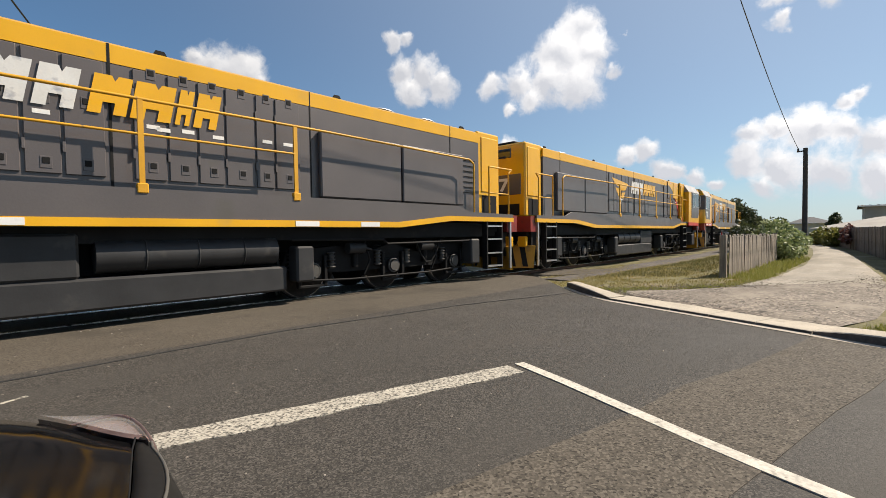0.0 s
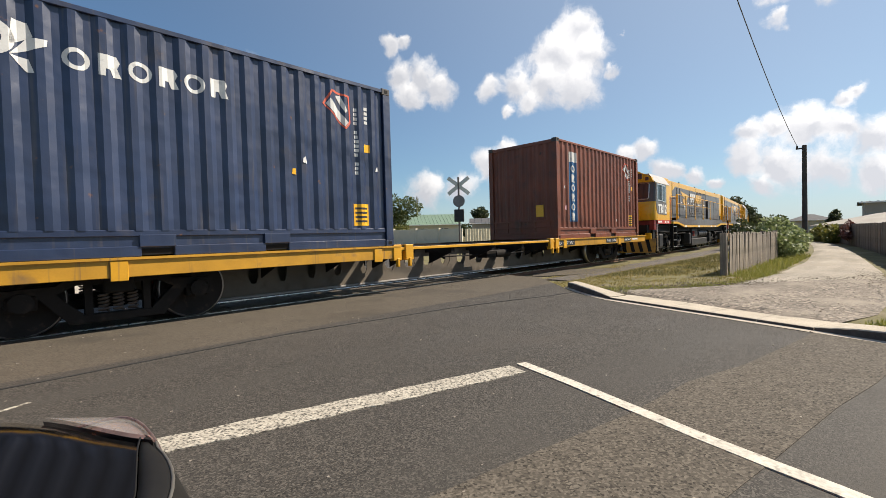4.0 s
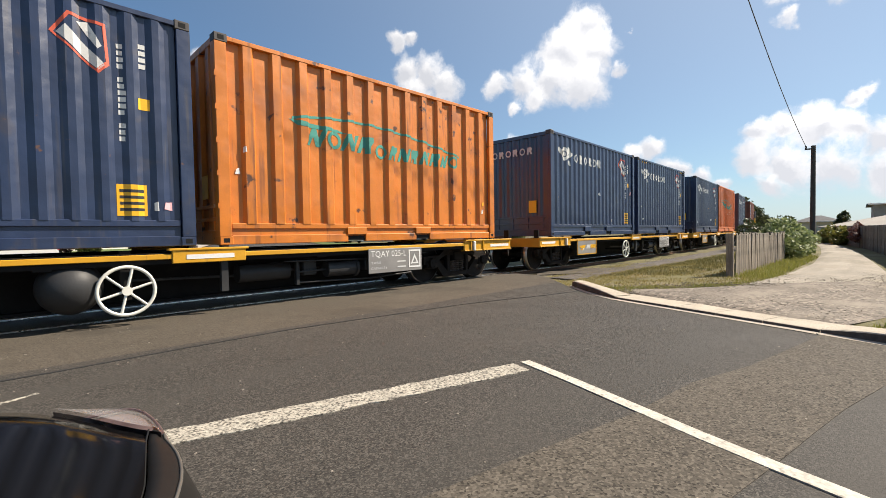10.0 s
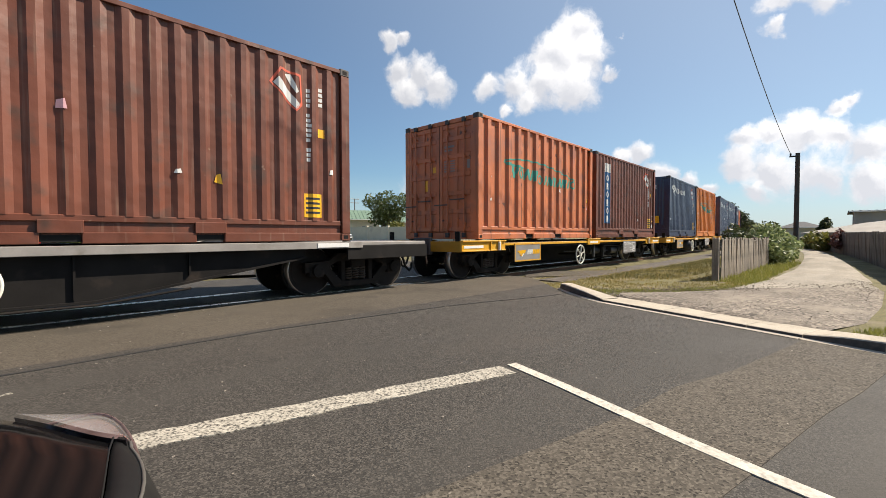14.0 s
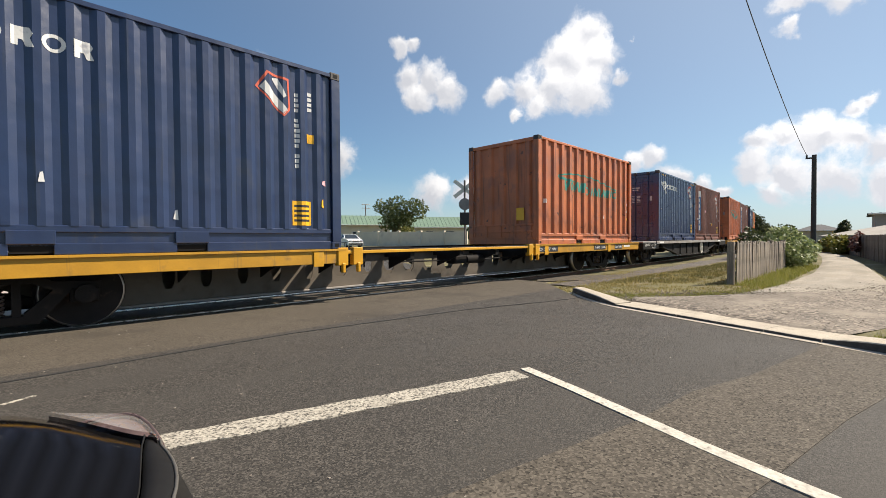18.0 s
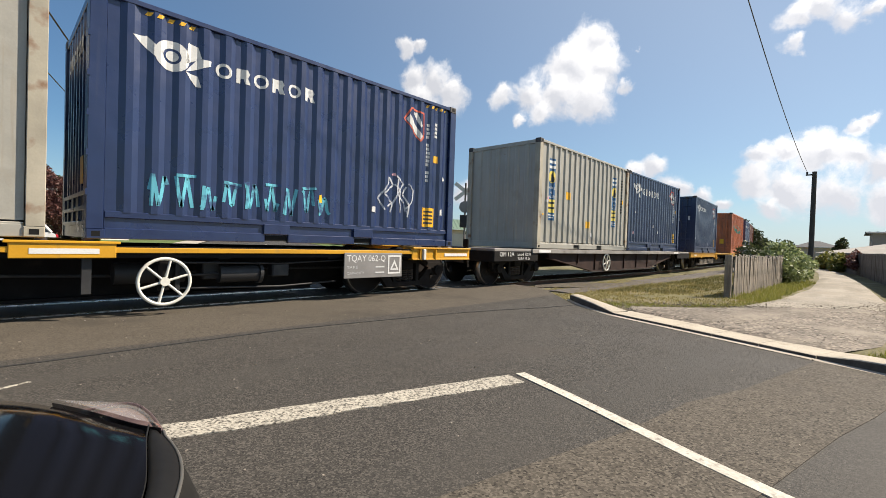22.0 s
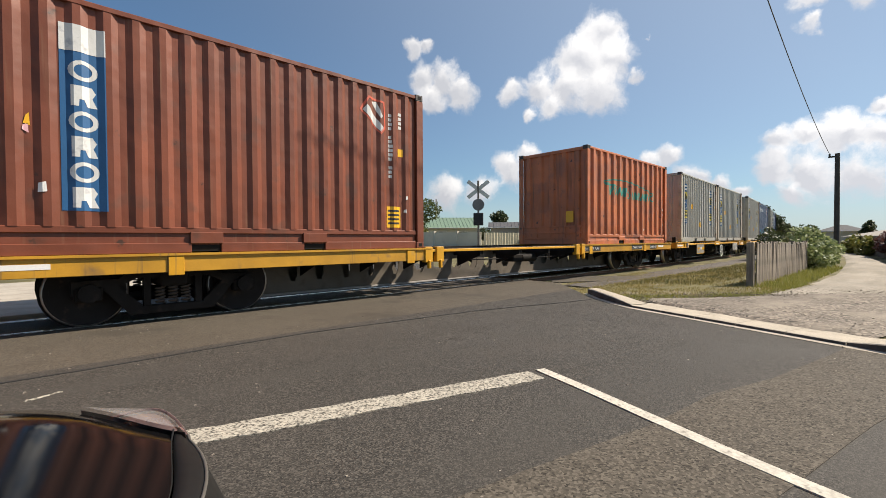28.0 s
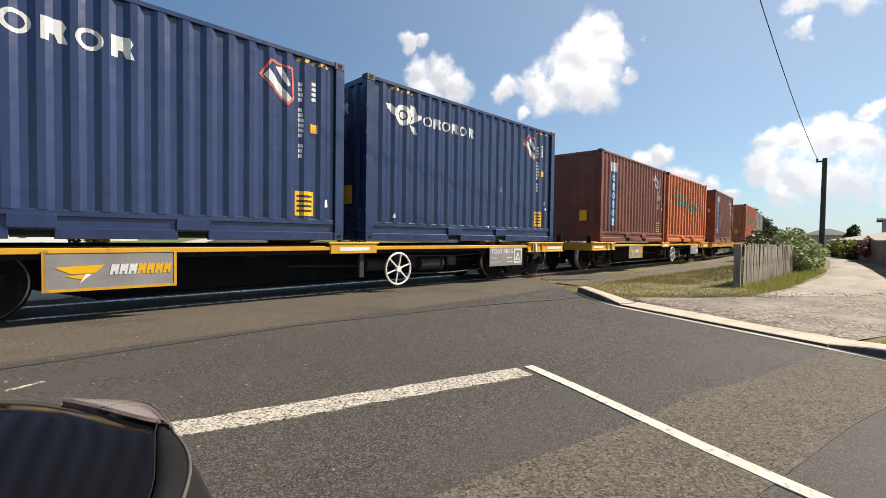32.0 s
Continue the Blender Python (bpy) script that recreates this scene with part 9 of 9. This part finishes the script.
# the black car at the stop line, beside which the camera is held: its bonnet, wing and headlight are in view
HEAD_TO = math.degrees(math.atan2(0.93, 0.365))
own = thing("black_car", "glossy black car waiting at the stop line, bonnet mirroring the train", "car", at=pose(0.37, 1.22, 0, 0, 0, HEAD_TO))
# its own axes: +x ahead, front corner of the near side at the origin, the body to +y


def hood_z(x, y):
    return 0.842 - 0.09 * step(x, -1.4, 0.0) - 0.05 * step(x, -0.36, 0.04) - 0.07 * abs((y - 0.83) / 0.83) ** 2


def seam_y(x):
    """Where the bonnet ends towards the wing."""
    return 0.02 + 0.046 * step(x, -0.7, -0.32)


def nose_x(y):
    """How far ahead the bonnet reaches: rounded back at the corners for the lamps."""
    q = abs(y - 0.83)
    return -0.04 - 0.05 * (q / 0.83) ** 2 - 0.3 * step(q, 0.44, 0.8)


rows = []
for i in range(21):
    row = []
    for j in range(33):
        y = 0.066 + 1.528 * j / 32
        x = -1.25 + (nose_x(y) + 1.25) * i / 20
        y = seam_y(x) + (1.66 - 2 * seam_y(x)) * j / 32
        row.append((x, y, hood_z(x, y) - 0.012 * step(i, 18, 20)))
    rows.append(row)
part("bonnet", Shape().sheet(rows), "car_black", own, "glossy black bonnet")


def crease_y(x):
    """Where the top of the wing breaks over into its side."""
    k = max(0.0, x + 0.62)
    return -0.012 + min(0.85 * k * k, 0.048 + 0.2 * (k - 0.237))


def wing_z(x):
    return hood_z(min(x, -0.3), 0.03) - 0.004 - 0.14 * step(x, -0.36, -0.1)


def wing(side):
    rows = []
    for i in range(25):
        x = -1.3 + 1.16 * i / 24
        zz, c, e = wing_z(x), crease_y(x), seam_y(x) - 0.002
        flare = 0.045 * (1 - step(x, -0.34, -0.1)) * step(x, -1.2, -0.9)
        pts = [(x, e, zz - 0.03), (x, e - 0.001, zz), (x, e * 0.5 + c * 0.5, zz - 0.003), (x, c + 0.008, zz - 0.009), (x, c, zz - 0.014), (x, c - 0.002, zz - 0.022), (x, c - flare * 0.35, zz - 0.05), (x, c - flare * 0.8, zz - 0.1), (x, c - flare, zz - 0.16),
               (x, c - flare, zz - 0.22), (x, c - flare * 0.4, zz - 0.33), (x, 0.04 + c, 0.26)]
        rows.append([(p[0], p[1] if side > 0 else 1.66 - p[1], p[2]) for p in pts])
    return Shape().sheet(rows)


part("front_wing", wing(1), "car_satin", own, "satin black front wing")
part("front_wing", wing(-1), "car_satin", own)
# a thin pale tube along each crease, drawn in place of its highlight
for s in (1, -1):
    pts = [(x, crease_y(x) if s > 0 else 1.66 - crease_y(x), wing_z(x) - 0.013) for x in [-1.3 + 0.04 * k for k in range(25)]]
    part("wing_edge", Shape().tube(pts, 0.0026, 6), "wing_edge", own, "pale line drawn as the highlight along the wing's crease")


def lamp_sheet(side, sink):
    """The headlight's face between the bonnet's corner and the front, sunk by so much."""
    rows = []
    for i in range(13):
        y = 0.27 - 0.226 * i / 12
        back = nose_x(y) + 0.008
        front = -0.03 - 0.25 * max(0.0, (0.27 - y) / 0.226) ** 3.5
        row = []
        for j in range(9):
            v = j / 8
            z = hood_z(back, y) + 0.002 - 0.07 * v ** 1.4 - 0.016 * step(i, 6, 12) * v
            row.append((back + (front - back) * v, y if not side else 1.66 - y, z - sink * (0.15 + math.sin(math.pi * min(1, v * 1.05)))))
        row.append((front + 0.006, row[-1][1], row[-1][2] - 0.09))
        rows.append(row)
    return Shape().sheet(rows)


for s in (0, 1):
    lamp = part("headlight", lamp_sheet(s, 0.0), "lens", own, "clear headlight lens with a pinkish bowl")
    lamp.visible_shadow = False

    def sd(y, s=s):
        return y if not s else 1.66 - y
    part("lamp_bowl", lamp_sheet(s, 0.05), "lamp_bowl", lamp)
    part("reflector", Shape().cyl((-0.19, sd(0.2), 0.575), (-0.11, sd(0.2), 0.59), 0.02, 16, 0.036), "chrome", lamp)
    part("reflector", Shape().cyl((-0.14, sd(0.26), 0.58), (-0.08, sd(0.26), 0.59), 0.015, 12, 0.026), "chrome", lamp)
    part("indicator", Shape().ball((-0.235, sd(0.1), 0.625), 0.026, 14, 8), "amber", lamp)
    rim = [lamp_sheet(s, 0.0).v[i * 10 + 8] for i in range(13)]
    part("lamp_rim", Shape().tube([(p[0] + 0.004, p[1], p[2]) for p in rim], 0.0035, 6), "lamp_bowl", lamp)
part("front_bumper", Shape().prism([(-0.18, 0.1), (-0.06, 0.12), (0.04, 0.3), (0.07, 0.83), (0.04, 1.36), (-0.06, 1.54), (-0.18, 1.56)], "z", 0.22, 0.5), "car_black", own)
part("grille", Shape().box(-0.06, 0.045, 0.42, 1.24, 0.5, 0.58, 0.01), "car_trim", own)
part("bonnet_gap", Shape().tube([(x, seam_y(x), hood_z(x, seam_y(x)) - 0.006) for x in (-1.25, -1.0, -0.8, -0.7, -0.6, -0.5, -0.42, -0.36)], 0.0016, 5), "rubber", own)
part("lower_body", Shape().box(-3.6, -0.2, 0.06, 1.6, 0.2, 0.62, 0.03).box(-3.6, -1.28, 0.02, 1.64, 0.2, 0.84, 0.05), "car_black", own)
cab = Shape()
lo = [(-3.5, 0.12, 0.84), (-1.15, 0.12, 0.8), (-1.15, 1.54, 0.8), (-3.5, 1.54, 0.84)]
hi = [(-3.1, 0.32, 1.4), (-1.85, 0.32, 1.4), (-1.85, 1.34, 1.4), (-3.1, 1.34, 1.4)]
cab.add(lo + hi, [(0, 1, 5, 4), (1, 2, 6, 5), (2, 3, 7, 6), (3, 0, 4, 7), (4, 5, 6, 7)])
part("glasshouse", cab, "window_dark", own)
part("roof", Shape().box(-3.15, -1.82, 0.3, 1.36, 1.39, 1.44, 0.02), "car_black", own)
for x in (-0.72, -3.0):
    for y in (0.1, 1.56):
        w = part("wheel", Shape().cyl((x, y - 0.08, 0.3), (x, y + 0.08, 0.3), 0.3, 20), "rubber", own)
        part("rim", Shape().cyl((x, y - 0.086, 0.3), (x, y + 0.086, 0.3), 0.19, 14), "silver", w)

# ---- the train ----
movers = []


def couple(vehicle, u, spin=False):
    """Puts a vehicle into the train at u metres before the origin at the start; spin: turned end for end."""
    movers.append((vehicle, u, FAR_SIDE if spin else Matrix()))
    for w in vehicle.children:
        if w.name.split(".")[0] == "wheelset":
            rolling.append((w, u, w.location.x, -1 if spin else 1))
    return vehicle


def load(box, u, at, z):
    """Sets a container on the wagon at u, its middle at the place `at` in the train."""
    movers.append((box, u, Matrix.Translation((at - u, 0, z))))


one = couple(loco("yellow and dark grey diesel locomotive, cab trailing, number TR12"), 0.5)
two = couple(copy_thing(one, Matrix()), 18.35, True)
three = couple(copy_thing(one, Matrix()), 36.3)
tagged(two, "yellow and dark grey diesel locomotive, cab leading, number ending in 17")
tagged(three, "yellow and grey diesel locomotive ahead, cab trailing")
write("number", "TR12", 0.5, "white", one, -7.92, -1.352, 1.79, 1.22, bold=0.02)
ob = write("number", "TR12", 0.42, "white", one, -8.488, 0.6, 1.72, 1.18, -90, bold=0.016)
write("number", "17", 0.46, "white", two, 8.472, -0.05, 2.2, 0.55, 90, bold=0.015)
write("number", "TR", 0.46, "white_faded", three, -7.92, -1.352, 1.82, 0.55, bold=0.02)

# each wagon: kind, place, then its containers: folds, paint, artwork, label, place, end
SMALL = ("name", "diamond", "codes", "caution")
BIG = ("name_large", "diamond", "codes", "caution")
RUSTY = ("strip", "diamond", "codes", "caution")
GREY = ("hire", "grey_labels")
TOLL = ("teal",)
blue = "dark blue corrugated steel container with white markings"
brown = "red-brown corrugated steel container with a blue lettered strip"
orange = "orange ribbed steel container with a faded teal name"
grey = "light grey corrugated container with blue and yellow hire panels"
TRAIN = [
    ("S", -18.45, ("fine", "brown", RUSTY + ("scraps1",), brown + ", dusty", -12.4, "plain"), ("fine", "blue_worn", BIG + ("scraps2",), blue + ", rust-streaked", -24.5, "plain")),
    ("QT", -35.55, ("broad", "orange", TOLL + ("scraps3",), orange, -32.35, "plain"), ("fine", "blue_worn", BIG + ("scraps4",), blue + ", scuffed", -38.73, "plain")),
    ("Q", -50.15, ("fine", "blue", BIG + ("stripes", "scraps5"), blue, -46.93, "plain"), ("fine", "blue", BIG + ("scraps6",), blue + ", scuffed", -53.35, "plain")),
    ("QT", -64.95, ("broad", "orange_gold", TOLL + ("scraps7",), orange, -61.8, "plain"), ("fine", "blue_worn", BIG + ("scraps8",), blue + ", scuffed", -68.15, "plain")),
    ("Q", -79.65, ("fine", "brown_dark", RUSTY + ("scraps9",), brown, -76.47, "plain"), ("broad", "orange_faded", TOLL + ("scraps10",), orange + ", sun-bleached", -82.84, "door")),
    ("F", -95.4, ("fine", "brown_dark", RUSTY + ("scraps11",), brown + ", dark and worn", -92.33, "plain"), ("fine", "blue_new", SMALL + ("stripes", "scraps12"), blue + ", nearly new", -98.45, "door")),
    ("S", -113.55, ("broad", "orange_faded", TOLL + ("scraps13",), orange + ", sun-bleached", -107.5, "plain"), ("fine", "blue", SMALL + ("scraps14",), blue + ", doors closed", -119.55, "door")),
    ("F2", -131.35, ("fine", "blue", BIG + ("scraps15",), blue, -128.3, "door"), ("flat", "grey", GREY + ("scraps16",), grey, -134.45, "plain")),
    ("QR", -146.85, ("fine", "blue_new", SMALL + ("stripes", "graffiti", "scraps17"), blue + ", sprayed with pale paint", -143.65, "plain"), ("flat", "grey", GREY + ("stripes",), "light grey corrugated container with hire panels and hazard stripes", -150.05, "door")),
    ("QR", -161.6, ("flat", "grey", GREY + ("scraps18",), grey, -158.43, "plain"), ("flat", "grey", GREY, grey, -164.8, "plain")),
    ("S", -179.0, ("broad", "orange_faded", TOLL + ("scraps19",), orange + ", sun-bleached", -172.75, "plain"), ("fine", "brown", RUSTY + ("scraps20",), brown + ", dusty", -185.1, "door")),
    ("QR", -196.1, ("broad", "orange", TOLL + ("scraps21",), orange, -192.9, "plain"), ("fine", "brown", RUSTY + ("scraps22",), brown + ", faded", -199.35, "plain")),
    ("QR", -211.3, ("fine", "blue_new", SMALL + ("stripes", "scraps23"), blue + ", nearly new", -208.05, "plain"), ("fine", "blue_new", BIG + ("stripes", "scraps24"), blue + ", nearly new", -214.55, "plain")),
]
PLATES = {-35.55: "TQAY 085-N", -50.15: "TQAY 094-E", -64.95: "TQAY 025-L", -79.65: "TQAY 070-G", -146.85: "TQAY 062-Q", -161.6: "TQAY 061-H", -196.1: "TQAY 016-M", -211.3: "TQAY 083-S"}
first = {}
for kind, u, *boxes in TRAIN:
    if kind not in first:
        first[kind] = {"Q": lambda: wagon_q("yellow and black two-slot container wagon with a white brake wheel"),
                       "QR": lambda: wagon_q("yellow and black two-slot container wagon with a white brake wheel", False, True),
                       "QT": lambda: wagon_q("yellow and black container wagon with a grey air reservoir", True),
                       "S": lambda: wagon_s("yellow skeletal container wagon, its middle slot empty"),
                       "F": lambda: wagon_f("black flat-decked container wagon with a white brake wheel", "wagon_black", 1.54),
                       "F2": lambda: wagon_f("dark brown flat-decked container wagon with black end plates", "wagon_brown", -1.65)}[kind]()
        w = first[kind]
    else:
        w = copy_thing(first[kind], Matrix())
    couple(w, u)
    deck = {"Q": 0.945, "QT": 0.945, "QR": 0.945, "S": 0.9, "F": 0.95, "F2": 0.95}[kind]
    for folds_kind, paint, arts, label, at, end in boxes:
        load(container(folds_kind, paint, arts, label, end, {"grey": "rusty_grey"}.get(paint)), u, at, deck)
for ob, u, _ in movers:
    if u in PLATES and ob.name.startswith("container_wagon"):
        write("wagon_number", PLATES[u], 0.16, "white", ob, 3.64 if u < -140 else 2.62, -1.238, 0.63, 0.82)
        for text, z, wide in (("TARE", 0.53, 0.22), ("CAPACITY", 0.43, 0.36)):
            write("plate_mark", text, 0.06, "white_faded", ob, 3.64 if u < -140 else 2.62, -1.238, z, wide)
    elif ob.name.startswith("flat_wagon"):
        text = "QM 12A" if u < -120 else "QM 15E"
        write("wagon_number", text, 0.15, "white", ob, -7.75, -1.22, 0.72, 0.6)
        write("load_mark", "Load 52.5t", 0.1, "white", ob, -7.0, -1.22, 0.76, 0.6)
        write("tare_mark", "TARE 19.5t", 0.09, "white", ob, -7.0, -1.22, 0.65, 0.55)
    elif ob.name.startswith("skeletal_wagon"):
        plate = part("tare_plate", Shape().box(6.2, 7.0, -1.222, -1.218, 0.7, 0.84).box(7.7, 8.3, -1.222, -1.218, 0.7, 0.84).box(2.9, 4.0, -1.222, -1.218, 0.7, 0.84), "ink", ob)
        write("tare_mark", "TARE 15600", 0.1, "white", ob, 6.24, -1.226, 0.735, 0.72)
        write("load_mark", "Load 56400", 0.1, "white", ob, 7.73, -1.226, 0.735, 0.54)
        write("wagon_number", "ID 237 W", 0.11, "white", ob, 3.0, -1.226, 0.73, 0.9)


def motions():
    """The train runs through; the wheels of what is near roll with it."""
    for ob, u, off in movers:
        walk(ob, [(i * 0.5, track(u + run(i * 0.5)) @ off) for i in range(65)])
    for w, u, x, s in rolling:
        at = w.location.copy()
        ticks = [i / 15 for i in range(481) if -3 < u + s * x + run(i / 15) < 24]
        rows = []
        for t in [0.0] + ticks + [32.0]:
            k = min(max(t, ticks[0] if ticks else 0), ticks[-1] if ticks else 0)
            if rows and t <= rows[-1][0]:
                continue
            rows.append((t, Matrix.Translation(at) @ Matrix.Rotation(s * run(k) / WHEEL_R, 4, "Y")))
        walk(w, rows)


motions()
